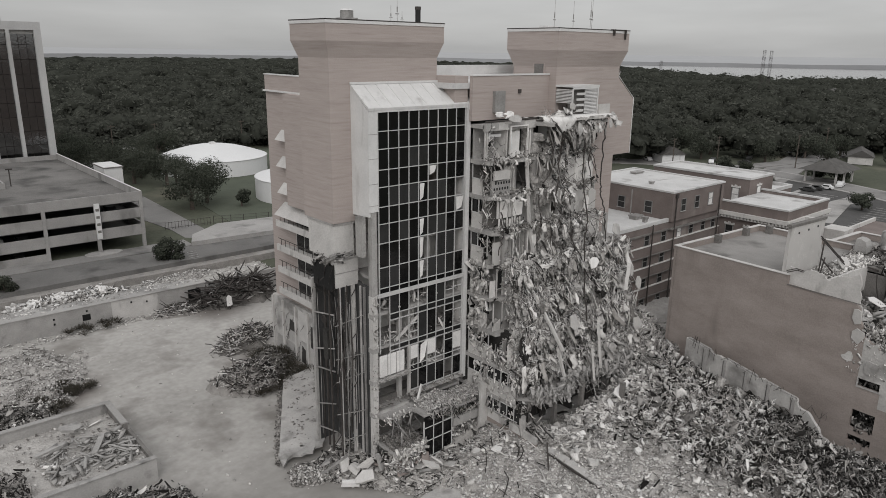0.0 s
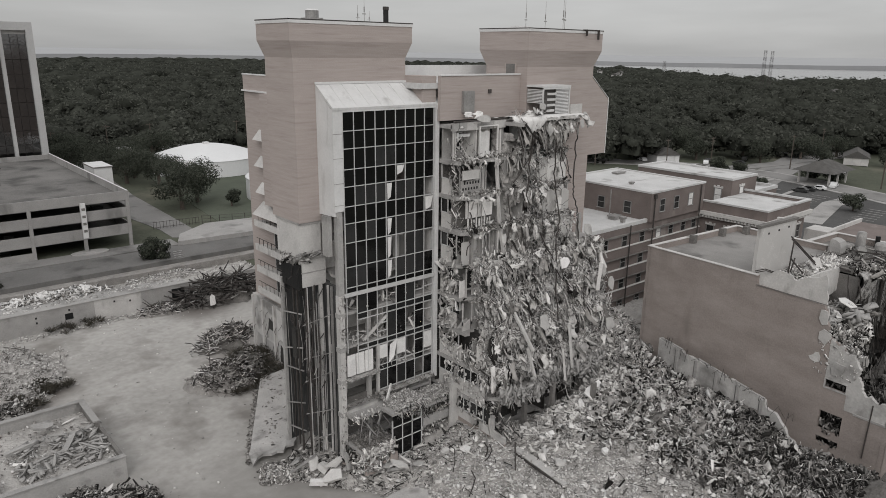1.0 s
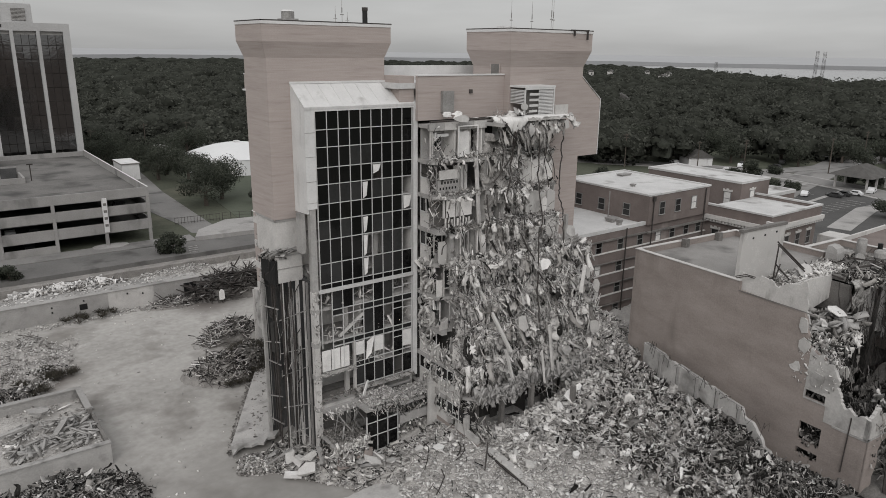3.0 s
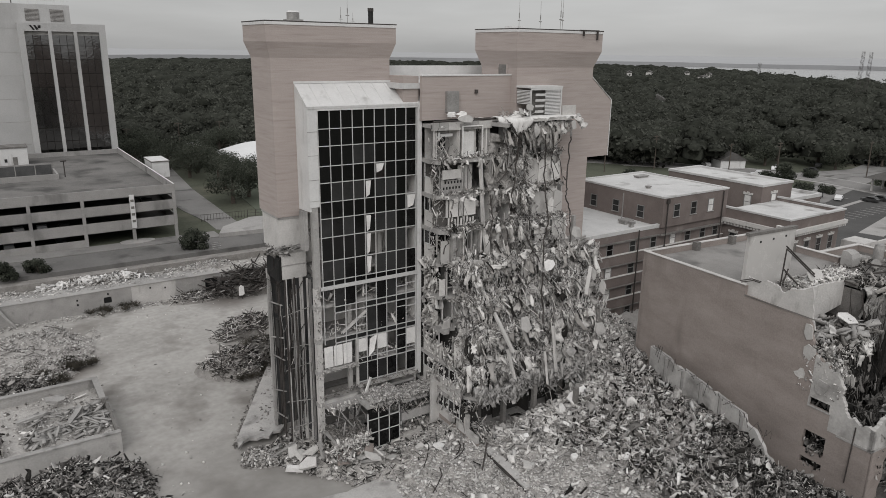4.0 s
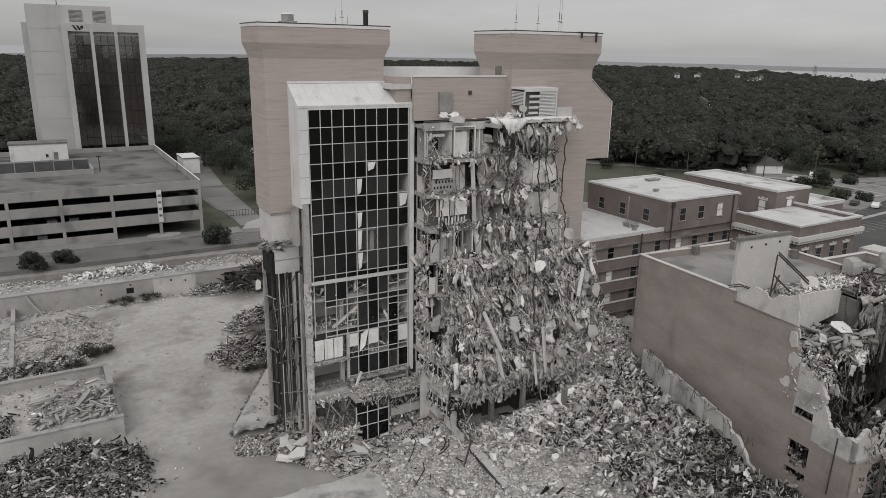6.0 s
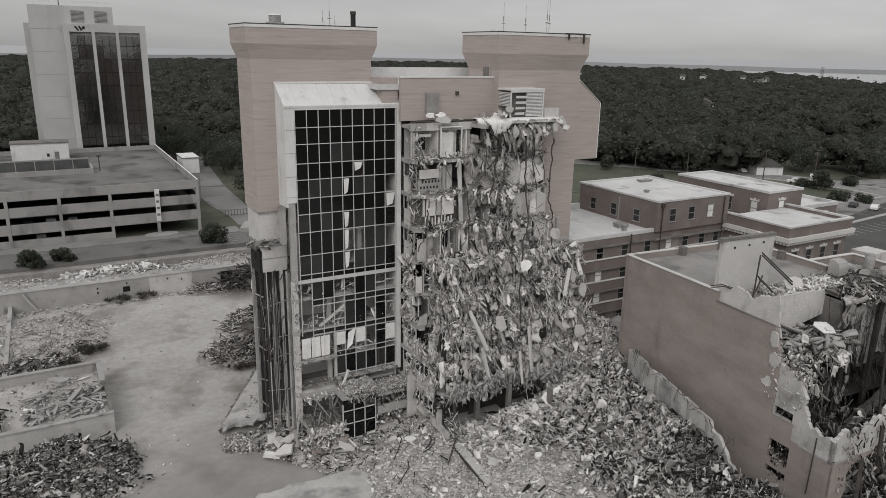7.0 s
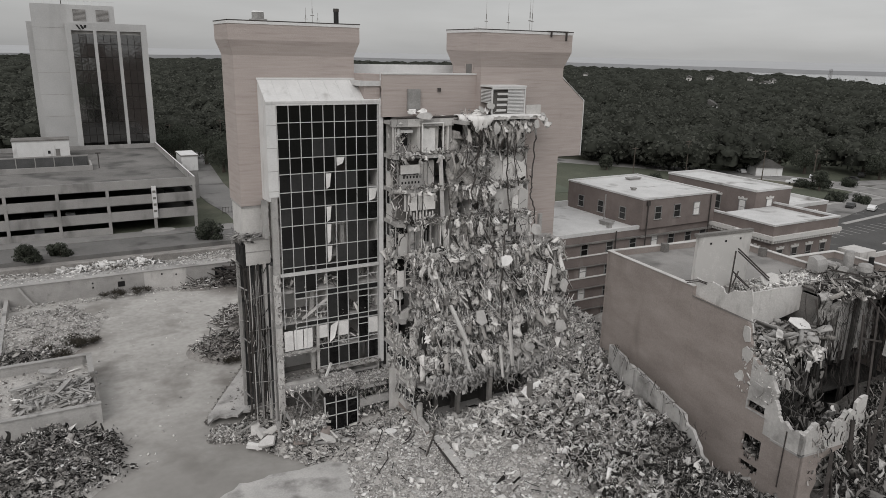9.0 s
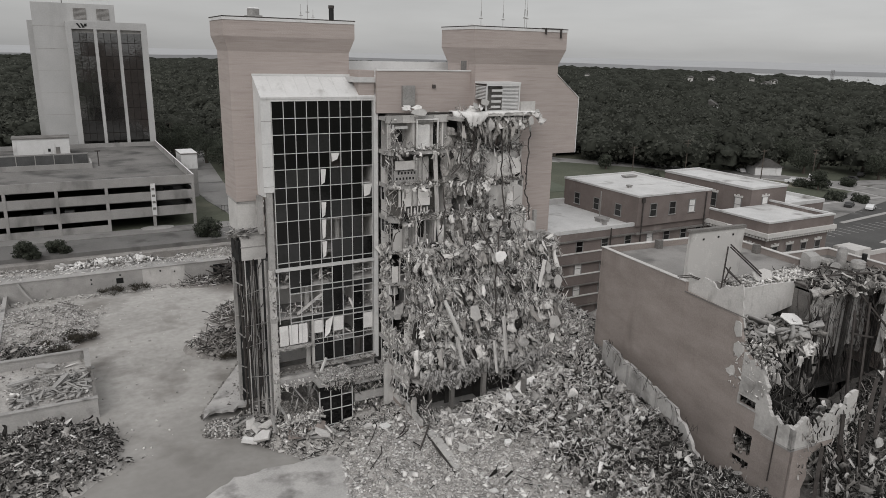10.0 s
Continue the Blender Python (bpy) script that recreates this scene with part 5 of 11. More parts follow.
oa = [(-9, 0), (17, 0)] + crumbled([(17, 11.6), (13.4, 11.3), (13.2, 11.0), (11.6, 11.1), (9, 10.9), (7.2, 10.5), (6.8, 10.7), (4.0, 10.3), (2.6, 10.2), (2.4, 9.5), (1.2, 9.3), (0.6, 8.7), (0, 8.2), (-0.3, 7.6), (-1.2, 7.2), (-1.6, 6.3), (-3.5, 5.6), (-9, 2.5)], 0.3, 0.1)
part("wall", panel_yz(oa[::-1], 0.0, 0.35, rwp), M_SLABP, RW, "pale stained wall with a ragged end")
for v0, v1, z0, z1 in ((2.7, 4.4, 10.2, 10.35), (4.7, 6.6, 10.45, 10.62), (7.3, 9.4, 10.68, 10.9), (9.7, 11.4, 10.95, 11.1), (13.6, 16.8, 11.35, 11.6)):
    part("capping", MB().tube([rwp @ Vector((0.17, v0, z0)), rwp @ Vector((0.17 + rj.uniform(-0.08, 0.08), v1, z1))], 0.17, 4), M_CONC, RW, "broken length of concrete capping")
for k in range(26):
    v = rj.uniform(-1.0, 16.5)
    z = 9.6 + 0.12 * v
    part("bent_bar", MB().tube([rwp @ Vector((0.1, v, z - 0.2)), rwp @ Vector((rj.uniform(-0.5, 0.2), v + rj.uniform(-0.3, 0.3), z + rj.uniform(0.2, 0.8))), rwp @ Vector((rj.uniform(-0.9, 0.1), v + rj.uniform(-0.7, 0.7), z + rj.uniform(-0.9, 0.9)))], 0.025, 4), M_STEEL, RW)
for v, z in ((2.7, 10.1), (5.6, 10.5), (8.4, 10.8), (11.2, 11.0), (14.0, 11.3)):
    part("pilaster", box(-0.14, 0.0, v, v + 0.3, 3, z, m=rwp), M_CONC, RW)
    part("stain", box(-0.02, -0.004, v + 0.4, v + 0.5, 3, z - 0.2, m=rwp), M_CONCD, RW)


# ---- brick buildings ----
def window(parent, x, y, z, w, h, face, lit=None, arch=False):
    """A sash window with frame and sill, set on a wall that faces -y or -x."""
    m = pose(x, y, z) if face == "y" else pose(x, y, z, 0, 0, -90)
    wob = part("window", box(-w / 2, w / 2, -0.03, 0.05, 0, h, m=m), lit or M_GLASS2, parent)
    f = MB().box(-w / 2 - 0.06, -w / 2 + 0.05, -0.08, 0.0, 0, h, m=m).box(w / 2 - 0.05, w / 2 + 0.06, -0.08, 0.0, 0, h, m=m)
    f.box(-w / 2 - 0.06, w / 2 + 0.06, -0.08, 0.0, h - 0.06, h + 0.05, m=m).box(-w / 2, w / 2, -0.07, 0.0, h * 0.48, h * 0.48 + 0.08, m=m)
    part("window_frame", f, M_FRAME, wob)
    part("window_sill", box(-w / 2 - 0.12, w / 2 + 0.12, -0.15, 0.0, -0.1, 0, m=m), M_CONC, wob)
    if arch:
        part("lintel", MB().box(-w / 2 - 0.22, w / 2 + 0.22, -0.12, 0.0, h + 0.05, h + 0.28, m=m).box(-0.2, 0.2, -0.16, 0.0, h + 0.28, h + 0.5, m=m).box(-w / 2 - 0.22, -w / 2 + 0.05, -0.14, 0.0, h + 0.28, h + 0.4, m=m).box(w / 2 - 0.05, w / 2 + 0.22, -0.14, 0.0, h + 0.28, h + 0.4, m=m), M_STONE, wob, "pale stone lintel")
    return wob


BR = thing("brick_building", "long dark brick building with pale sill bands and flat white roofs", "building")
part("wall", box(74.2, 103.6, 52.8, 69.0, 3.0, 20.6), M_BRICK, BR, "dark brick wall")
part("roof", box(74.6, 89.2, 53.2, 68.6, 20.6, 20.75), M_ROOFW, BR, "patchy white flat roof")
part("parapet", MB().box(74.2, 89.2, 52.75, 53.2, 20.6, 21.1).box(74.2, 74.6, 53.2, 69.0, 20.6, 21.1).box(74.2, 89.2, 68.6, 69.0, 20.6, 21.6), M_ROOFW, BR, "pale parapet")
up = part("upper_block", box(89.2, 103.6, 52.4, 68.8, 20.6, 24.75), M_BRICK, BR, "dark brick upper storey")
part("coping", MB().box(89.1, 103.7, 52.3, 52.7, 24.75, 25.0).box(89.1, 89.5, 52.7, 68.9, 24.75, 25.0).box(103.3, 103.7, 52.7, 68.9, 24.75, 25.0).box(89.5, 103.3, 68.5, 68.9, 24.75, 25.0), M_ROOFW, up, "white coping")
part("roof", box(89.5, 103.3, 52.7, 68.5, 24.72, 24.82), M_ROOFW, up, "white flat roof")
for zs in (17.8, 14.7, 11.6, 8.5, 5.4):
    part("sill_band", box(74.1, 103.65, 52.55, 52.8, zs - 1.35, zs), M_BRICK, BR, "brick band between window strips")
    part("sill", box(74.1, 103.7, 52.45, 52.8, zs, zs + 0.1), M_STONE, BR, "pale stone sill course")
    part("ledge", box(74.1, 103.7, 52.4, 52.8, zs - 1.5, zs - 1.35), M_CONCD, BR)
    for k, x in enumerate((75.3, 79.6, 84.0, 88.2, 92.3, 95.6, 99.0, 102.0)):
        window(BR, x, 52.8, zs + 0.12, 1.15, 1.55, "y", (M_GLASS2, M_GLASS, M_BRIGHT)[(k * 5 + int(zs)) % 7 % 3 if (k + int(zs)) % 3 == 0 else 0])
part("ledge", box(74.1, 89.2, 52.5, 52.8, 19.45, 19.65), M_CONCD, BR)
part("ledge", box(89.2, 103.7, 52.2, 52.5, 19.45, 19.7), M_CONCD, BR)
for x in (92.1, 95.8, 99.7):
    window(up, x, 52.4, 21.9, 1.2, 1.8, "y", M_BRIGHT if x > 99 else M_GLASS2)
for y in (65.5, 61.0, 56.3):
    window(up, 89.2, y, 21.4, 1.2, 1.7, "x")
for x in (90.0, 102.4):
    part("downpipe", MB().tube([(x, 52.25, 24.6), (x, 52.25, 3.2)], 0.1, 5), M_STEEL, BR, "dark rain pipe")
part("hopper", box(89.75, 90.25, 52.1, 52.4, 24.0, 24.6), M_STEEL, BR)
part("downpipe", MB().tube([(84.6, 52.3, 20.9), (84.6, 52.3, 3.2)], 0.1, 5), M_STEEL, BR, "dark rain pipe")
for i, (x, y, w, d, h, z) in enumerate(((86.5, 56.5, 1.6, 1.2, 0.6, 20.75), (93.0, 58.5, 0.5, 0.5, 0.4, 24.82), (99.5, 65.5, 2.2, 1.0, 0.35, 24.82), (84.4, 53.6, 0.6, 0.5, 0.8, 21.1))):
    t = thing("roof_vent", "small grey metal roof vent on a flat roof", "vent", "roof vents", at=(x, y, z))
    part("base", box(-w / 2, w / 2, -d / 2, d / 2, 0, h * 0.6), M_CONC, t)
    part("cap", box(-w / 2 - 0.1, w / 2 + 0.1, -d / 2 - 0.1, d / 2 + 0.1, h * 0.6, h), M_STEELG, t, "grey metal cap")
pp = thing("vent_pipe", "thin upright vent pipe on a flat roof", "pipe", at=(87.3, 58.0, 20.75))
part("pipe", MB().tube([(0, 0, 0), (0, 0, 4.0)], 0.09, 6), M_STEELG, pp)

OR = thing("ornate_building", "brick building with a pale dentilled cornice and stone lintels", "building")
part("wall", box(104.0, 117.6, 42.6, 53.0, 3.0, 19.8), M_BRICK, OR, "brick wall")
part("cornice", MB().box(103.2, 118.4, 41.8, 53.0, 19.9, 20.5).box(103.6, 118.0, 42.2, 53.0, 19.4, 19.9), M_STONE, OR, "pale stone cornice")
part("parapet", MB().box(103.6, 118.0, 42.2, 42.6, 20.5, 21.9).box(103.6, 104.0, 42.6, 53.0, 20.5, 21.9).box(117.6, 118.0, 42.6, 53.0, 20.5, 21.9), M_BRICK, OR, "brick parapet")
part("coping", MB().box(103.5, 118.1, 42.1, 42.7, 21.9, 22.15).box(103.5, 104.1, 42.7, 53.0, 21.9, 22.15).box(117.5, 118.1, 42.7, 53.0, 21.9, 22.15), M_ROOFW, OR, "white coping")
part("roof", box(104.0, 117.6, 42.6, 53.0, 21.3, 21.45), M_ROOFW, OR, "white flat roof")
for k in range(28):
    part("dentil", box(103.4 + k * 0.54, 103.66 + k * 0.54, 41.9, 42.2, 19.55, 19.9), M_STONE, OR)
for k in range(20):
    part("dentil", box(103.3, 103.6, 42.4 + k * 0.53, 42.66 + k * 0.53, 19.55, 19.9), M_STONE, OR)
for zz in (16.3, 12.3, 8.3):
    for x in (106.0, 109.2, 112.4, 115.6):
        window(OR, x, 42.6, zz, 1.2, 2.0, "y", M_BRIGHT if (x + zz) % 3 < 1 else None, True)
    for y in (45.0, 48.0, 51.0):
        window(OR, 104.0, y, zz, 1.2, 2.0, "x", None, True)
SB = thing("rear_brick_block", "brick block with white roof edge and arched stone lintels", "building")
part("wall", box(113.2, 121.5, 52.9, 71.0, 3.0, 24.0), M_BRICK, SB, "brick wall")
part("roof", box(113.5, 121.2, 53.2, 70.7, 23.98, 24.05), M_ROOFW, SB, "white flat roof")
part("coping", MB().box(113.1, 121.6, 52.8, 53.3, 24.0, 24.35).box(113.1, 113.6, 53.3, 71.1, 24.0, 24.35).box(121.1, 121.6, 53.3, 71.1, 24.0, 24.35).box(113.6, 121.1, 70.6, 71.1, 24.0, 24.35), M_ROOFW, SB, "white coping")
part("lower_wall", box(121.5, 135.8, 55.5, 69.0, 3.0, 19.8), M_BRICK, SB, "brick wall")
part("roof", box(121.8, 135.4, 55.9, 68.6, 19.8, 19.9), M_ROOFW, SB, "white flat roof")
part("coping", MB().box(121.5, 135.9, 55.4, 55.9, 19.8, 20.4).box(135.4, 135.9, 55.9, 69.0, 19.8, 20.4).box(121.5, 135.4, 68.6, 69.1, 19.8, 20.4), M_ROOFW, SB, "white coping")
for x in (124.5, 128.5, 132.5):
    window(SB, x, 55.5, 16.6, 1.2, 2.0, "y", None, True)
for y in (55.2, 60.0, 65.0):
    window(SB, 113.2, y, 20.2, 1.2, 2.2, "x", M_BRIGHT if y < 56 else None, True)
window(SB, 116.5, 52.9, 20.4, 1.3, 2.3, "y", M_BRIGHT, True)
ac = thing("air_conditioner", "pale metal air conditioner on a flat roof", "air conditioner", at=(127.5, 63.0, 19.9))
part("casing", box(-2.0, 2.0, -0.9, 0.9, 0.1, 1.5), M_WHITE, ac)
part("grille", box(0.6, 1.7, -0.95, -0.88, 0.4, 1.2), M_BLACK, ac, "dark grille")
LW = thing("low_street_building", "low flat-roofed pale building beside a street", "building")
part("wall", box(119.5, 150.0, 30.0, 45.0, 3.0, 13.2), M_BRICK, LW, "dark brick wall")
part("roof", box(119.9, 149.6, 30.4, 44.6, 12.6, 12.8), M_ROOFG, LW, "grey gravel roof")
part("parapet", MB().box(119.4, 150.1, 29.9, 30.3, 13.2, 13.9).box(119.4, 119.8, 30.3, 44.7, 13.2, 13.9).box(119.4, 150.1, 44.7, 45.1, 13.2, 13.9), M_PLASTER, LW, "pale parapet band")
part("stair_head", box(122.0, 126.0, 40.5, 44.0, 12.8, 16.4), M_PLASTER, LW, "pale roof stair head")
part("ledge", box(119.2, 119.45, 29.8, 45.2, 11.2, 11.5), M_STONE, LW)
for x in range(122, 149, 4):
    part("opening", box(x, x + 1.6, 29.9, 30.02, 9.5, 12.0), M_GLASS2, LW)
for y in (32.5, 36.5, 40.5):
    part("opening", box(119.44, 119.52, y, y + 1.4, 8.0, 10.4), M_GLASS2, LW)


# ---- car park ----
CP = thing("parking_garage", "weathered concrete parking garage with open decks", "garage")
gx0, gx1, gy0, gy1 = -40.0, 44.7, 141.0, 204.5
for z0, z1, xl in ((14.75, 16.6, gx0), (11.5, 13.4, gx0), (8.05, 10.1, gx0)):
    part("spandrel", MB().box(xl, gx1, gy0, gy0 + 0.3, z0, z1).box(gx1 - 0.3, gx1, gy0 + 0.3, gy1, z0, z1), M_GARAGE, CP, "concrete spandrel panel")
part("spandrel", box(gx0, 27.0, gy0, gy0 + 0.3, 4.9, 6.9), M_GARAGE, CP, "concrete spandrel panel")
for z in (15.1, 11.8, 8.4):
    part("deck", box(gx0, gx1 - 0.3, gy0 + 0.3, gy1, z - 0.5, z), M_DECK, CP, "concrete deck")
part("ground_deck", box(gx0, 26.6, gy0 + 0.3, gy1, 4.6, 5.4), M_GARAGE, CP)
for x in (-18.8, -9.6, -0.6, 8.5, 17.6, 26.8, 35.7, 44.0):
    part("column", box(x, x + 0.6, gy0 - 0.12, gy0 + 0.5, 4.5, 15.0), M_GARAGE, CP)
    for y in (156, 172, 188):
        part("column", box(x, x + 0.6, y, y + 0.6, 4.5, 14.6), M_GARAGE, CP)
part("sign_pillar", box(35.6, 36.5, gy0 - 0.7, gy0 - 0.2, 8.4, 15.2), M_WHITE, CP, "white upright sign pillar")
for z in (9.6, 11.0, 12.4, 13.8):
    part("sign_mark", box(35.75, 36.35, gy0 - 0.74, gy0 - 0.7, z, z + 0.5), M_CONCD, CP, "dark worn letter bar")
part("back_wall", MB().box(gx0, gx1, gy1, gy1 + 0.3, 4.5, 16.3).box(gx0, 43.0, 192, 192.3, 4.5, 14.6), M_GARAGE, CP)
part("upstand", MB().box(gx1 - 0.3, gx1, gy0 + 0.3, gy1, 16.55, 16.65), M_COPING, CP)
pitp = part("ramp_well", MB().box(-40, 25.6, 167.2, 167.5, 15.1, 16.3).box(-40, 25.6, 176.0, 176.4, 15.1, 17.6).box(25.6, 26.0, 167.2, 176.4, 15.1, 16.3), M_GARAGE, CP, "ramp well walls on the top deck")
part("dark_panel", box(-40, 25.4, 175.8, 175.98, 15.1, 17.3), M_WELL, pitp)
for x in range(-38, 26, 4):
    part("rib", box(x, x + 0.2, 175.7, 175.8, 15.1, 17.4), M_GARAGE, pitp)
hut = thing("deck_hut", "white flat-roofed hut on a parking deck", "hut", "deck huts", at=(15.5, 196.0, 15.1))
part("wall", box(-6.5, 6.5, -3.0, 3.0, 0, 4.3), M_WHITE, hut)
part("roof", box(-6.7, 6.7, -3.2, 3.2, 4.3, 4.6), M_CONCD, hut, "dark roof edge")
part("door", box(3.2, 4.2, -3.05, -2.98, 0, 2.1), M_CONCD, hut, "grey door")
part("window", box(1.4, 2.0, -3.05, -2.98, 0.9, 1.7), M_GLASS2, hut)
hut2 = thing("stair_hut", "white stair hut beside a parking garage", "hut", "deck huts", at=(48.7, 176.0, 5.3))
part("wall", box(-2.0, 2.0, -4.2, 4.2, 7.6, 11.4), M_WHITE, hut2, "white upper wall")
part("shaft", box(-1.9, 1.9, -4.1, 4.1, 0, 7.6), M_GARAGE, hut2, "stained concrete stair shaft")
part("roof", box(-2.2, 2.2, -4.4, 4.4, 11.4, 11.62), M_CONCD, hut2, "dark roof edge")
part("roof_sheet", box(-2.1, 2.1, -4.3, 4.3, 11.62, 11.7), M_WHITE, hut2, "white roof sheet")
lp = thing("deck_lamp", "short dark lamp post on a parking deck", "lamp", at=(27.5, 170.0, 15.1))
part("post", MB().tube([(0, 0, 0), (0, 0, 3.6)], 0.12, 6), M_STEEL, lp)
part("head", box(-0.6, 0.6, -0.25, 0.25, 3.5, 3.75), M_STEEL, lp)

# ---- white office tower ----
OF = thing("office_tower", "tall white office tower with dark mirror glass strips", "office tower")
part("core", box(16.8, 37.5, 211.0, 232.0, 4.5, 54.2), M_OFFICE, OF, "white precast core")
part("side_fin", box(15.4, 16.8, 214.0, 230.0, 4.5, 49.5), M_OFFICE, OF)
rpane = random.Random(77)
part("glass_frame", MB().box(24.6, 26.0, 207.0, 211.0, 4.5, 49.4).box(43.6, 45.2, 207.0, 230.0, 4.5, 49.4).box(26.0, 43.6, 207.0, 211.0, 47.4, 49.4).box(24.6, 45.2, 211.0, 230.0, 46.0, 49.0), M_OFFICE, OF, "white precast frame")
for x in (31.4, 37.4):
    part("fin", box(x, x + 0.8, 206.9, 208.2, 4.5, 47.4), M_OFFICE, OF, "white upright fin")
for x0, x1 in ((26.0, 31.4), (32.2, 37.4), (38.2, 43.6)):
    w = (x1 - x0) / 3
    part("pane_backing", box(x0, x1, 208.15, 208.3, 4.5, 47.4), M_STEEL, OF)
    for k in range(12):
        z0 = 4.5 + k * 3.575
        for c in range(3):
            lean, turn = rpane.uniform(-0.004, 0.012), rpane.uniform(-0.008, 0.008)
            xa, xb, za, zb = x0 + c * w + 0.06, x0 + c * w + w - 0.06, z0 + 0.07, z0 + 3.5
            ya = 207.98
            yb, yt = ya + turn * w, lean * (zb - za)
            part("pane", MB().add([(xa, ya, za), (xb, yb, za), (xb, yb + yt, zb), (xa, ya + yt, zb), (xa, ya + 0.06, za), (xb, yb + 0.06, za), (xb, yb + yt + 0.06, zb), (xa, ya + yt + 0.06, zb)],
                                  [(0, 1, 2, 3), (7, 6, 5, 4), (1, 0, 4, 5), (2, 1, 5, 6), (3, 2, 6, 7), (0, 3, 7, 4)]), M_GLASSO, OF, "bronze mirror glass pane")
    part("spandrel", box(x0, x1, 207.85, 207.92, 46.5, 47.4), M_CONC, OF)
part("east_glass", box(45.15, 45.3, 210.0, 228.0, 6.0, 46.0), M_GLASSO, OF)
for x in (27.0, 32.8):
    lv = part("louvre", box(x, x + 3.2, 210.9, 211.02, 50.0, 53.0), M_CONCD, OF, "dark louvre panel")
    for k in range(9):
        part("slat", box(x, x + 3.2, 210.82, 210.95, 50.1 + k * 0.32, 50.25 + k * 0.32), M_CONC, lv)
for z in (12, 18, 24, 30, 36, 42, 48):
    part("panel_joint", box(16.8, 24.6, 210.97, 211.0, z, z + 0.1), M_CONC, OF)
part("wall_sign", MB().add([(27.2, 206.9, 48.9), (27.7, 206.9, 48.9), (28.5, 206.9, 47.7), (28.0, 206.9, 47.7), (28.2, 206.9, 48.9), (28.7, 206.9, 48.9), (29.3, 206.9, 47.9), (28.8, 206.9, 47.7), (29.2, 206.9, 48.8), (29.9, 206.9, 48.9), (29.8, 206.9, 48.2), (29.2, 206.9, 48.1)],
                           [(3, 2, 1, 0), (7, 6, 5, 4), (11, 10, 9, 8)]), M_BLACK, OF, "dark abstract sign of slanted bars")
rail = MB()
for x in range(18, 37, 2):
    rail.box(x, x + 0.08, 211.1, 211.2, 54.2, 55.3)
rail.box(17, 37.4, 211.1, 211.2, 55.2, 55.3)
part("roof_rail", rail, M_WHITE, OF)
mast = thing("roof_mast", "thin mast on an office roof", "antenna", at=(24.5, 215, 54.2))
part("pole", MB().tube([(0, 0, 0), (0, 0, 5)], 0.12, 5), M_STEEL, mast)


# ---- water tanks ----
def tank(x, y, r, z0, zr, za):
    t = thing("water_tank", "wide white domed water tank on grass", "tank", "water tanks", at=(x, y, z0))
    n = 64
    def ring(rad, z):
        return [(rad * math.cos(2 * math.pi * k / n), rad * math.sin(2 * math.pi * k / n), z) for k in range(n)]
    part("shell", MB().rings([ring(r, 0), ring(r, zr - z0)]), M_TANK, t, smooth=False)
    dome = [ring(r * 1.012, zr - z0)] + [ring(r * f, zr - z0 + 0.12 + (za - zr) * h) for f, h in ((1.0, 0.0), (0.92, 0.14), (0.8, 0.33), (0.65, 0.55), (0.48, 0.76), (0.3, 0.91), (0.14, 0.98), (0.02, 1.0))]
    part("dome", MB().rings(dome), M_TANK, t, "white domed roof", smooth=True)
    part("hatch", box(-0.8, 0.8, -0.8, 0.8, za - z0, za - z0 + 0.7), M_WHITE, t)


tank(92.9, 219.3, 16.8, 5.2, 10.4, 13.9)
tank(98.2, 165.0, 16.0, 5.2, 11.0, 13.8)

# ---- streets and paving ----
sheet("road", [(-200, 127.5), (95, 126.2), (95, 135.0), (-200, 139.5)], 5.42, M_ROAD, "worn grey street", "road", 1.6)
sheet("pavement", [(-200, 125.2), (95, 123.9), (95, 126.2), (-200, 127.5)], 4.6, M_RUBD, "dark earthy verge below a street", "verge", 1.6)
sheet("pavement", [(-200, 139.5), (52, 135.8), (52, 140.9), (-200, 140.9)], 5.56, M_STREET, "pale forecourt paving", "pavement", 0.8)
sheet("road", [(52.8, 142.0), (58.6, 137.0), (60.6, 191.0), (67, 260), (54, 260), (51.0, 190.0), (51.2, 166.0), (53.0, 150.0)], 5.58, M_STREET, "grey side street", "road", 0.9)
sheet("pavement", [(51.5, 135.4), (95, 131.6), (95, 143.0), (70, 146.0), (62, 147.0), (54, 141)], 6.3, M_PAVE, "pale raised driveway with a low front wall", "pavement", 1.8)
sheet("lawn", [(66, 149), (150, 140), (170, 250), (78, 262)], 5.62, M_LAWN, "dark mown lawn round water tanks", "lawn", 0.7)
sheet("road", [(120, 70), (420, 138), (420, 150), (120, 82)], 5.45, M_STREET, "grey street", "road", 0.9)
sheet("road", [(136, 20), (300, 46), (300, 62), (222, 62), (230, 104), (136, 100)], 5.36, M_LOT, "worn dark parking lot", "road", 0.9)
sheet("road", [(160, 130), (330, 190), (330, 200), (160, 140)], 5.45, M_STREET, "grey street", "road", 0.9)
sheet("lawn", [(125, 104), (228, 104), (262, 150), (262, 230), (125, 180)], 5.34, M_GRASSG, "grassy field", "lawn", 0.7)
def ribbon(name, line, w, z, mat, label, category):
    """A strip of even width along a bent line."""
    left, right = [], []
    for i, (x, y) in enumerate(line):
        xa, ya = line[max(i - 1, 0)]
        xb, yb = line[min(i + 1, len(line) - 1)]
        L = math.hypot(xb - xa, yb - ya)
        nx, ny = -(yb - ya) / L, (xb - xa) / L
        left.append((x + nx * w / 2, y + ny * w / 2))
        right.append((x - nx * w / 2, y - ny * w / 2))
    mb = MB()
    for i in range(len(line) - 1):
        mb.prism([right[i], right[i + 1], left[i + 1], left[i]], z - 0.6, z)
    return tagged(new(name, mesh_of(name, mb, mat)), label, category, kind="structure")


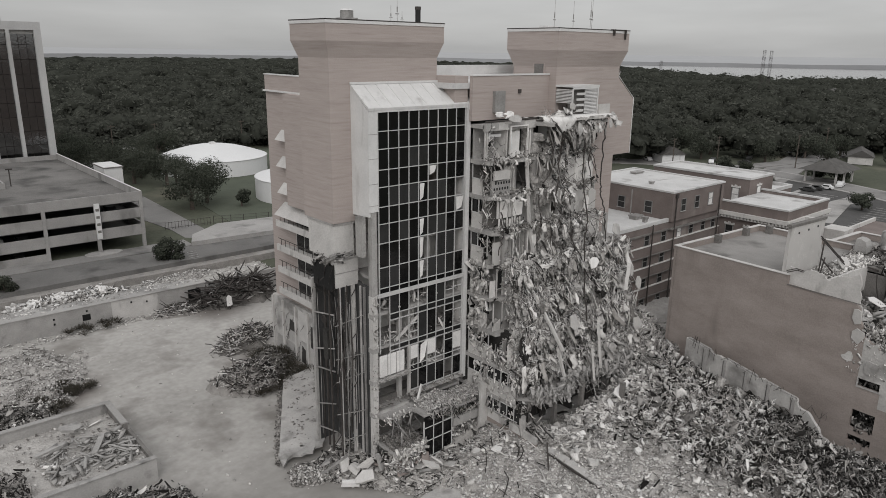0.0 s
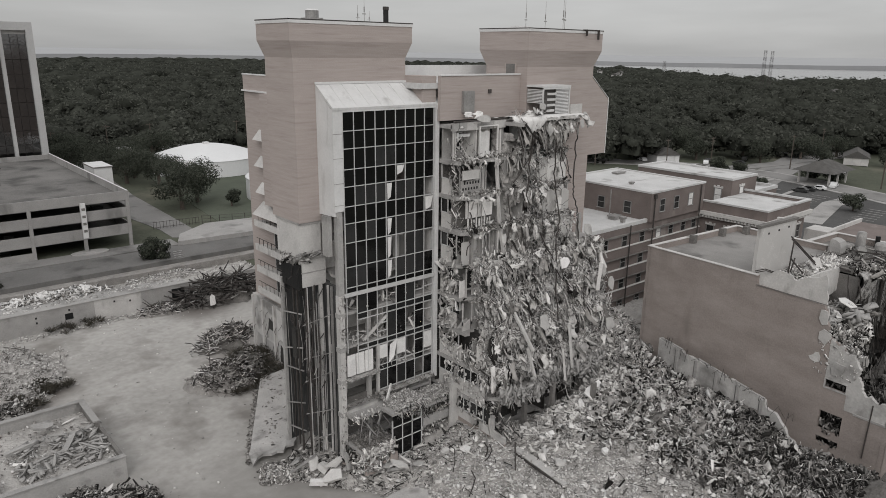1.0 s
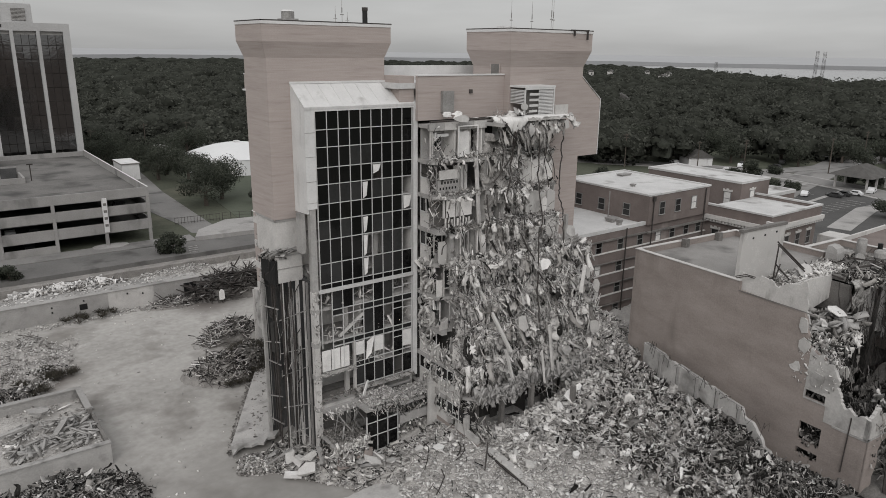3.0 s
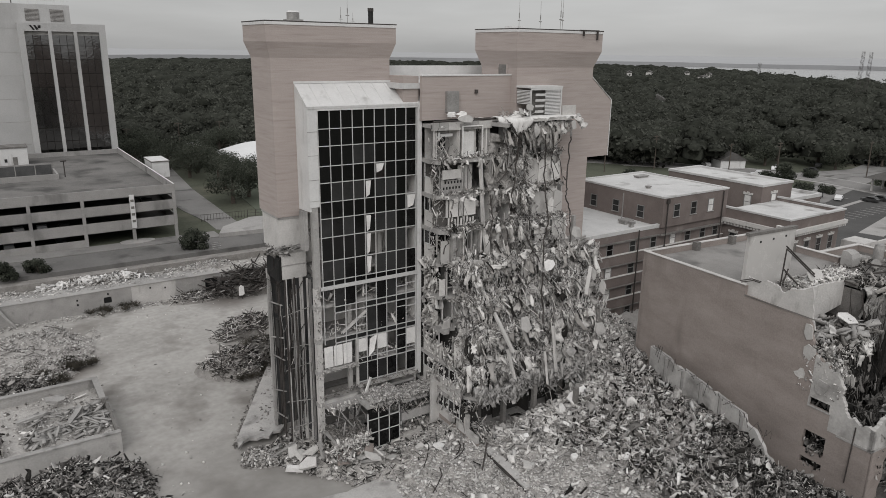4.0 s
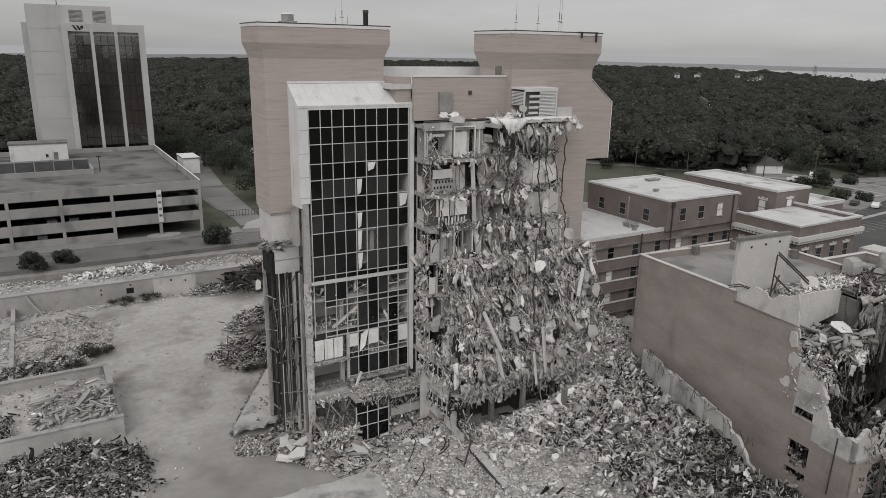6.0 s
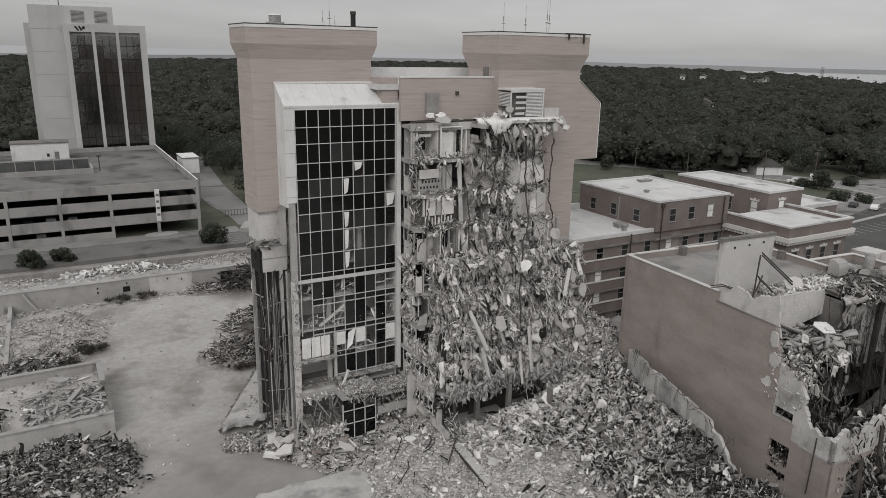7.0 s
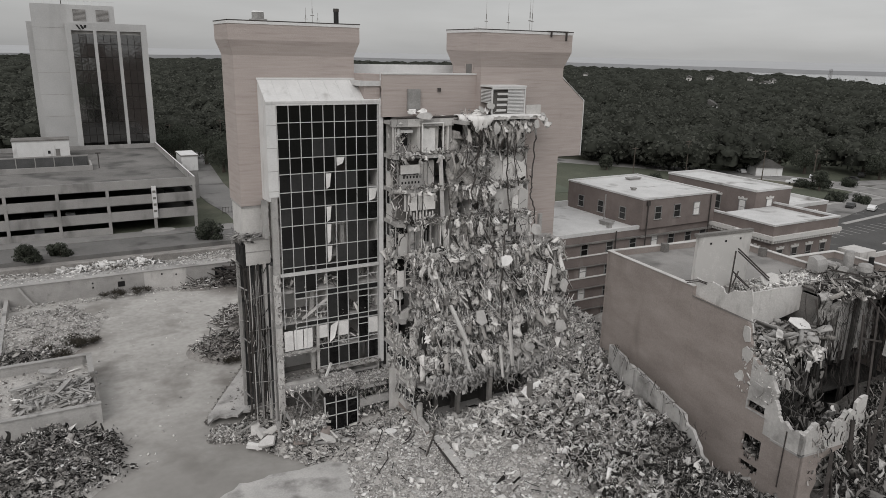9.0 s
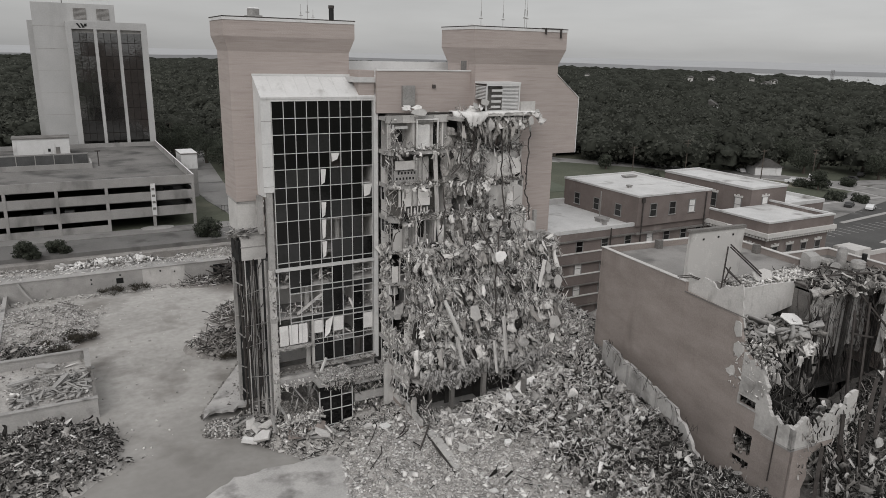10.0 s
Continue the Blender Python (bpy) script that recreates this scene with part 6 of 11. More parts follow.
BEND = [(168, 215), (184, 192), (206, 166), (226, 142), (236, 122), (237, 104), (233, 86), (224, 64), (212, 40), (204, 15)]
ribbon("pavement", BEND, 13.0, 5.50, M_PAVE, "pale kerb and footway beside a street", "pavement")
ribbon("road", BEND, 9.6, 5.58, M_STREET, "grey bending street", "road")
ribbon("road", [(236, 118), (262, 112), (300, 108), (360, 112)], 7.0, 5.60, M_STREET, "grey street between houses", "road")
ribbon("pavement", [(176, 64), (204, 70), (229, 68)], 5.0, 5.46, M_PAVE, "pale concrete walk across a parking lot", "pavement")
ribbon("pavement", [(165, 100), (200, 99), (229, 98)], 1.6, 5.46, M_PAVE, "pale kerb strip", "pavement")
ribbon("pavement", [(186, 82), (226, 86)], 1.2, 5.46, M_PAVE, "pale kerb strip", "pavement")
lotm = MB()
for k in range(16):
    lotm.box(160 + k * 3.0, 160.2 + k * 3.0, 52 + k * 0.3, 57 + k * 0.3, 5.365, 5.39)
    lotm.box(168 + k * 3.0, 168.2 + k * 3.0, 74, 79, 5.365, 5.39)
    lotm.box(168 + k * 3.0, 168.2 + k * 3.0, 88, 93, 5.365, 5.39)
tagged(new("lot_markings", mesh_of("lot_markings", lotm, M_PAVE)), "white parking lines painted on asphalt", "markings", kind="structure")

# ---- low wall between yard and street, terrace ----
LWALL = thing("yard_wall", "long low concrete wall with stains and small holes", "wall")
part("wall", MB().box(-60, 30.5, 117.3, 117.75, -0.2, 3.55), M_CONC, LWALL, "stained concrete wall")
part("wall", MB().box(30.5, 38.0, 117.32, 117.75, -0.2, 3.5), M_PLASTER, LWALL, "paler repaired length")
part("wall", MB().box(38.0, 47.0, 117.3, 117.75, -0.2, 3.6).box(43.0, 72, 117.5, 117.9, -0.2, 3.5), M_CONC, LWALL, "stained concrete wall")
part("top_slab", MB().box(-60, 46.0, 117.2, 121.6, 3.5, 3.62), M_PAVE, LWALL, "pale flat wall top")
part("hole", box(26.0, 27.2, 117.24, 117.3, 1.3, 2.3), M_BLACK, LWALL, "square dark hole")
for x, z in ((21.8, 1.6), (21.8, 2.4), (26.6, 2.7), (36.0, 2.2), (33.5, 2.6)):
    part("hole", box(x, x + 0.25, 117.24, 117.3, z, z + 0.3), M_BLACK, LWALL)
part("tunnel_mouth", box(43.2, 45.4, 117.1, 117.3, 0.0, 2.8), M_BLACK, LWALL, "dark opening")
part("pipe", MB().tube([(10.5, 117.1, 3.4), (11.5, 116.6, 1.6), (12.6, 116.0, 0.1)], 0.22, 6), M_CONC, LWALL, "leaning concrete pipe")

# raised foundation in the yard
PAD = thing("foundation", "raised concrete foundation filled with rubble", "foundation")
part("front_wall", MB().box(-30, 20.2, 68.0, 68.5, -0.2, 2.6), M_SLABP, PAD, "pale plastered foundation wall")
part("front_lip", MB().box(-30, 20.25, 67.9, 68.6, 2.6, 2.75), M_CONC, PAD)
part("side_wall", MB().box(19.8, 20.2, 68.5, 76.0, -0.2, 2.6).box(19.5, 19.9, 76.0, 82.6, -0.2, 3.3), M_CONCD, PAD)
part("back_wall", MB().box(-30, 19.6, 82.2, 82.6, -0.2, 3.35), M_CONC, PAD)
part("fill", box(-30, 19.8, 68.5, 82.2, 0.0, 2.05), M_RUBBLE, PAD, "rubble fill")
part("back_lip", MB().box(-30, 19.65, 82.05, 82.75, 3.3, 3.45).box(19.3, 20.0, 76.2, 82.7, 3.25, 3.42), M_PAVE, PAD, "pale kerb edge")
tw = thing("kerb_wall", "narrow concrete kerb wall across a yard", "wall")
part("wall", box(8.2, 8.8, 84.0, 118.0, 0, 1.4), M_CONC, tw)

# broken slabs beside the building
sl = thing("broken_pavement", "pale cracked pavement slab with a lifted broken end", "slab")
pts = [(31.7, 63.2), (32.9, 63.4), (34.9, 62.3), (37.4, 64.2), (46.6, 76.5), (46.8, 80.4), (41.0, 79.3)]
part("slab", MB().prism(pts, 0.2, 0.8), M_SLABP, sl)
rim = [(31.0, 60.9, 0.75), (31.9, 61.7, 0.95), (32.6, 61.8, 1.05), (33.3, 61.2, 1.1), (34.0, 61.3, 1.12), (34.6, 60.9, 1.1), (35.3, 61.6, 1.15), (36.2, 61.5, 1.1), (37.2, 62.6, 1.0)]
back = [(31.6, 63.3, 0.82), (32.2, 63.6, 0.82), (32.9, 63.6, 0.82), (33.6, 63.3, 0.82), (34.3, 63.0, 0.82), (35.0, 63.0, 0.82), (35.8, 63.5, 0.82), (36.6, 64.1, 0.82), (37.5, 64.4, 0.82)]
nl = len(rim)
lip = MB().add(rim + back + [(x, y, z - 0.32) for x, y, z in rim] + [(x, y, z - 0.3) for x, y, z in back],
               [(i, i + 1, nl + i + 1, nl + i) for i in range(nl - 1)] + [(2 * nl + i + 1, 2 * nl + i, 3 * nl + i, 3 * nl + i + 1) for i in range(nl - 1)] + [(i + 1, i, 2 * nl + i, 2 * nl + i + 1) for i in range(nl - 1)] + [(0, nl, 3 * nl, 2 * nl), (2 * nl - 1, nl - 1, 3 * nl - 1, 4 * nl - 1)])
part("lip", lip, M_SLABP, sl, "lifted pale slab edge")
def ragged(pts, step=0.45, amp=0.22):
    """The outline with a broken edge."""
    out = []
    for (xa, ya), (xb, yb) in zip(pts, pts[1:] + pts[:1]):
        k = max(1, int(math.hypot(xb - xa, yb - ya) / step))
        for i in range(k):
            out.append((xa + (xb - xa) * i / k + r2.uniform(-amp, amp), ya + (yb - ya) * i / k + r2.uniform(-amp, amp)))
    return out


sheet("concrete_pad", ragged([(26.5, 44.6), (22.0, 36.0), (30.0, 28.0), (41.0, 29.0), (42.4, 36.0), (43.4, 42.0), (44.2, 47.6), (41.2, 47.9), (38.6, 47.7), (35.7, 48.3), (33.4, 47.7), (31.8, 48.1), (30.2, 46.9)], 0.6, 0.16), 0.22, M_SLABP, "pale concrete pad in the dirt", "pavement", 0.4)


# ---- rubble mound in front of the torn building ----
EDGE = np.array([(20, 12), (43, 22), (40.9, 36), (40.8, 39.6), (41.9, 43.1), (42.9, 47.0), (39.8, 48.4), (36.4, 53.0), (33.4, 57.6), (33.8, 62.0), (36.0, 66.0)], float)


def mound_height(x, y):
    """Height of the rubble: nothing on the yard, rising toward the building and the east."""
    x, y = np.asarray(x, float), np.asarray(y, float)
    ex = np.interp(y, EDGE[1:, 1], EDGE[1:, 0])
    d = x - ex
    rise = np.clip(0.55 * np.clip(d, -1, 5) ** 0.8 if np.ndim(d) == 0 else 0.55 * np.maximum(d, 0) ** 0.8, 0, 2.0)
    slope = 0.205 * np.maximum(x - 43.5, 0) + 0.9 * smooth01(60, 69, x)
    h = rise + slope
    h = h - 1.6 * smooth01(43.5, 48.0, y) * smooth01(51.5, 54, x) * (1 - smooth01(65, 69, x))
    h = h + 0.9 * np.exp(-((x - 38.6) / 3.2) ** 2 - ((y - 52.2) / 2.0) ** 2)
    h = np.minimum(h, 8.9)
    pit = smooth01(43.0, 44.6, y) * smooth01(53.0, 54.5, x) * (1 - smooth01(65.5, 67.5, x))
    h = h - np.maximum(h - 3.3, 0) * pit
    talus = 14.4 - 0.66 * np.hypot((x - 72.0) * 1.0, (y - 49.5) * 1.35)
    h = np.maximum(h, talus * (x > 66.5))
    h = h * smooth01(-1.0, 1.5, d)
    h = h + (0.35 * waves(x, y, 8, 0.55, 4) + 0.25 * waves(x, y, 9, 2.2, 3)) * smooth01(0, 3, d)
    h = h + 0.75 * grain(x, y, 27, 0.32, 3, 0.6) * smooth01(57, 61, x) * (y < 44)
    side = 69.3 + 0.19 * (y - 22.4)
    h = h - 5.0 * smooth01(0.2, 1.6, x - side) * (y < 41) * smooth01(20.0, 23.0, y)
    h = h - 4.2 * smooth01(66.5, 72.5, x) * (1 - smooth01(19.5, 26.0, y))
    return np.where(d > -0.5, h, -0.5)


def build_mound():
    xs, ys = np.arange(29, 90, 0.42), np.arange(8, 58, 0.42)
    gx, gy = np.meshgrid(xs, ys)
    gz = mound_height(gx, gy) - 0.03 + rng.normal(size=gx.shape) * 0.07
    v = np.stack([gx, gy, gz], axis=2).reshape(-1, 3)
    nx = len(xs)
    i = (np.arange(len(ys) - 1)[:, None] * nx + np.arange(nx - 1)[None]).ravel()
    q = np.stack([i, i + 1, i + nx + 1, i + nx], axis=1)
    q = q[(v[q, 2].max(axis=1) > -0.25)]
    me = raw_mesh("rubble_mound", v, q, M_RUBBLE)
    me.materials.append(M_SOIL)
    cx, cy = v[q[:, 0], 0], v[q[:, 0], 1]
    me.polygons.foreach_set("material_index", ((cx + 1.2 * waves(cx, cy, 13, 0.3, 2) > 59.5) & (cy < 41.5)).astype(np.int32))
    return stuff("rubble_mound", me, "grey mound of crushed rubble at the building's foot", "rubble")


build_mound()


def scatter(n, x0, x1, y0, y1, keep=None):
    p = np.stack([rng.uniform(x0, x1, n), rng.uniform(y0, y1, n)], axis=1)
    if keep is not None:
        p = p[keep(p[:, 0], p[:, 1])]
    return p


def spread(name, p, zf, lo, hi, mat, label, flat=True, segs=1, bend=0.0, jag=0.25, lift=0.0, category="rubble", axis=None, sp=1.0, power=1.6, lying=1.0):
    """Pieces lying on a surface zf, sized between lo and hi (small ones more frequent)."""
    n = len(p)
    z = zf(p[:, 0], p[:, 1]) + lift * rng.random(n)
    u = rng.random((n, 1)) ** power
    lo, hi = np.array(lo), np.array(hi)
    dims = (lo + (hi - lo) * u) * rng.uniform(0.75, 1.3, (n, 3))
    pos = np.column_stack([p, z + dims[:, 2] * 0.25])
    rot = turns(n, axis, sp, flat, lying) if axis is None else turns(n, axis, sp)
    return stuff(name, pieces(name, pos, dims, rot, mat, jag, segs, bend), label, category)


def on_mound(x, y):
    side = 69.0 + 0.19 * (y - 22.4)
    return (x > np.interp(y, EDGE[1:, 1], EDGE[1:, 0]) - 0.6) & ((x < side) | (y > 41) | ((y < 21.0) & (x < 72.8))) & ~((y > 50) & (x > 46) & (x < 62))


def east_bias(x, y):
    return on_mound(x, y) & (rng.random(len(x)) < smooth01(56.8, 61.5, x + 1.2 * waves(x, y, 13, 0.3, 2)) * 0.9 * (1 - 0.85 * smooth01(39.5, 43.0, y)) + 0.01)


def east_foot(x, y):
    return east_bias(x, y) & (rng.random(len(x)) < smooth01(29, 21, y) * smooth01(62, 66, x))


def front(x, y):
    return on_mound(x, y) & (rng.random(len(x)) < 1.05 - smooth01(57, 62, x + 1.2 * waves(x, y, 13, 0.3, 2)) * (1 - 0.8 * smooth01(39.5, 43.0, y)))


spread("rubble_chips", scatter(62000, 30, 78, 14, 56, front), mound_height, (0.07, 0.06, 0.03), (0.30, 0.22, 0.12), M_GRAVEL, "small chips of broken concrete", lift=0.08, power=2.2)
spread("rubble_chunks", scatter(3000, 30, 78, 14, 56, on_mound), mound_height, (0.2, 0.16, 0.06), (0.8, 0.55, 0.14), M_DEBRIS, "broken concrete chunks and slabs", lift=0.15, power=2.4)
spread("rubble_boards", scatter(1700, 30, 78, 14, 56, on_mound), mound_height, (0.3, 0.03, 0.02), (1.8, 0.09, 0.04), M_WIRE, "splintered boards and bars", segs=2, bend=0.02, lift=0.25, power=2.0)
spread("dark_scrap", scatter(30000, 44, 80, 14, 54, east_bias), mound_height, (0.10, 0.03, 0.02), (1.1, 0.24, 0.05), M_DEBRISD, "dark mixed scrap and torn lath", flat=False, lift=0.5, power=2.4)
spread("sooty_scrap", scatter(7500, 44, 80, 14, 54, lambda x, y: east_bias(x, y) & (waves(x, y, 97, 0.35, 3) > -0.1 - 0.6 * smooth01(34, 22, y))), mound_height, (0.12, 0.05, 0.02), (0.9, 0.28, 0.06), M_SCRAPD, "blackish scrap and torn sheet metal", flat=False, lift=0.5, power=2.2)
spread("sooty_scrap", scatter(40000, 60, 80, 14, 38, east_foot), mound_height, (0.12, 0.05, 0.02), (1.0, 0.3, 0.06), M_SCRAPD, "blackish scrap at the foot of a rubble mound", flat=False, lift=0.65, power=2.2)
spread("scrap_strips", scatter(9000, 44, 80, 14, 54, east_bias), mound_height, (0.3, 0.018, 0.015), (2.0, 0.06, 0.03), M_SHEET, "twisted pale metal strips and lath", flat=False, segs=4, bend=0.08, lift=0.7, power=1.8)
spread("pale_scrap", scatter(8500, 44, 80, 16, 52, east_bias), mound_height, (0.08, 0.05, 0.02), (1.0, 0.42, 0.05), M_BRIGHT, "pale torn boards and panels", flat=False, lift=0.5, power=2.2)
spread("pale_rubble", scatter(1700, 30, 70, 20, 56, on_mound), mound_height, (0.12, 0.1, 0.05), (0.5, 0.4, 0.12), M_BRIGHT, "pale broken plaster lumps", lift=0.12, power=2.6)
foot = scatter(5200, 32, 52, 44, 60, lambda x, y: on_mound(x, y) & (rng.random(len(x)) < smooth01(45, 50, y) * 0.9))
spread("foot_scrap", foot, mound_height, (0.15, 0.04, 0.02), (1.1, 0.25, 0.05), M_WIRE, "splintered lath at the building's foot", flat=False, segs=2, bend=0.03, lift=0.35, power=2.0, lying=0.5)
talus = scatter(9000, 64, 78, 40.5, 53, lambda x, y: x > 65.5 - 0.3 * (y - 41))
spread("talus_scrap", talus[:2600], mound_height, (0.15, 0.02, 0.02), (1.2, 0.06, 0.03), M_WIRE, "splintered lath on a debris slope", flat=False, segs=2, bend=0.03, lift=0.5, power=1.8)
spread("talus_scrap", talus[2600:8000], mound_height, (0.08, 0.05, 0.02), (0.7, 0.35, 0.05), M_SHEET, "broken wallboard on a debris slope", flat=False, lift=0.4, power=2.2)
spread("talus_scrap", talus[8000:], mound_height, (0.08, 0.05, 0.02), (0.6, 0.2, 0.05), M_DEBRISD, "dark scrap on a debris slope", flat=False, lift=0.4, power=2.2)
belt = scatter(2800, 52, 68, 38.6, 43.4)
spread("podium_scrap", belt, mound_height, (0.15, 0.1, 0.02), (1.2, 0.7, 0.05), M_SHEET, "broken plates heaped before a podium", flat=False, lift=0.5, power=2.3, lying=0.5)

ms = scatter(2600, 50, 78, 16, 50, east_bias)
nm = len(ms)
for mname, mmat, m0, m1 in (("scrap_sheets", M_DEBRISD, 0, 0.4), ("scrap_sheets", M_SHEET, 0.4, 0.85), ("scrap_sheets", M_SCRAPD, 0.85, 1.0)):
    q = ms[int(nm * m0):int(nm * m1)]
    mp = np.column_stack([q, mound_height(q[:, 0], q[:, 1]) + 0.3])
    stuff(mname, crumpled(mname, mp, 0.2 + 0.9 * rng.random(len(q)) ** 2, 0.3 + 1.5 * rng.random(len(q)) ** 2, turns(len(q), None, 1.0, False, 0.4), mmat, 3, 2, 0.2), "crumpled torn sheets lying in scrap", "rubble")

# larger pieces that can be told apart
r3 = random.Random(33)


def shard(name, x, y, z, sx, sy, sz, rx, ry, rz, mat, label, category="slab"):
    """One broken slab with an irregular outline and a thickness."""
    k = r3.randint(6, 9)
    pts = []
    for i in range(k):
        a = 2 * math.pi * (i + r3.uniform(0.05, 0.95)) / k
        f = min(1.38, 1 / max(abs(math.cos(a)), abs(math.sin(a)))) * r3.choice((1.0, 1.0, 0.92, 0.85, 0.78)) * r3.uniform(0.94, 1.04)
        pts.append((sx / 2 * f * math.cos(a), sy / 2 * f * math.sin(a)))
    ob = new(name, mesh_of(name, MB().prism(pts, -sz / 2, sz / 2), mat))
    ob.matrix_world = pose(x, y, z, rx, ry, rz)
    return tagged(ob, label, category, "fallen slabs")


def plank(name, a, b, w, t, mat, label, category="beam", roll=0):
    a, b = Vector(a), Vector(b)
    L = (b - a).length
    mb = MB()
    st = [-L / 2, -L / 6, L / 6, L / 2]
    rings = []
    for i, s in enumerate(st):
        j = lambda q: r3.uniform(-q, q)
        rings.append([(s + j(0.1), -w / 2 + j(w * 0.08), -t / 2), (s + j(0.1), w / 2 + j(w * 0.08), -t / 2), (s + j(0.1), w / 2 + j(w * 0.08), t / 2), (s + j(0.1), -w / 2 + j(w * 0.08), t / 2)])
    mb.rings(rings)
    ob = new(name, mesh_of(name, mb, mat))
    d = (b - a).normalized()
    ob.matrix_world = Matrix.Translation((a + b) / 2) @ d.to_track_quat("X", "Z").to_matrix().to_4x4() @ pose(0, 0, 0, roll, 0, 0)
    return tagged(ob, label, category, "fallen beams")


def mz(x, y, up=0.2):
    return float(mound_height(np.array([x]), np.array([y]))[0]) + up


for x, y, sx, sy, rx, ry, rz in (
                               (56.5, 34.2, 1.0, 0.8, 10, 5, 0), (59.8, 38.6, 1.8, 1.0, 20, 30, 40), (55.2, 40.4, 1.7, 1.0, 15, -20, 10), (57.4, 40.0, 2.0, 0.9, 10, 5, -30), (61.2, 40.8, 1.3, 2.0, 55, 10, 20), (63.8, 41.2, 2.8, 2.0, 35, -25, 15), (52.9, 37.0, 1.4, 0.9, 10, 8, 50), (48.0, 45.6, 1.3, 1.0, 10, 10, 15), (46.6, 47.4, 1.1, 0.8, 10, -10, 15), (66.4, 37.6, 1.4, 1.0, 20, 15, 70), (60.2, 30.8, 1.2, 0.8, 10, 0, 0), (58.8, 42.0, 1.4, 1.0, 30, 10, -40)):
    shard("concrete_slab", x, y, mz(x, y, 0.35), sx, sy, 0.28, rx, ry, rz, M_BRIGHT if r3.random() < 0.6 else M_PLASTER, "pale broken concrete slab lying on rubble")
for x, y, z, sx, sy, sz, rx, ry, rz, m, lab in (
        (36.0, 54.65, 1.6, 1.3, 1.2, 0.6, 30, 10, 30, M_PLASTER, "pale broken concrete block on rubble"), (36.1, 52.9, 1.45, 2.3, 1.5, 0.28, 28, -22, -42, M_PLASTER, "large pale flat slab tipped on rubble"),
        (39.3, 50.9, 1.9, 2.4, 1.6, 0.22, 52, 8, 30, M_BOXW, "rosy rendered slab leaning under a canopy"), (37.4, 52.0, 3.0, 0.8, 2.3, 0.3, 70, 0, 20, M_CONC, "grey slab hanging from a broken floor"),
        (35.4, 55.8, 1.8, 1.0, 1.9, 0.3, 60, 20, -20, M_PLASTER, "pale slab standing in rubble"), (40.2, 51.0, 3.0, 1.2, 1.5, 0.2, 75, 10, -10, M_CONCD, "dark slab hanging under a canopy"), (34.4, 57.6, 1.5, 1.5, 1.0, 0.25, -30, 10, 40, M_CONC, "grey slab tipped on rubble")):
    shard("concrete_slab", x, y, z, sx, sy, sz, rx, ry, rz, m, lab)
for k in range(22):
    x = r3.uniform(35.2, 43.5)
    y = 54.6 - (x - 35.2) * 0.62 + r3.uniform(-1.6, 1.0)
    shard("concrete_slab", x, y, mz(x, y, r3.uniform(0.5, 1.1)), r3.uniform(0.9, 2.2), r3.uniform(0.6, 1.4), r3.uniform(0.12, 0.3), r3.uniform(-55, 55), r3.uniform(-35, 35), r3.uniform(0, 180), r3.choice((M_PLASTER, M_CONC, M_SLABP, M_BOXW)), "broken concrete slab tipped in rubble at a building's foot")
for k in range(5):
    x, y, a = r3.uniform(42.5, 51.0), r3.uniform(41.5, 48.5), r3.uniform(-2.4, -0.6)
    L = r3.uniform(1.8, 4.4)
    q = [(x + L * f * math.cos(a + 0.25 * math.sin(5 * f)), y + L * f * math.sin(a + 0.25 * math.sin(5 * f))) for f in (0, 0.35, 0.7, 1.0)]
    ob = new("bent_rod", mesh_of("bent_rod", MB().tube([(u, v, mz(u, v, 0.25)) for u, v in q], r3.uniform(0.04, 0.08), 5), r3.choice((M_STEEL, M_STEEL, M_PLASTER))))
    tagged(ob, "thin bent rod lying on crushed rubble", "rod", "bent rods")
for k in range(6):
    o = k * 0.27 - 0.7
    plank("ribbed_panel", (36.3 + o * 0.55, 53.9 - o * 0.5, 1.9 - 0.1 * abs(o)), (37.5 + o * 0.55, 53.3 - o * 0.4, 2.8 + 0.05 * k), 0.25, 0.14, M_PLASTER, "strip of a ribbed pale panel in rubble", "panel")
plank("concrete_block", (34.17, 54.46, 0.62), (35.62, 53.32, 0.6), 0.6, 0.5, M_BRIGHT, "long pale concrete block lying in dirt", "block")
plank("concrete_beam", (51.5, 41.6, mz(51.5, 41.6, 0.2)), (50.9, 34.4, mz(50.9, 34.4, 0.15)), 1.0, 0.22, M_SLABP, "dusty flat concrete strip lying on rubble")
plank("steel_beam", (50.9, 41.4, mz(50.9, 41.4, 0.12)), (50.3, 34.2, mz(50.3, 34.2, 0.1)), 0.16, 0.2, M_STEEL, "dark rusty beam lying on rubble")
plank("steel_beam", (49.2, 39.6, mz(49.2, 39.6, 0.2)), (51.4, 41.8, mz(51.4, 41.8, 0.9)), 0.16, 0.16, M_STEEL, "dark rusty beam leaning on rubble")
plank("board", (59.6, 34.6, mz(59.6, 34.6, 0.5)), (62.3, 34.4, mz(62.3, 34.4, 0.7)), 0.42, 0.1, M_PLASTER, "pale thick board lying on rubble")
plank("board", (60.0, 33.8, mz(60, 33.8, 0.4)), (59.8, 35.2, mz(59.8, 35.2, 0.5)), 0.42, 0.1, M_PLASTER, "pale thick board lying on rubble")
plank("pipe_length", (33.3, 57.2, 0.6), (35.6, 55.6, 2.7), 0.2, 0.2, M_STEELG, "grey pipe leaning on rubble", "pipe")
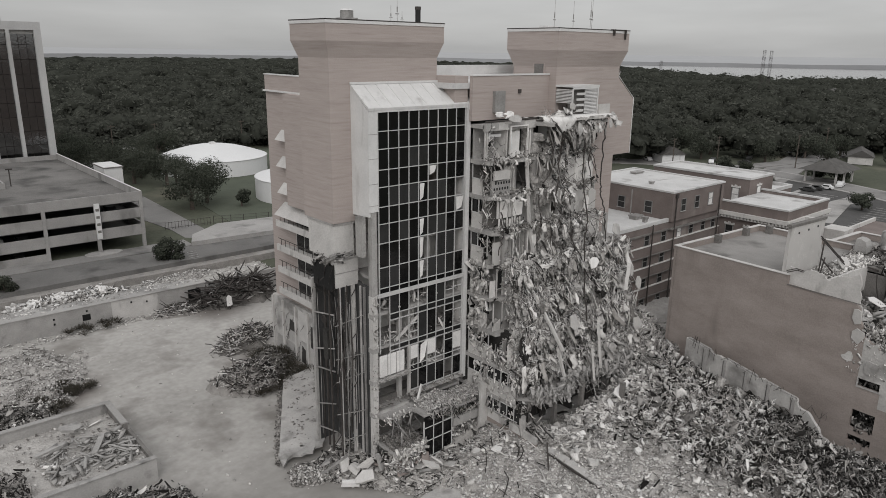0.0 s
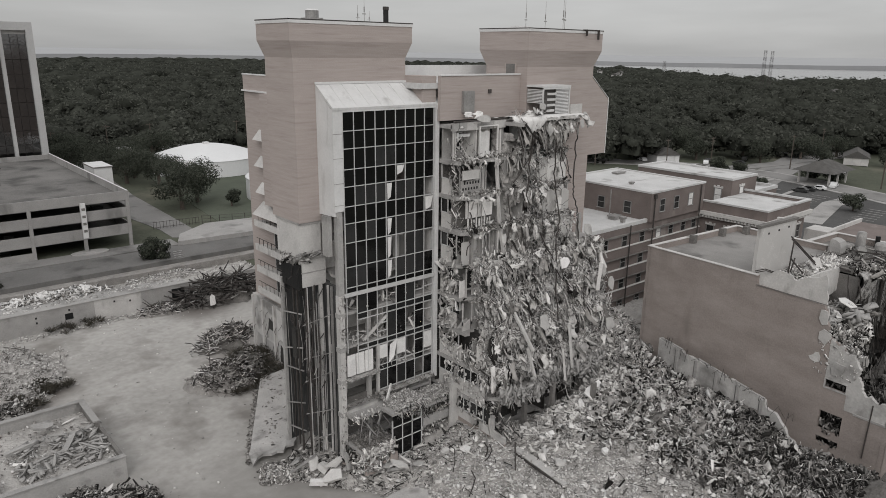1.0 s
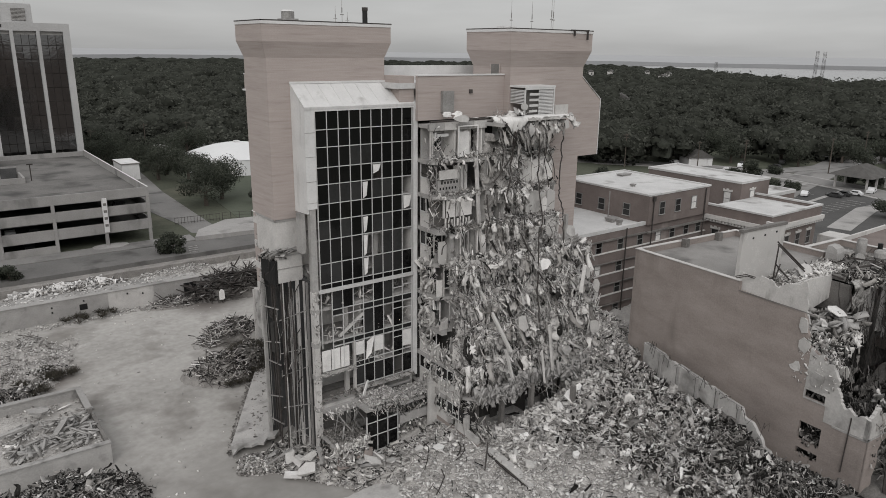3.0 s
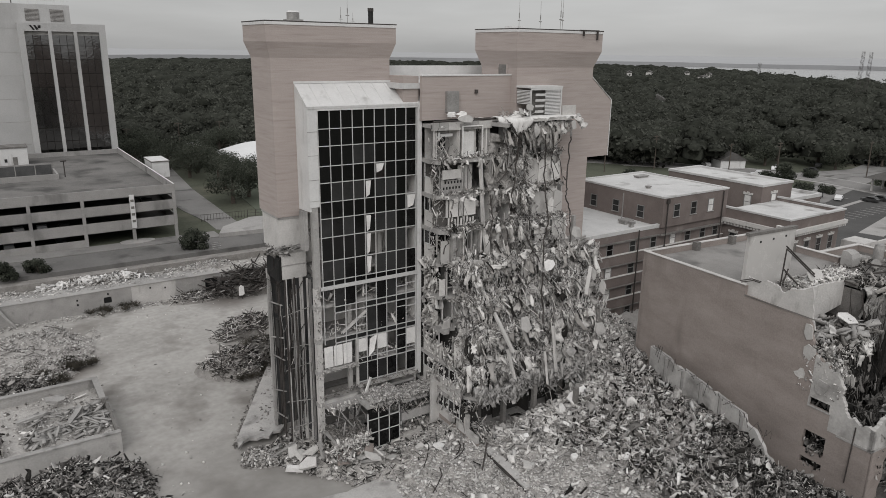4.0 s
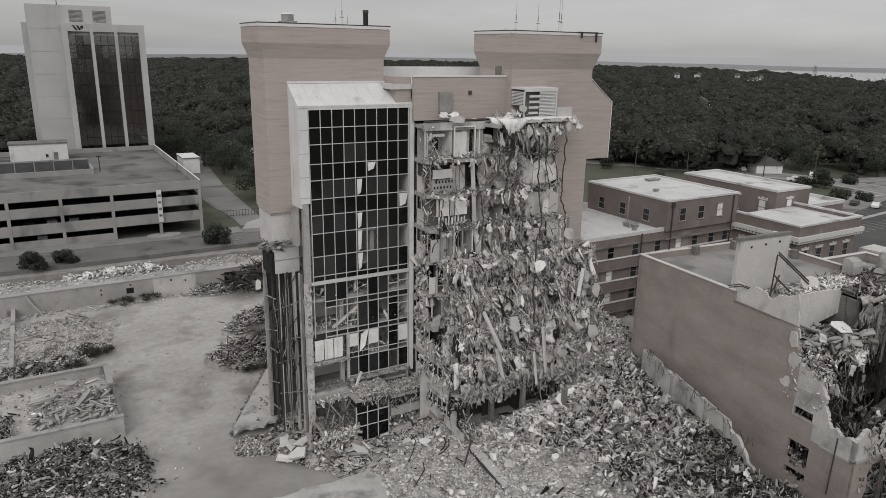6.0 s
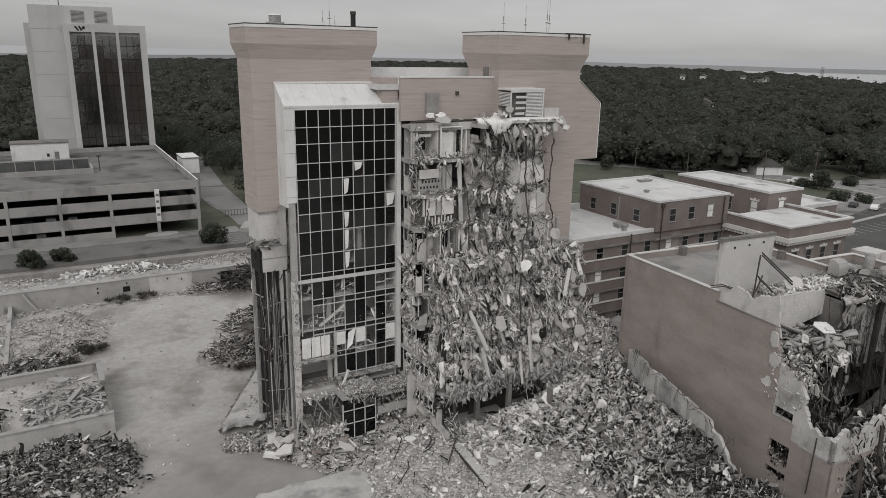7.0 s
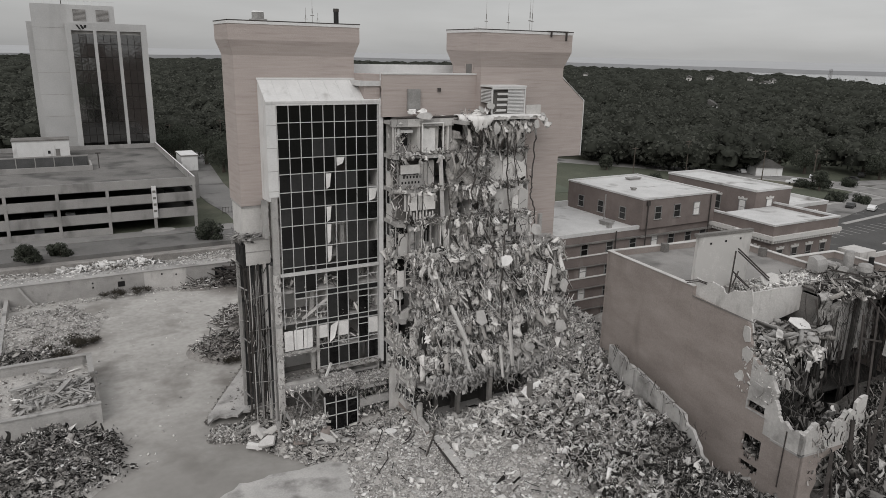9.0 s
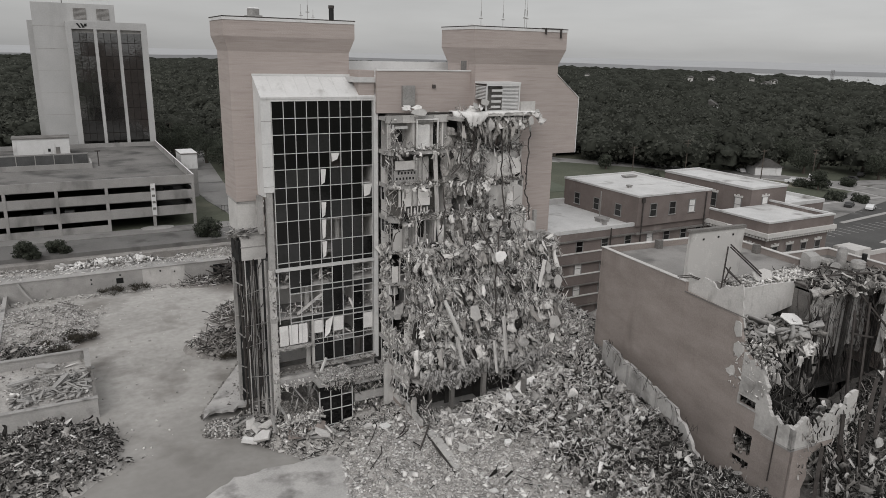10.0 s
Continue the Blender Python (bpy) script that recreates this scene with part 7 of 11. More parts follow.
for k in range(16):
    x, y = r3.uniform(46, 66), r3.uniform(28, 46)
    a = r3.uniform(0, 6.28)
    L = r3.uniform(0.9, 2.6)
    plank("timber", (x, y, mz(x, y, 0.3)), (x + L * math.cos(a), y + L * math.sin(a), mz(x + L * math.cos(a), y + L * math.sin(a), 0.5)), r3.uniform(0.06, 0.16), 0.06, r3.choice((M_DEBRIS, M_CONC, M_STEEL, M_STEELG)), "loose timber lying on rubble", "timber")

# ---- hanging debris on the torn floors ----
def curtain_y(x, z):
    base = 51.7 - 0.24 * np.maximum(0, 36.6 - z) * np.where(x < 60, 0.85, 1.0)
    base = np.where((z > 34.5) & (x > 58.5), 50.1, base)
    base = np.maximum(base, 43.4)
    low = 1 - smooth01(21.5, 23.0, z)
    level = np.mod(37.1 - z + 0.9 * low * waves(x, x * 0, 19, 0.35, 2), 3.66)
    lip = 0.6 * np.exp(-((level - 2.5) / 0.7) ** 2) - 0.3 * np.exp(-((level - 0.9) / 0.5) ** 2)
    return base + 0.4 * waves(x * 1.0, z * 1.0, 17, 0.5, 3) + lip * (0.35 + 0.65 * low)


def patches(x, z):
    return smooth01(-0.25, 0.45, waves(x, z, 71, 0.62, 3))


def bare_rooms(x, z):
    """Where the pale room walls of the upper east storeys stand open between the floor edges."""
    level = np.mod(37.1 - z, 3.66)
    return (x > 62.4) & (z > 25.0) & (z < 33.4) & (level > 0.9)


def curtain_density(x, z):
    """Thick over the lower and eastern parts, thin over the open rooms in the upper west."""
    rooms = (1 - smooth01(56.8, 58.2, x)) * smooth01(21.0, 25.5, z)
    d = (1.0 - 0.975 * rooms) * (0.12 + 0.88 * patches(x, z))
    level = np.mod(36.6 - z + 0.5, 3.66)
    d = np.where((rooms > 0.4) & (level < 0.9), np.maximum(d, 0.4 * (0.3 + patches(x, z))), d)
    east_open = smooth01(62.2, 63.4, x) * smooth01(22, 27, z) * np.where(level > 1.3, 1.0, 0.2)
    d = d * (1 - 0.95 * east_open)
    upper = smooth01(20.5, 24, z) * np.where((level > 1.0) & (level < 3.2), 1.0, 0.0)
    d = d * (1 - 0.88 * upper)
    void = smooth01(54, 55.5, x) * (1 - smooth01(65, 67, x)) * (1 - smooth01(8.0, 9.0, z))
    d = d * (1 - 0.85 * void)
    low_west = (1 - smooth01(51.8, 53.4, x)) * (1 - smooth01(20, 23, z))
    d = d * (1 - 0.5 * low_west)
    reach = 72.0 + 0.9 * np.sin(z * 1.3) - 4.2 * smooth01(20, 24, z)
    return d * (x < reach)


def curtain(n, z0=6.5, z1=37.4):
    x, z = rng.uniform(50.9, 74.0, n), rng.uniform(z0, z1, n)
    k = rng.random(n) < curtain_density(x, z)
    return x[k], z[k]


def hang(name, n, lo, hi, mat, label, axis, sp, segs, bend, back, power=1.7, jag=0.25, z0=6.5):
    x, z = curtain(n, z0)
    y = curtain_y(x, z) - 0.2 + rng.exponential(back, len(x))
    u = rng.random((len(x), 1)) ** power
    dims = (np.array(lo) + (np.array(hi) - np.array(lo)) * u) * rng.uniform(0.7, 1.35, (len(x), 3))
    me = pieces(name, np.column_stack([x, y, z]), dims, turns(len(x), axis, sp), mat, jag, segs, bend)
    return stuff(name, me, label, "debris")


down = (0.0, -0.25, -1.0)


def fringe(name, n, lo, hi, mat, label, sp, segs, bend, power=1.6, out=0.35, jag=0.25):
    """Pieces that hang down from the torn floor edges."""
    f = rng.choice(np.array(FLOORS[:9]), n, p=np.array([2.2, 1.3, 1.2, 1.0, 1.2, 1.3, 1.3, 1.3, 0.1]) / 10.9)
    x = rng.uniform(50.9, 72.4, n)
    west = (x < 57.2) & (f > 24)
    k = rng.random(n) < np.where(west, 0.05, 0.35 + 0.65 * patches(x, f)) * np.where(f > 22, 0.06, 1.0) * np.where((x < 53.2) & (f < 23), 0.55, 1.0) * np.where((x > 67.8) & (f > 22), 0.0, 1.0)
    x, f = x[k], f[k]
    n = len(x)
    u = rng.random((n, 1)) ** power
    dims = (np.array(lo) + (np.array(hi) - np.array(lo)) * u) * rng.uniform(0.7, 1.35, (n, 3))
    dims[:, 0] *= np.where(f > 22, 0.5, 1.0)
    z = f + rng.normal(size=n) * 0.25 - dims[:, 0] * 0.46
    y = curtain_y(x, f) - rng.random(n) * out - 0.1 * dims[:, 0]
    stuff(name, pieces(name, np.column_stack([x, y, z]), dims, turns(n, down, sp), mat, jag, segs, bend), label, "debris")


def blanket(name, x0, x1, z0, z1, share, mat, label, back=0.3, step=0.13):
    """A continuous lumpy face of collapsed wallboard and insulation, with gaps between the floors."""
    xs, zs = np.arange(x0, x1, step), np.arange(z0, z1, step)
    gx, gz = np.meshgrid(xs, zs)
    gx = gx + rng.uniform(-0.4, 0.4, gx.shape) * step
    gz = gz + rng.uniform(-0.4, 0.4, gz.shape) * step
    gy = curtain_y(gx, gz) + back + 0.75 * grain(gx, gz * 0.6, 7, 0.8, 5, 0.62) + rng.normal(size=gx.shape) * 0.05
    level = np.mod(37.1 - gz, 3.66)
    gap = grain(gx, gz, 12, 0.55, 3) + 0.35 * np.exp(-((level - 2.3) / 0.8) ** 2)
    reach = 71.4 + 0.9 * np.sin(gz * 1.3)
    ok = (gap < share) & (gx < reach)
    i = (np.arange(len(zs) - 1)[:, None] * len(xs) + np.arange(len(xs) - 1)[None]).ravel()
    q = np.stack([i, i + 1, i + len(xs) + 1, i + len(xs)], axis=1)
    q = q[ok.ravel()[q].all(axis=1)]
    front = np.stack([gx, gy, gz], axis=2).reshape(-1, 3)
    rear = front + np.array([0.0, 0.18, 0.03])
    both = np.concatenate([front, rear])
    return stuff(name, raw_mesh(name, both, np.concatenate([q, q[:, ::-1] + len(front)]), mat), label, "debris")


def bundles(name, n, per, x0, x1, z0, z1, lo, hi, mat, label, tilt, sp, rad, segs=1, bend=0.0, power=1.8, out=0.25, flat=False):
    """Clumps of like pieces that hang or lie together."""
    x, z = rng.uniform(x0, x1, n), rng.uniform(z0, z1, n)
    k = (rng.random(n) < curtain_density(x, z))
    x, z = x[k], z[k]
    n = len(x)
    d0 = np.array(down) + rng.normal(size=(n, 3)) * tilt
    size = rng.uniform(0.6, 1.3, n)
    c = np.repeat(np.arange(n), rng.integers(max(1, per // 2), per * 2, n))
    m = len(c)
    px = x[c] + rng.normal(size=m) * rad * size[c]
    pz = z[c] + rng.normal(size=m) * rad * 0.8 * size[c]
    u = rng.random((m, 1)) ** power
    dims = (np.array(lo) + (np.array(hi) - np.array(lo)) * u) * rng.uniform(0.75, 1.3, (m, 3)) * size[c][:, None]
    py = curtain_y(px, pz) - out * rng.random(m) + 0.1
    rot = facing(m, (0, -1, 0.4), 0.5, 0.6) if flat else turns(m, d0[c], sp)
    stuff(name, pieces(name, np.column_stack([px, py, pz]), dims, rot, mat, 0.35, segs, bend), label, "debris")


blanket("debris_mass", 51.9, 72.2, 8.6, 22.6, 0.3, M_MASS, "collapsed grey wallboard and insulation packed between floors")
blanket("debris_mass", 57.3, 62.7, 22.6, 35.6, 0.34, M_MASSD, "dark crumpled insulation packed between upper floors", 0.55)
blanket("debris_mass", 62.5, 67.8, 22.6, 25.4, 0.2, M_MASS, "crumpled pale wallboard packed between upper floors", 0.6)
bundles("strip_bundles", 460, 10, 51.4, 71.8, 9.0, 22.8, (0.4, 0.04, 0.015), (2.5, 0.17, 0.03), M_DEBRIS, "bundles of torn strips hanging from floors", 0.3, 0.16, 0.3, 3, 0.02)
bundles("dark_bundles", 260, 9, 51.4, 71.8, 9.0, 22.8, (0.4, 0.05, 0.015), (1.8, 0.2, 0.03), M_SCRAPD, "bundles of dark strips hanging from floors", 0.35, 0.2, 0.3, 3, 0.02, out=0.1)
bundles("plate_clumps", 150, 10, 51.4, 71.8, 9.0, 22.8, (0.12, 0.10, 0.02), (0.75, 0.5, 0.04), M_SHEET, "clumps of broken wallboard plates caught on floors", 0.6, 0.7, 0.32, flat=True)
bundles("pale_clumps", 240, 14, 51.4, 71.8, 9.0, 22.8, (0.08, 0.06, 0.02), (0.45, 0.3, 0.03), M_BRIGHT, "clumps of white plaster chips caught on floors", 0.8, 1.0, 0.28)
bundles("lath_clumps", 330, 10, 51.2, 71.8, 9.0, 22.8, (0.3, 0.015, 0.012), (1.3, 0.04, 0.02), M_WIRE, "clumps of splintered lath caught on floors", 0.9, 0.4, 0.25, 2, 0.03)
fringe("hanging_strips", 700, (0.3, 0.04, 0.015), (2.8, 0.2, 0.03), M_DEBRIS, "torn strips hanging from floors", 0.25, 3, 0.025)
fringe("hanging_lath", 3600, (0.3, 0.014, 0.012), (2.2, 0.04, 0.02), M_WIRE, "tangled lath and wire hanging from floors", 0.5, 2, 0.03)
fringe("shaggy_strips", 2600, (0.3, 0.02, 0.012), (1.6, 0.07, 0.02), M_SHEET, "thin shaggy strips of board and paper hanging from floor edges", 0.3, 3, 0.03, 1.8)
fringe("hanging_dark_strips", 700, (0.5, 0.05, 0.02), (3.0, 0.22, 0.03), M_DEBRISD, "dark torn strips hanging from floors", 0.25, 4, 0.04)
fringe("long_sheets", 90, (1.2, 0.2, 0.03), (3.6, 0.55, 0.04), M_ROOM, "long pale torn sheets hanging from floors", 0.15, 4, 0.02)
fringe("hanging_panels", 130, (0.35, 0.25, 0.03), (1.3, 0.7, 0.05), M_BRIGHT, "pale torn wallboard panels hanging from floors", 0.5, 1, 0.0)
n_low = 1300
lx = rng.uniform(51.6, 70.5, n_low)
lz = 9.3 - rng.random(n_low) ** 1.5 * (1.2 + 1.3 * smooth01(-0.1, 0.4, grain(lx, lx * 0, 15, 0.7, 3)))
ld = (np.array((0.15, 0.05, 0.02)) + np.array((1.0, 0.35, 0.04)) * rng.random((n_low, 1)) ** 1.8) * rng.uniform(0.7, 1.3, (n_low, 3))
stuff("podium_fringe", pieces("podium_fringe", np.column_stack([lx, 44.0 - 0.8 * np.sin((lx - 52) * 0.6) + rng.normal(size=n_low) * 0.5, lz]), ld, turns(n_low, down, 0.6), M_CONC, 0.25, 2, 0.03), "broken concrete and lath hanging from a podium edge", "debris")
hang("hanging_plates", 900, (0.10, 0.09, 0.015), (0.9, 0.75, 0.035), M_DEBRIS, "broken plaster and concrete plates hanging from floors", down, 1.1, 1, 0.0, 0.5, 2.3, 0.4)
hang("pale_plates", 650, (0.10, 0.09, 0.015), (0.85, 0.7, 0.035), M_BRIGHT, "small pale plaster plates hanging from floors", down, 1.1, 1, 0.0, 0.35, 2.4, 0.4)
hang("caught_strips", 1200, (0.3, 0.04, 0.015), (2.0, 0.15, 0.03), M_DEBRIS, "torn strips caught between floors", down, 0.8, 2, 0.02, 0.5, 1.8)
hang("caught_wire", 3000, (0.4, 0.02, 0.012), (2.4, 0.045, 0.02), M_WIRE, "tangled wire caught between floors", down, 1.1, 2, 0.03, 0.5, 1.5)
hang("caught_flakes", 1500, (0.08, 0.05, 0.012), (0.4, 0.3, 0.03), M_BRIGHT, "small white flakes of plaster caught on floors", down, 1.2, 1, 0.0, 0.15, 2.0, 0.4)
hang("caught_lumps", 4500, (0.06, 0.05, 0.03), (0.28, 0.22, 0.12), M_DEBRIS, "lumps of broken concrete caught on floors", (0, 0, 1), 2.0, 1, 0.0, 0.6, 2.2)
hang("caught_dark_scrap", 2600, (0.3, 0.15, 0.02), (1.2, 0.5, 0.05), M_DEBRISD, "dark insulation and metal scrap caught on floors", down, 1.0, 2, 0.04, 0.9, 1.8)


def mass(name, n, z0, z1, x0, share, lo, hi, mat, label, back):
    """Collapsed plates, sheets and insulation that fill the torn front behind the loose pieces."""
    x, z = rng.uniform(x0, 72.2, n), rng.uniform(z0, z1, n)
    hole = waves(x, z, 83, 0.75, 3) + 0.3 * waves(x, z, 84, 2.0, 2)
    reach = 71.6 + 0.9 * np.sin(z * 1.3) - 5.2 * (z > 22)
    k = (hole < share) & (x < reach) & ~(bare_rooms(x, z) & (rng.random(n) < 0.9))
    x, z = x[k], z[k]
    u = rng.random((len(x), 1)) ** 1.7
    dims = (np.array(lo) + (np.array(hi) - np.array(lo)) * u) * rng.uniform(0.7, 1.35, (len(x), 3))
    y = curtain_y(x, z) + back * rng.random(len(x)) + 0.15
    stuff(name, pieces(name, np.column_stack([x, y, z]), dims, facing(len(x), (0, -1, 0.35), 0.42), mat, 0.4, 1), label, "debris")


mass("collapsed_mass", 1300, 9.3, 22.5, 51.9, 0.2, (0.25, 0.2, 0.02), (1.3, 0.9, 0.05), M_SHEET, "collapsed grey wallboard and insulation between floors", 0.7)
mass("collapsed_mass", 1300, 9.0, 23.0, 51.7, 0.3, (0.12, 0.08, 0.02), (0.6, 0.4, 0.04), M_SHEET, "crumpled grey scraps between floors", 0.5)
mass("collapsed_mass", 700, 22.5, 35.0, 59.8, -0.05, (0.25, 0.2, 0.02), (1.2, 0.7, 0.05), M_SHEET, "collapsed grey wallboard between upper floors", 0.7)
mass("collapsed_mass", 900, 22.5, 36.2, 59.5, -0.05, (0.12, 0.08, 0.02), (0.6, 0.35, 0.04), M_SHEET, "crumpled grey scraps between upper floors", 0.5)


def sheets(name, n, floors, x0, x1, w0, w1, h0, h1, mat, label, out=0.5, fold=0.14, share=None):
    """Torn sheets that hang over the floor edges."""
    f = np.array(floors)[rng.integers(0, len(floors), n)] + rng.normal(size=n) * (0.9 if n > 100 else 0.3)
    x = rng.uniform(x0, x1, n)
    if share is not None:
        k = waves(x, f, 91, 0.7, 3) < share
        x, f = x[k], f[k]
    n = len(x)
    w, h = w0 + (w1 - w0) * rng.random(n) ** 1.8, h0 + (h1 - h0) * rng.random(n) ** 1.4
    y = curtain_y(x, f) - rng.random(n) * out
    stuff(name, crumpled(name, np.column_stack([x, y, f]), w, h, facing(n, (0, -1, 0.25), 0.3, 0.25), mat, fold=fold), label, "debris")


LOW = [f for f in FLOORS if 8 < f < 23.5]
HIGH = [f for f in FLOORS if 23.5 < f < 36]
sheets("torn_sheets", 360, LOW, 52.0, 71.4, 0.3, 1.5, 0.4, 2.0, M_SHEET, "crumpled grey wallboard sheets hanging over floor edges")
sheets("torn_sheets", 50, LOW, 52.0, 71.4, 0.25, 0.9, 0.4, 1.6, M_DEBRIS, "pale torn plaster sheets hanging over floor edges")
sheets("dark_sheets", 130, LOW, 52.0, 71.4, 0.3, 1.0, 0.8, 2.6, M_DEBRISD, "dark torn insulation hanging over floor edges")
sheets("torn_sheets", 14, HIGH, 57.6, 63.0, 0.2, 0.6, 0.6, 1.8, M_SHEET, "long grey torn sheets hanging from upper floors")
sheets("torn_sheets", 7, HIGH, 63.0, 67.8, 0.2, 0.6, 0.4, 1.4, M_SHEET, "short grey torn sheets hanging from upper floors")
sheets("dark_sheets", 10, HIGH, 57.4, 62.6, 0.25, 0.7, 0.8, 2.2, M_DEBRISD, "long dark torn sheets hanging from upper floors")
sheets("torn_sheets", 14, [36.4], 60.0, 68.0, 0.25, 0.6, 0.5, 1.6, M_SHEET, "grey torn sheets hanging under a roof slab", 0.5)
sheets("dark_sheets", 34, [36.4], 59.0, 66.0, 0.25, 0.6, 0.8, 2.6, M_DEBRISD, "dark torn sheets hanging under a roof slab", 0.4)
sheets("torn_sheets", 30, HIGH, 51.0, 57.0, 0.25, 0.6, 0.3, 0.9, M_SHEET, "small torn sheets on floor edges")


def roof_edge(n, x0, x1, y0, y1, z, w1, h1, mat, label):
    p = np.column_stack([rng.uniform(x0, x1, n), rng.uniform(y0, y1, n), np.full(n, z) + rng.normal(size=n) * 0.08])
    stuff("roof_membrane", crumpled("roof_membrane", p, rng.uniform(0.4, w1, n), rng.uniform(0.4, h1, n), facing(n, (-0.1, -0.8, 0.6), 0.3, 0.4), mat), label, "debris")


def drooping_lip(x0, x1, step, mat, label):
    """The white roof sheet bent down over the torn edge, longer at its west end, with a ragged hem."""
    xs = np.arange(x0, x1, step)
    n = len(xs)
    west = np.exp(-((xs - 59.9) / 1.2) ** 2)
    hem = 0.32 + 1.4 * west + 0.75 * np.maximum(grain(xs, xs * 0, 3, 1.9, 4, 0.65), -0.3) + rng.uniform(-0.12, 0.12, n)
    edge = 49.05 + 1.6 * np.clip((61.2 - xs) / 2.6, 0, 1) ** 1.5 + 0.2 * grain(xs, xs * 0, 5, 0.9, 2)
    rows = []
    for f, dy, dz in ((0, 0.9, 0.06), (0, 0.0, 0.0), (0.3, -0.16, 0.0), (0.65, -0.1, 0.0), (1.0, 0.02, 0.0)):
        wob = (grain(xs, xs * 0 + f * 3, 8, 2.4, 4, 0.65) * 0.42 + rng.uniform(-0.06, 0.06, n)) * (f > 0)
        rows.append(np.column_stack([xs, edge + dy + wob, 37.16 + dz - f * hem]))
    front = np.concatenate(rows)
    k = len(rows)
    i = (np.arange(k - 1)[:, None] * n + np.arange(n - 1)[None]).ravel()
    q = np.stack([i, i + n, i + n + 1, i + 1], axis=1)
    both = np.concatenate([front, front + np.array([0, 0.07, -0.03])])
    rim = np.concatenate([np.arange((k - 1) * n, k * n - 1)])
    side = np.stack([rim, rim + k * n, rim + 1 + k * n, rim + 1], axis=1)
    stuff("roof_membrane", raw_mesh("roof_membrane", both, np.concatenate([q, q[:, ::-1] + k * n, side]), mat), label, "debris")


drooping_lip(58.3, 68.9, 0.14, M_BRIGHT, "white torn roof sheet drooping over a broken edge")
roof_edge(3, 60.2, 62.4, 49.4, 50.2, 37.8, 1.5, 1.2, M_BRIGHT, "white torn roof membrane folded on an edge")
roof_edge(4, 67.6, 69.0, 48.7, 49.4, 36.8, 1.1, 1.5, M_PLASTER, "broken corner of a white roof slab")
roof_edge(2, 53.4, 54.4, 52.2, 52.6, 37.8, 1.7, 1.0, M_BRIGHT, "white torn sheet under a wall vent")


def strands(name, n, x0, z0, z1, mat, label):
    """Thin splinters and rods that stick out of the torn front in all directions."""
    x, z = rng.uniform(x0, 72.0, n), rng.uniform(z0, z1, n)
    k = (x < 71.4 + 0.9 * np.sin(z * 1.3) - 4.0 * (z > 22)) & ~(bare_rooms(x, z) & (rng.random(n) < 0.8))
    x, z = x[k], z[k]
    dims = np.column_stack([rng.uniform(0.25, 1.5, len(x)), rng.uniform(0.025, 0.055, len(x)), rng.uniform(0.02, 0.035, len(x))])
    stuff(name, pieces(name, np.column_stack([x, curtain_y(x, z) - rng.random(len(x)) * 0.7, z]), dims, turns(len(x), (0, -0.3, -0.4), 0.9), mat, 0.1, 1), label, "debris")


strands("pale_splinters", 1300, 51.6, 9.0, 22.5, M_BRIGHT, "thin pale splinters sticking out of torn floors")
strands("dark_rods", 1400, 51.6, 9.0, 22.5, M_STEEL, "thin dark rods sticking out of torn floors")
strands("pale_splinters", 300, 59.5, 22.5, 36.5, M_BRIGHT, "thin pale splinters on upper floors")
strands("dark_rods", 400, 59.5, 22.5, 36.5, M_STEEL, "thin dark rods on upper floors")

# debris lying along the floor edges
def ledge(z, n, name):
    """Crumbs, lath and loose wire along the broken edge of one floor."""
    east = 71.5 if z < 22 else 68.3
    for share, lo, hi, mat, spin, segs, bend, lab in ((0.28, (0.05, 0.05, 0.03), (0.28, 0.22, 0.10), M_DEBRIS, 0.5, 1, 0.0, "crumbled plaster heaped along a floor edge"), (0.55, (0.05, 0.05, 0.03), (0.34, 0.24, 0.10), M_RUBD, 0.5, 1, 0.0, "dusty rubble heaped along a floor edge"), (0.4, (0.3, 0.012, 0.012), (1.6, 0.03, 0.02), M_WIRE, 0.8, 4, 0.07, "loose wire and lath along a floor edge")):
        m = int(n * share)
        x = rng.uniform(50.9, east, m)
        x = x[rng.random(m) < 0.35 + 0.65 * smooth01(-0.3, 0.3, grain(x, x * 0 + z, 4, 0.8, 3))]
        m = len(x)
        zz = np.full(m, z) - np.where(z < 22, 0.9 * np.abs(waves(x, x * 0, int(z), 0.9, 3)), 0.0)
        y = curtain_y(x, zz) + rng.uniform(-0.1, 1.3, m)
        h = zz + np.abs(rng.normal(size=m)) * 0.16
        dims = (np.array(lo) + (np.array(hi) - np.array(lo)) * (rng.random((m, 1)) ** 2.0)) * rng.uniform(0.7, 1.4, (m, 3))
        stuff(name, pieces(name, np.column_stack([x, y, h]), dims, turns(m, None, 1.0, False, spin), mat, 0.3, segs, bend), lab, "debris")


for z in FLOORS[1:9]:
    ledge(z, 900, "floor_debris")


def flaps(name, n, floors, x0, x1, w0, w1, h0, h1, mat, label):
    """Broad soft folds of wallboard and insulation that hang over a floor edge."""
    f = np.array(floors)[rng.integers(0, len(floors), n)] + rng.normal(size=n) * 0.35 - 0.2
    x = rng.uniform(x0, x1, n)
    y = curtain_y(x, f) - 0.15 - rng.random(n) * 0.3
    w, h = w0 + (w1 - w0) * rng.random(n) ** 1.5, h0 + (h1 - h0) * rng.random(n) ** 1.2
    me = crumpled(name, np.column_stack([x, y, f]), w, h, facing(n, (0, -1, 0.15), 0.25, 0.16), mat, 8, 5, 0.07)
    stuff(name, me, label, "debris")


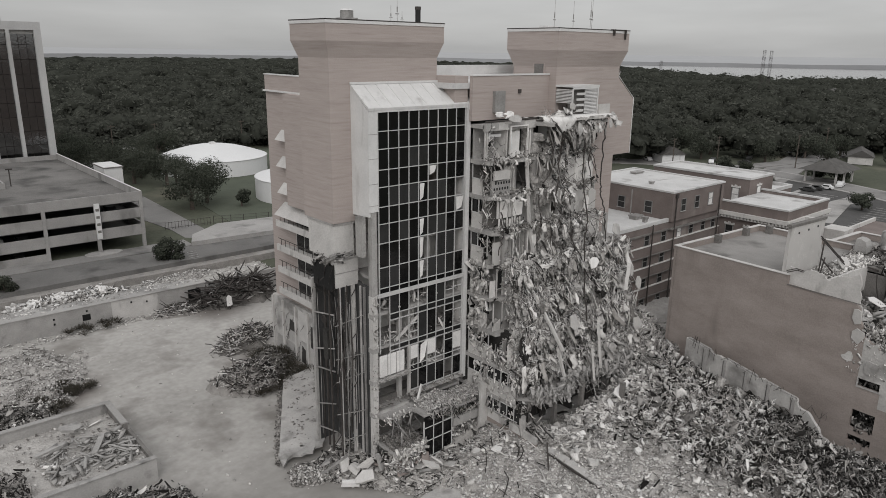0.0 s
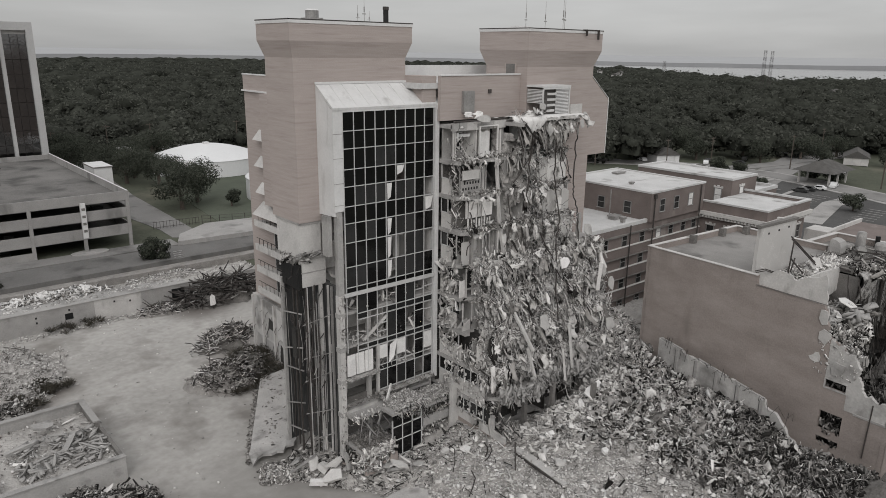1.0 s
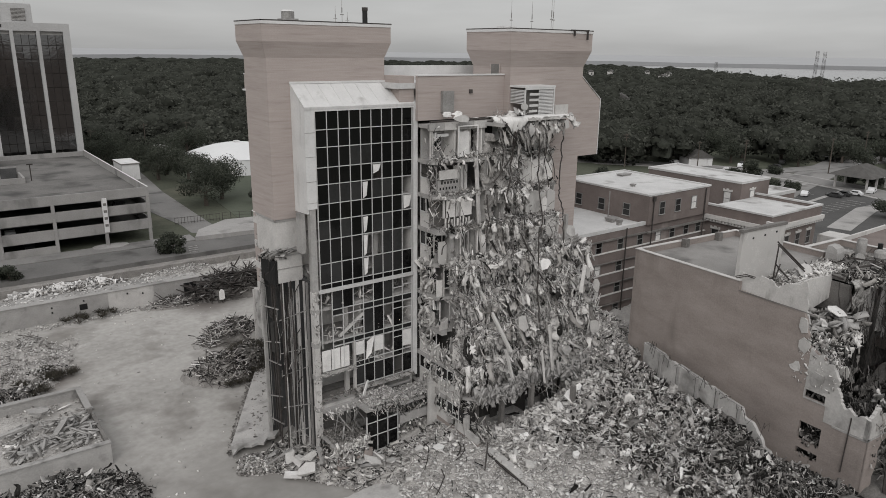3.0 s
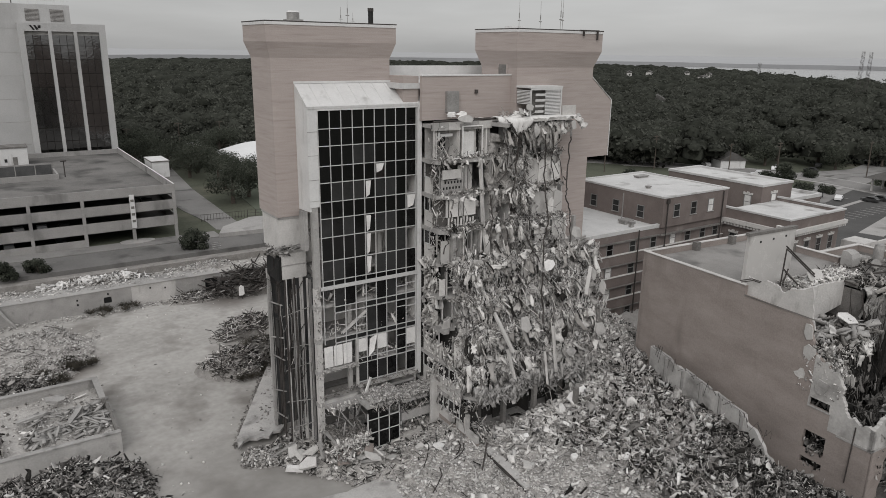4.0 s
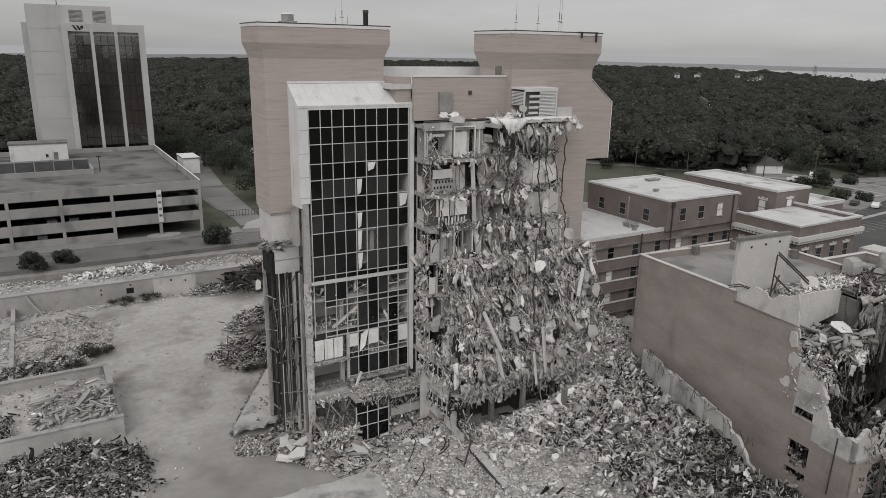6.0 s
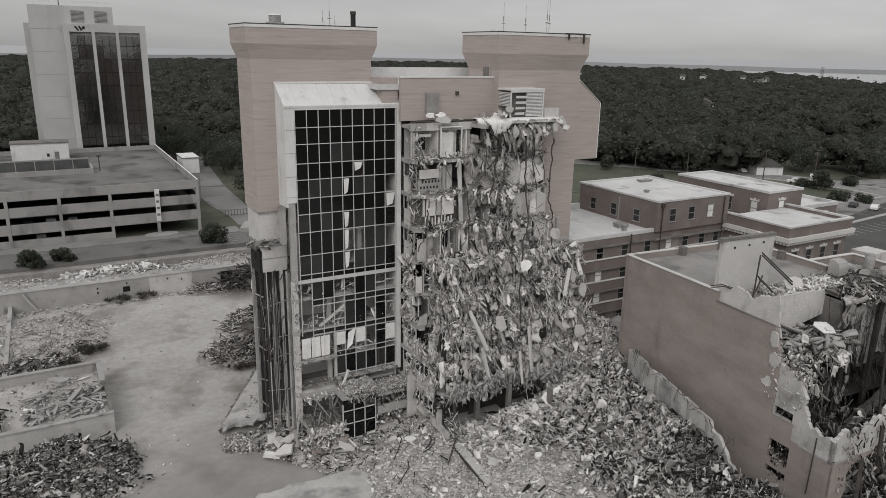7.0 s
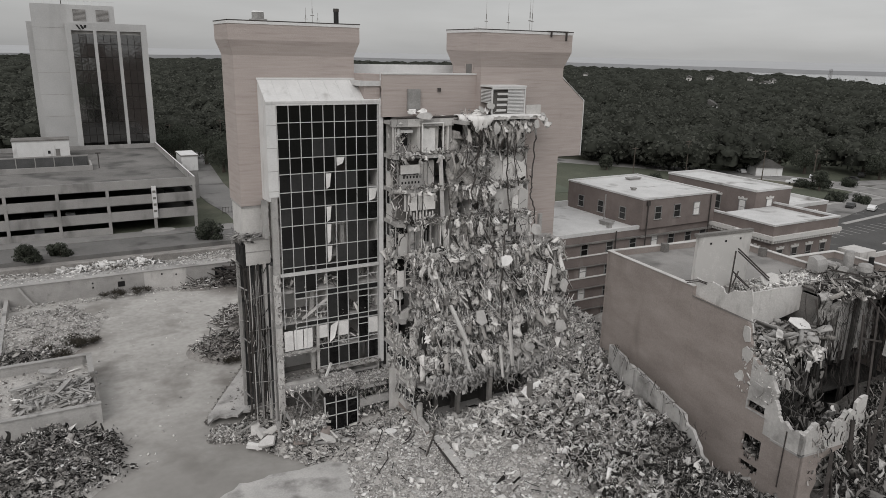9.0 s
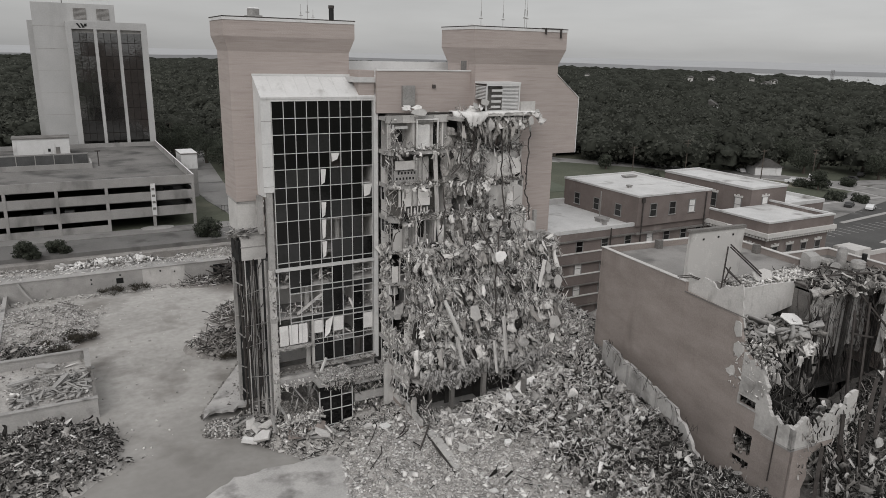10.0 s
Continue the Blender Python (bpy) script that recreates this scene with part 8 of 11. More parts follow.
flaps("hanging_flaps", 40, LOW, 52.0, 71.4, 0.4, 1.3, 0.9, 2.6, M_SHEET, "broad grey folds of wallboard hanging over floor edges")
flaps("hanging_flaps", 60, LOW, 52.0, 71.4, 0.3, 0.9, 0.9, 2.8, M_MASS, "stained folds of insulation hanging over floor edges")
flaps("dark_flaps", 16, [36.3], 59.6, 65.6, 0.3, 0.7, 1.6, 3.0, M_MASSD, "dark folds of insulation hanging under a roof slab")
flaps("hanging_flaps", 26, [36.5], 60.4, 68.4, 0.3, 0.7, 0.5, 1.3, M_SHEET, "pale folds of wallboard hanging under a roof slab")
flaps("hanging_flaps", 22, HIGH, 57.8, 63.2, 0.3, 0.9, 0.6, 1.7, M_SHEET, "grey folds of wallboard hanging over upper floor edges")
flaps("dark_flaps", 14, HIGH, 57.4, 62.6, 0.3, 0.9, 1.0, 2.6, M_MASSD, "dark folds of insulation hanging over upper floor edges")
# on the bay's canopy slabs and the floor edge below
for nm, x0, x1, y0, y1, zt, n in (("canopy_debris", 42.6, 46.3, 50.5, 53.6, 7.4, 2200), ("canopy_debris", 46.3, 50.8, 50.9, 53.7, 6.75, 1800), ("floor_debris", 38.5, 42.4, 50.8, 53.9, 4.05, 2200), ("roof_debris", 58.8, 61.5, 49.8, 51.8, 37.15, 40)):
    spread(nm, scatter(n, x0, x1, y0, y1), lambda x, y, zt=zt: np.full(len(x), zt) + 0.3 * np.abs(waves(x, y, 2, 1.2)), (0.05, 0.04, 0.02), (0.34, 0.18, 0.05), (M_RUBD if zt == 4.05 else M_GRAVEL), "broken plaster heaped on a slab", flat=False, lift=0.4, power=2.2, lying=0.5)
# debris inside the stripped storeys of the bay
for z in (15.0, 11.3, 18.6):
    spread("room_debris", scatter(120, 38.9, 50.0, 54.1, 56.0), lambda x, y, z=z: np.full(len(x), z - 0.2), (0.2, 0.06, 0.02), (1.6, 0.3, 0.04), M_DEBRIS, "broken boards inside a stripped room", flat=False, segs=2, bend=0.05, lift=0.7)
plank("fallen_strut", (41.0, 54.1, 14.9), (43.9, 54.05, 16.9), 0.16, 0.3, M_PLASTER, "pale strut fallen across a stripped room")
plank("fallen_strut", (42.0, 53.2, 5.2), (43.6, 53.4, 8.4), 0.14, 0.2, M_CONC, "grey strut leaning under a slab")
plank("fallen_strut", (39.6, 53.0, 6.9), (41.4, 52.4, 4.1), 0.12, 0.15, M_CONC, "grey strut leaning under a slab")
plank("fallen_strut", (43.0, 53.0, 7.6), (43.9, 53.4, 9.2), 0.14, 0.3, M_BRIGHT, "pale strut sticking out of a slab")

def crust(name, n, x0, x1, y0, y1, z0, z1, lo, hi, mat, label, axis=(0, 0, 1), sp=0.6):
    p = np.column_stack([rng.uniform(x0, x1, n), rng.uniform(y0, y1, n), rng.uniform(z0, z1, n)])
    dims = (np.array(lo) + (np.array(hi) - np.array(lo)) * rng.random((n, 1)) ** 1.8) * rng.uniform(0.7, 1.35, (n, 3))
    stuff(name, pieces(name, p, dims, turns(n, axis, sp), mat, 0.35, 1), label, "debris")


crust("column_crust", 150, 37.85, 38.65, 53.75, 53.95, 2.0, 20.5, (0.12, 0.08, 0.02), (0.6, 0.22, 0.05), M_PLASTER, "flaking concrete on a battered column")
crust("column_crust", 70, 37.85, 38.65, 53.75, 53.95, 2.0, 20.5, (0.1, 0.06, 0.02), (0.4, 0.2, 0.05), M_RUBD, "dark flaking concrete on a battered column")
crust("slab_lip", 420, 38.4, 42.5, 50.7, 51.1, 3.3, 4.3, (0.1, 0.08, 0.04), (0.7, 0.35, 0.1), M_DEBRIS, "broken edge of a cracked slab", (0, -0.5, -1), 0.8)
crust("slab_lip", 110, 38.4, 42.4, 52.4, 52.8, 6.7, 7.5, (0.1, 0.06, 0.03), (0.5, 0.25, 0.06), M_DEBRIS, "broken edge of a cracked slab", (0, -0.5, -1), 0.8)
crust("slab_lip", 130, 42.6, 46.4, 50.3, 50.8, 6.5, 7.6, (0.1, 0.04, 0.02), (0.9, 0.09, 0.03), M_WIRE, "stringy debris along a canopy edge", (0, -0.6, -1), 0.8)
crust("slab_lip", 90, 46.4, 50.4, 50.6, 51.2, 5.2, 7.0, (0.1, 0.04, 0.02), (0.9, 0.09, 0.03), M_WIRE, "stringy debris along a canopy edge", (0, -0.6, -1), 0.8)
crust("under_canopy_scrap", 46, 38.6, 42.3, 51.2, 53.8, 4.0, 6.8, (0.2, 0.03, 0.02), (1.8, 0.12, 0.05), M_STEELG, "struts and lath hanging under a broken slab", (0, 0, -1), 0.7)
crust("under_slab_scrap", 380, 37.2, 42.2, 51.0, 53.4, 1.6, 3.7, (0.2, 0.06, 0.02), (1.3, 0.4, 0.06), M_DEBRISD, "dark scrap under a cracked slab", (0, 0, -1), 0.8)
crust("side_scrap", 520, 50.6, 51.2, 45.8, 52.6, 5.0, 13.0, (0.1, 0.05, 0.02), (0.9, 0.3, 0.05), M_DEBRIS, "torn plaster on a side wall", (0, -0.2, -1), 0.7)
crust("side_scrap", 420, 50.6, 51.3, 51.0, 53.4, 12.0, 22.0, (0.1, 0.08, 0.02), (1.0, 0.5, 0.05), M_SHEET, "torn plaster on a side wall", (0, -0.2, -1), 0.7)
crust("side_scrap", 230, 50.6, 52.0, 51.2, 52.4, 22.0, 35.5, (0.1, 0.05, 0.02), (1.0, 0.2, 0.04), M_SHEET, "torn plaster hanging at a wing's edge", (0, -0.2, -1), 0.6)
crust("side_scrap", 70, 50.6, 53.0, 50.6, 52.0, 22.0, 35.5, (0.3, 0.02, 0.02), (2.0, 0.06, 0.04), M_WIRE, "thin rods hanging at a wing's edge", (0.2, -0.2, -1), 0.6)
crust("podium_scrap", 260, 51.3, 52.6, 41.4, 50.4, 3.2, 6.0, (0.1, 0.05, 0.02), (1.3, 0.2, 0.05), M_WIRE, "lath fallen along a podium wall", (0, -1, -0.3), 0.8)
crust("beam_crust", 260, 38.5, 50.2, 53.55, 53.8, 7.9, 8.7, (0.06, 0.04, 0.02), (0.4, 0.16, 0.05), M_RUBD, "flaking concrete along a battered beam", (1, 0, -0.3), 0.7)
crust("beam_crust", 150, 38.5, 42.7, 53.6, 53.8, 10.7, 11.3, (0.06, 0.04, 0.02), (0.35, 0.14, 0.04), M_PLASTER, "flaking concrete along a battered beam", (1, 0, -0.3), 0.7)
crust("entrance_scrap", 520, 46.2, 50.6, 51.0, 54.2, 2.2, 6.2, (0.15, 0.03, 0.02), (1.5, 0.12, 0.05), M_WIRE, "splintered struts fallen beside an entrance", (0.3, -0.2, -1), 0.9)
crust("entrance_scrap", 700, 46.2, 50.8, 50.6, 54.2, 1.6, 4.6, (0.08, 0.06, 0.03), (0.6, 0.35, 0.08), M_DEBRIS, "broken plaster fallen beside an entrance", (0.3, -0.5, -0.4), 1.0)
crust("entrance_scrap", 420, 37.4, 42.2, 50.2, 51.6, 1.2, 3.6, (0.08, 0.05, 0.03), (0.8, 0.3, 0.08), M_DEBRIS, "broken plaster fallen under a cracked slab", (0.3, -0.5, -0.6), 1.0)
crust("post_scrap", 40, 34.9, 37.8, 55.0, 57.5, 3.0, 19.0, (0.2, 0.02, 0.015), (2.2, 0.07, 0.03), M_WIRE, "thin torn strips in an open shaft", (0, 0, -1), 0.16)

# recognisable hanging panels and beams
def hanging_panels(rows):
    for x, y, z, sx, sy, rx, ry, rz in rows:
        shard("wall_panel", x, y - 0.5, z, sx, sy, 0.12, rx, ry, rz, M_BRIGHT if r3.random() < 0.15 else M_SLABP, "pale torn wall panel hanging from a floor", "panel")


# torn west end
hanging_panels(((51.3, 51.5, 17.4, 1.5, 1.7, 70, 20, 20), (51.6, 51.2, 14.6, 2.4, 0.9, 65, -38, 8), (52.6, 50.2, 12.0, 1.3, 1.4, 75, 10, 10), (52.4, 51.6, 20.2, 0.8, 0.8, 60, 10, 0), (54.4, 50.6, 23.0, 1.3, 0.7, 40, 15, 0), (60.6, 49.9, 37.8, 1.1, 0.9, 55, 20, 20), (61.7, 49.9, 38.3, 1.3, 0.8, 80, 5, 10)))
# upper floors
hanging_panels(((68.6, 49.4, 36.9, 0.9, 1.2, 60, 20, 0), (62.0, 48.9, 35.8, 0.9, 1.6, 80, 8, 4), (67.4, 48.9, 36.2, 0.7, 1.0, 80, 0, 8), (54.2, 51.3, 37.2, 2.0, 0.8, 70, 4, 0)))
# collapsed bay
hanging_panels(((66.0, 46.0, 24.6, 1.6, 1.4, 75, 10, 0), (62.0, 45.8, 21.5, 1.5, 1.3, 70, -10, 0), (69.6, 44.8, 17.8, 1.3, 1.8, 80, 12, 5), (68.8, 44.0, 13.0, 1.8, 1.6, 75, 0, 0), (58.6, 45.4, 15.2, 1.4, 2.0, 75, -14, 0), (64.8, 44.4, 11.0, 1.6, 1.0, 70, 10, 0), (56.8, 46.2, 10.2, 1.5, 1.2, 65, 8, 0), (68.2, 45.0, 19.5, 0.8, 1.6, 85, 14, 0)))
for a, b, w in (((53.8, 50.3, 22.0), (55.6, 48.0, 16.8), 0.38), ((55.7, 47.9, 16.6), (57.0, 46.0, 12.4), 0.38), ((52.9, 50.2, 20.0), (53.4, 48.6, 15.0), 0.3), ((54.0, 49.6, 12.4), (53.0, 48.6, 9.0), 0.3), ((56.6, 46.4, 12.6), (57.2, 45.4, 8.4), 0.34), ((62.0, 45.2, 14.5), (62.3, 44.6, 9.2), 0.38), ((67.6, 45.6, 20.5), (66.8, 45.2, 17.4), 0.4), ((60.6, 44.8, 12.0), (60.9, 44.4, 8.2), 0.4), ((56.25, 51.9, 32.8), (56.3, 51.2, 26.0), 0.4), ((56.3, 51.2, 26.0), (56.4, 50.3, 22.0), 0.4)):
    a, b = (a[0], a[1] - 1.1, a[2]), (b[0], b[1] - 1.1, b[2])
    plank("concrete_beam", a, b, w, 0.25, M_PLASTER, "pale concrete beam hanging in the debris", roll=r3.uniform(-20, 20))
for k in range(26):
    z = r3.choice(FLOORS[:7])
    x = r3.uniform(57.5, 68.0 if z > 22 else 71.5) if k % 4 else r3.uniform(51, 58)
    y = float(curtain_y(np.array([x]), np.array([z]))[0]) - 0.25
    L = r3.uniform(2.0, 8.5)
    path = [(x, y + 0.3, z), (x + r3.uniform(-0.4, 0.4), y - 0.15, z - L * 0.3), (x + r3.uniform(-0.8, 0.8), y - 0.3 - L * 0.03, z - L * 0.65), (x + r3.uniform(-0.9, 0.9), y - 0.3 - L * 0.08, z - L)]
    ob = new("hanging_cable", mesh_of("hanging_cable", MB().tube(path, r3.uniform(0.025, 0.05), 5), M_STEEL if k % 5 else M_STEELG))
    tagged(ob, "dark cable hanging from a torn floor", "cable", "hanging cables")
def loose_cable(points, radius):
    """A thick cable that sways down over several floors."""
    pts = []
    for a, b in zip(points, points[1:]):
        for k in range(5):
            t = k / 5
            pts.append(tuple(a[i] + (b[i] - a[i]) * t + (r3.uniform(-0.14, 0.14) if k else 0.0) for i in range(3)))
    pts.append(points[-1])
    pts = [(x, y - 0.35, z) for x, y, z in pts]
    ob = new("hanging_cable", mesh_of("hanging_cable", MB().tube(pts, radius, 6), M_STEEL))
    tagged(ob, "thick black cable swaying down over torn floors", "cable", "hanging cables")


loose_cable([(64.1, 49.7, 35.6), (64.3, 49.9, 30.6), (64.3, 48.7, 25.6), (63.3, 48.2, 23.5), (62.2, 46.9, 18.2), (61.9, 46.0, 14.4)], 0.085)
loose_cable([(60.6, 49.6, 36.4), (60.6, 50.2, 32.7), (59.7, 49.6, 29.6), (58.9, 49.1, 27.5)], 0.09)
loose_cable([(60.9, 49.6, 36.2), (60.4, 50.2, 32.6), (57.6, 49.8, 30.3)], 0.07)
loose_cable([(68.3, 49.9, 36.6), (68.2, 50.2, 33.0), (68.0, 50.0, 29.3), (67.6, 49.6, 27.9), (68.1, 49.2, 25.6), (67.6, 48.4, 22.9), (66.6, 47.9, 21.4)], 0.085)
loose_cable([(60.5, 48.2, 24.6), (62.8, 47.3, 19.8), (65.0, 46.4, 16.9)], 0.08)
loose_cable([(56.4, 49.4, 29.2), (56.5, 48.9, 26.7), (55.6, 48.4, 24.5)], 0.07)
loose_cable([(65.6, 49.6, 36.0), (65.4, 50.0, 32.0), (65.9, 49.6, 29.0)], 0.06)
loose_cable([(52.2, 50.8, 27.6), (51.4, 49.6, 25.2), (50.2, 49.0, 23.6)], 0.07)
for xa, xb, y, z0, z1 in ((62.9, 66.9, 51.4, 29.3, 32.3), (61.4, 66.6, 50.6, 25.65, 28.5), (57.8, 61.2, 49.9, 22.0, 25.2), (66.3, 67.9, 51.8, 33.0, 36.0)):
    part("room_wall", box(xa, xb, y, y + 0.14, z0, z1), M_ROOM, TORN, "pale plaster room wall")
# ---- rags on the shaft beside the glass bay ----
rp = np.column_stack([rng.uniform(35.5, 36.3, 26), rng.uniform(57.5, 60.5, 26), rng.uniform(23.2, 24.1, 26)])
stuff("shaft_rags", crumpled("shaft_rags", rp, rng.uniform(0.4, 1.0, 26), rng.uniform(0.4, 1.1, 26), turns(26, None, 1.0, False, 0.6), M_MASS, 5, 4, 0.16), "crumpled grey plastic stuffed over black sheeting", "debris")
crust("shaft_rags", 26, 35.3, 37.4, 56.4, 57.0, 23.9, 24.6, (0.3, 0.05, 0.03), (1.3, 0.3, 0.06), M_CONC, "splintered boards over a shaft opening", (1, -0.2, 0.1), 0.3)
crust("shaft_rags", 40, 35.3, 35.7, 57.0, 61.4, 18.6, 24.4, (0.4, 0.02, 0.015), (1.8, 0.05, 0.03), M_STEEL, "loose wire hanging from a shaft corner", (0, -0.2, -1), 0.4)

# ---- torn front of the box building ----
def box_points(n, u0, u1, v0, v1, z0, z1):
    p = np.stack([rng.uniform(u0, u1, n), rng.uniform(v0, v1, n), rng.uniform(z0, z1, n)], axis=1)
    m3 = np.array(BX.to_3x3())
    return p @ m3.T + np.array(BX.translation)


def drape(name, n, box6, lo, hi, mat, label, axis, sp, segs, bend, power=1.7):
    p = box_points(n, *box6)
    u = rng.random((n, 1)) ** power
    dims = (np.array(lo) + (np.array(hi) - np.array(lo)) * u) * rng.uniform(0.7, 1.35, (n, 3))
    return stuff(name, pieces(name, p, dims, turns(n, axis, sp), mat, 0.25, segs, bend), label, "debris")


drape("hanging_strips", 60, (10.0, 26, 8.0, 9.4, 8, 20.0), (0.8, 0.05, 0.02), (4.2, 0.22, 0.05), M_STEEL, "dark torn strips hanging in an open building", (0, -0.1, -1), 0.06, 3, 0.012, 1.4)
drape("hanging_lath", 420, (10.5, 26, 5.5, 9.0, 10, 20.4), (0.5, 0.015, 0.015), (2.4, 0.04, 0.03), M_STEEL, "tangled wire hanging in an open building", (0, -0.2, -1), 0.3, 3, 0.04, 1.5)
drape("torn_edge_debris", 700, (0.1, 3.2, 3.0, 7.0, 13.5, 18.4), (0.07, 0.04, 0.02), (0.5, 0.2, 0.05), M_DEBRISD, "broken plaster caught on a torn corner", (0, -0.4, -1), 0.8, 1, 0.0, 2.0)
drape("torn_edge_debris", 700, (2.0, 11.5, 6.0, 10.8, 16.9, 17.5), (0.08, 0.07, 0.04), (0.8, 0.5, 0.14), M_RUBD, "broken plaster heaped on a torn floor", (0.4, -0.6, -0.2), 0.9, 1, 0.0, 2.0)
drape("torn_edge_debris", 150, (2.0, 11.5, 5.8, 10.8, 16.9, 18.0), (0.3, 0.2, 0.04), (1.7, 0.9, 0.12), M_CONC, "broken boards heaped on a torn floor", (0.8, -0.5, -0.1), 0.5, 2, 0.02, 1.8)
drape("torn_edge_debris", 700, (12.6, 27, 6.6, 9.8, 20.6, 21.3), (0.12, 0.06, 0.02), (1.4, 0.4, 0.06), M_DEBRISD, "broken scrap heaped on a torn roof edge", (0, -0.6, -0.2), 0.8, 2, 0.03, 2.2)
drape("torn_edge_debris", 420, (12.6, 27, 6.4, 9.8, 20.4, 21.2), (0.08, 0.06, 0.02), (0.6, 0.3, 0.05), M_DEBRIS, "broken plaster heaped on a torn roof edge", (0, -0.6, -0.3), 0.8, 1, 0.0, 2.2)
drape("torn_room_debris", 2000, (5.0, 16.0, 11.3, 14.0, 20.9, 21.35), (0.07, 0.04, 0.02), (0.7, 0.22, 0.05), M_DEBRIS, "broken boards heaped on a torn roof", (1, 0, 0), 1.0, 1, 0.0, 2.2)
drape("torn_room_debris", 70, (7.0, 13.5, 11.4, 13.6, 20.9, 21.4), (0.25, 0.15, 0.02), (1.0, 0.5, 0.05), M_BRIGHT, "pale broken boards heaped on a torn roof", (1, 0, 0.2), 0.7, 1, 0.0, 2.0)
drape("roof_scrap", 420, (13.0, 26, 8.5, 15.0, 20.85, 21.3), (0.1, 0.03, 0.02), (1.0, 0.16, 0.05), M_DEBRISD, "scrap strewn over a roof", (1, 0, 0), 1.0, 2, 0.03, 2.2)
drape("dark_debris", 1500, (0.5, 11.0, 0.0, 4.6, 6.5, 10.2), (0.10, 0.03, 0.02), (0.9, 0.16, 0.05), M_SCRAPD, "dark scrap heaped in a torn corner", (0, -0.4, -1), 0.9, 2, 0.04)
drape("dark_debris", 300, (0.6, 5.0, 0.8, 4.6, 9.0, 15.5), (0.3, 0.02, 0.02), (1.6, 0.06, 0.04), M_SCRAPD, "dark rods hanging in a torn corner", (0, -0.1, -1), 0.4, 3, 0.05)
drape("hanging_strips", 60, (2.0, 12.5, 5.6, 8.6, 13.6, 16.9), (0.4, 0.06, 0.02), (2.2, 0.3, 0.05), M_DEBRISD, "torn strips hanging under a broken floor", (0, -0.15, -1), 0.12, 3, 0.025, 1.4)
drape("hanging_strips", 14, (2.0, 12.5, 5.4, 8.0, 13.8, 16.9), (0.4, 0.04, 0.02), (2.0, 0.14, 0.05), M_PLASTER, "pale torn strips hanging under a broken floor", (0, -0.15, -1), 0.14, 3, 0.025, 1.4)
drape("torn_edge_debris", 480, (-0.2, 0.9, 2.4, 6.6, 13.6, 18.6), (0.06, 0.04, 0.02), (0.42, 0.2, 0.04), M_DEBRIS, "broken plaster caught on a torn corner", (-0.2, -0.3, -1), 0.8, 1, 0.0, 2.0)
drape("torn_edge_debris", 420, (1.2, 9.5, -1.7, -0.4, 7.6, 13.4), (0.08, 0.04, 0.02), (0.8, 0.18, 0.05), M_DEBRISD, "torn scrap hanging on a broken front wall", (0, -0.25, -1), 0.5, 2, 0.03, 1.8)
drape("plaster_strips", 90, (17.5, 30, 1.0, 4.0, 4, 18), (0.6, 0.12, 0.03), (3.0, 0.45, 0.05), M_PLASTER, "pale torn wall strips hanging in an open building", (0, -0.15, -1), 0.25, 4, 0.025)


def roof_drape(u0, u1, v, z, drop, mat, label):
    """Torn roofing that folds over the broken roof edge and hangs down in one crumpled sheet."""
    us = np.arange(u0, u1, 0.16)
    n, k = len(us), 14
    hem = drop * (0.55 + 0.6 * np.abs(grain(us, us * 0, 6, 0.9, 3)) + rng.uniform(-0.08, 0.08, n))
    rows = []
    for j in range(k):
        f = j / (k - 1)
        out = -0.25 * math.sin(min(1.0, f * 4) * math.pi / 2) + 0.5 * f * f
        vv = v + 0.6 * max(0.0, 0.25 - f) * 4 + out + 0.35 * grain(us, us * 0 + f * drop * 0.4, 21, 1.3, 4, 0.6) * min(1.0, f * 4)
        rows.append(np.column_stack([us + 0.15 * grain(us, us * 0 + f * 3, 22, 1.0, 2), vv, z + 0.12 * math.sin(f * 12) * (f < 0.2) - max(0.0, f - 0.08) * hem]))
    p = np.concatenate(rows) @ np.array(BX.to_3x3()).T + np.array(BX.translation)
    i = (np.arange(k - 1)[:, None] * n + np.arange(n - 1)[None]).ravel()
    q = np.stack([i, i + n, i + n + 1, i + 1], axis=1)
    both = np.concatenate([p, p + np.array([0.0, 0.06, -0.02])])
    stuff("roof_drape", raw_mesh("roof_drape", both, np.concatenate([q, q[:, ::-1] + k * n])
                                 , mat), label, "debris")


roof_drape(11.6, 14.6, 8.0, 21.0, 4.6, M_MASS, "grey torn roofing folded over a broken roof edge")
roof_drape(14.8, 17.2, 8.4, 21.0, 2.6, M_STEELG, "grey torn roofing folded over a broken roof edge")
roof_drape(20.5, 25.5, 7.0, 21.0, 3.2, M_MASSD, "dark torn roofing folded over a broken roof edge")
for k in range(9):
    u = 14.2 + k * 0.85
    part("wall_sheet", box(u, u + 0.7, 8.75 + 0.05 * (k % 2), 8.83 + 0.05 * (k % 2), 12.6 + r2.uniform(0, 1.2), 19.8, m=BX), (M_STEELG, M_CONCD, M_CONC, M_STEELG)[k % 4], BOXB, "grey wall sheet in the torn interior")

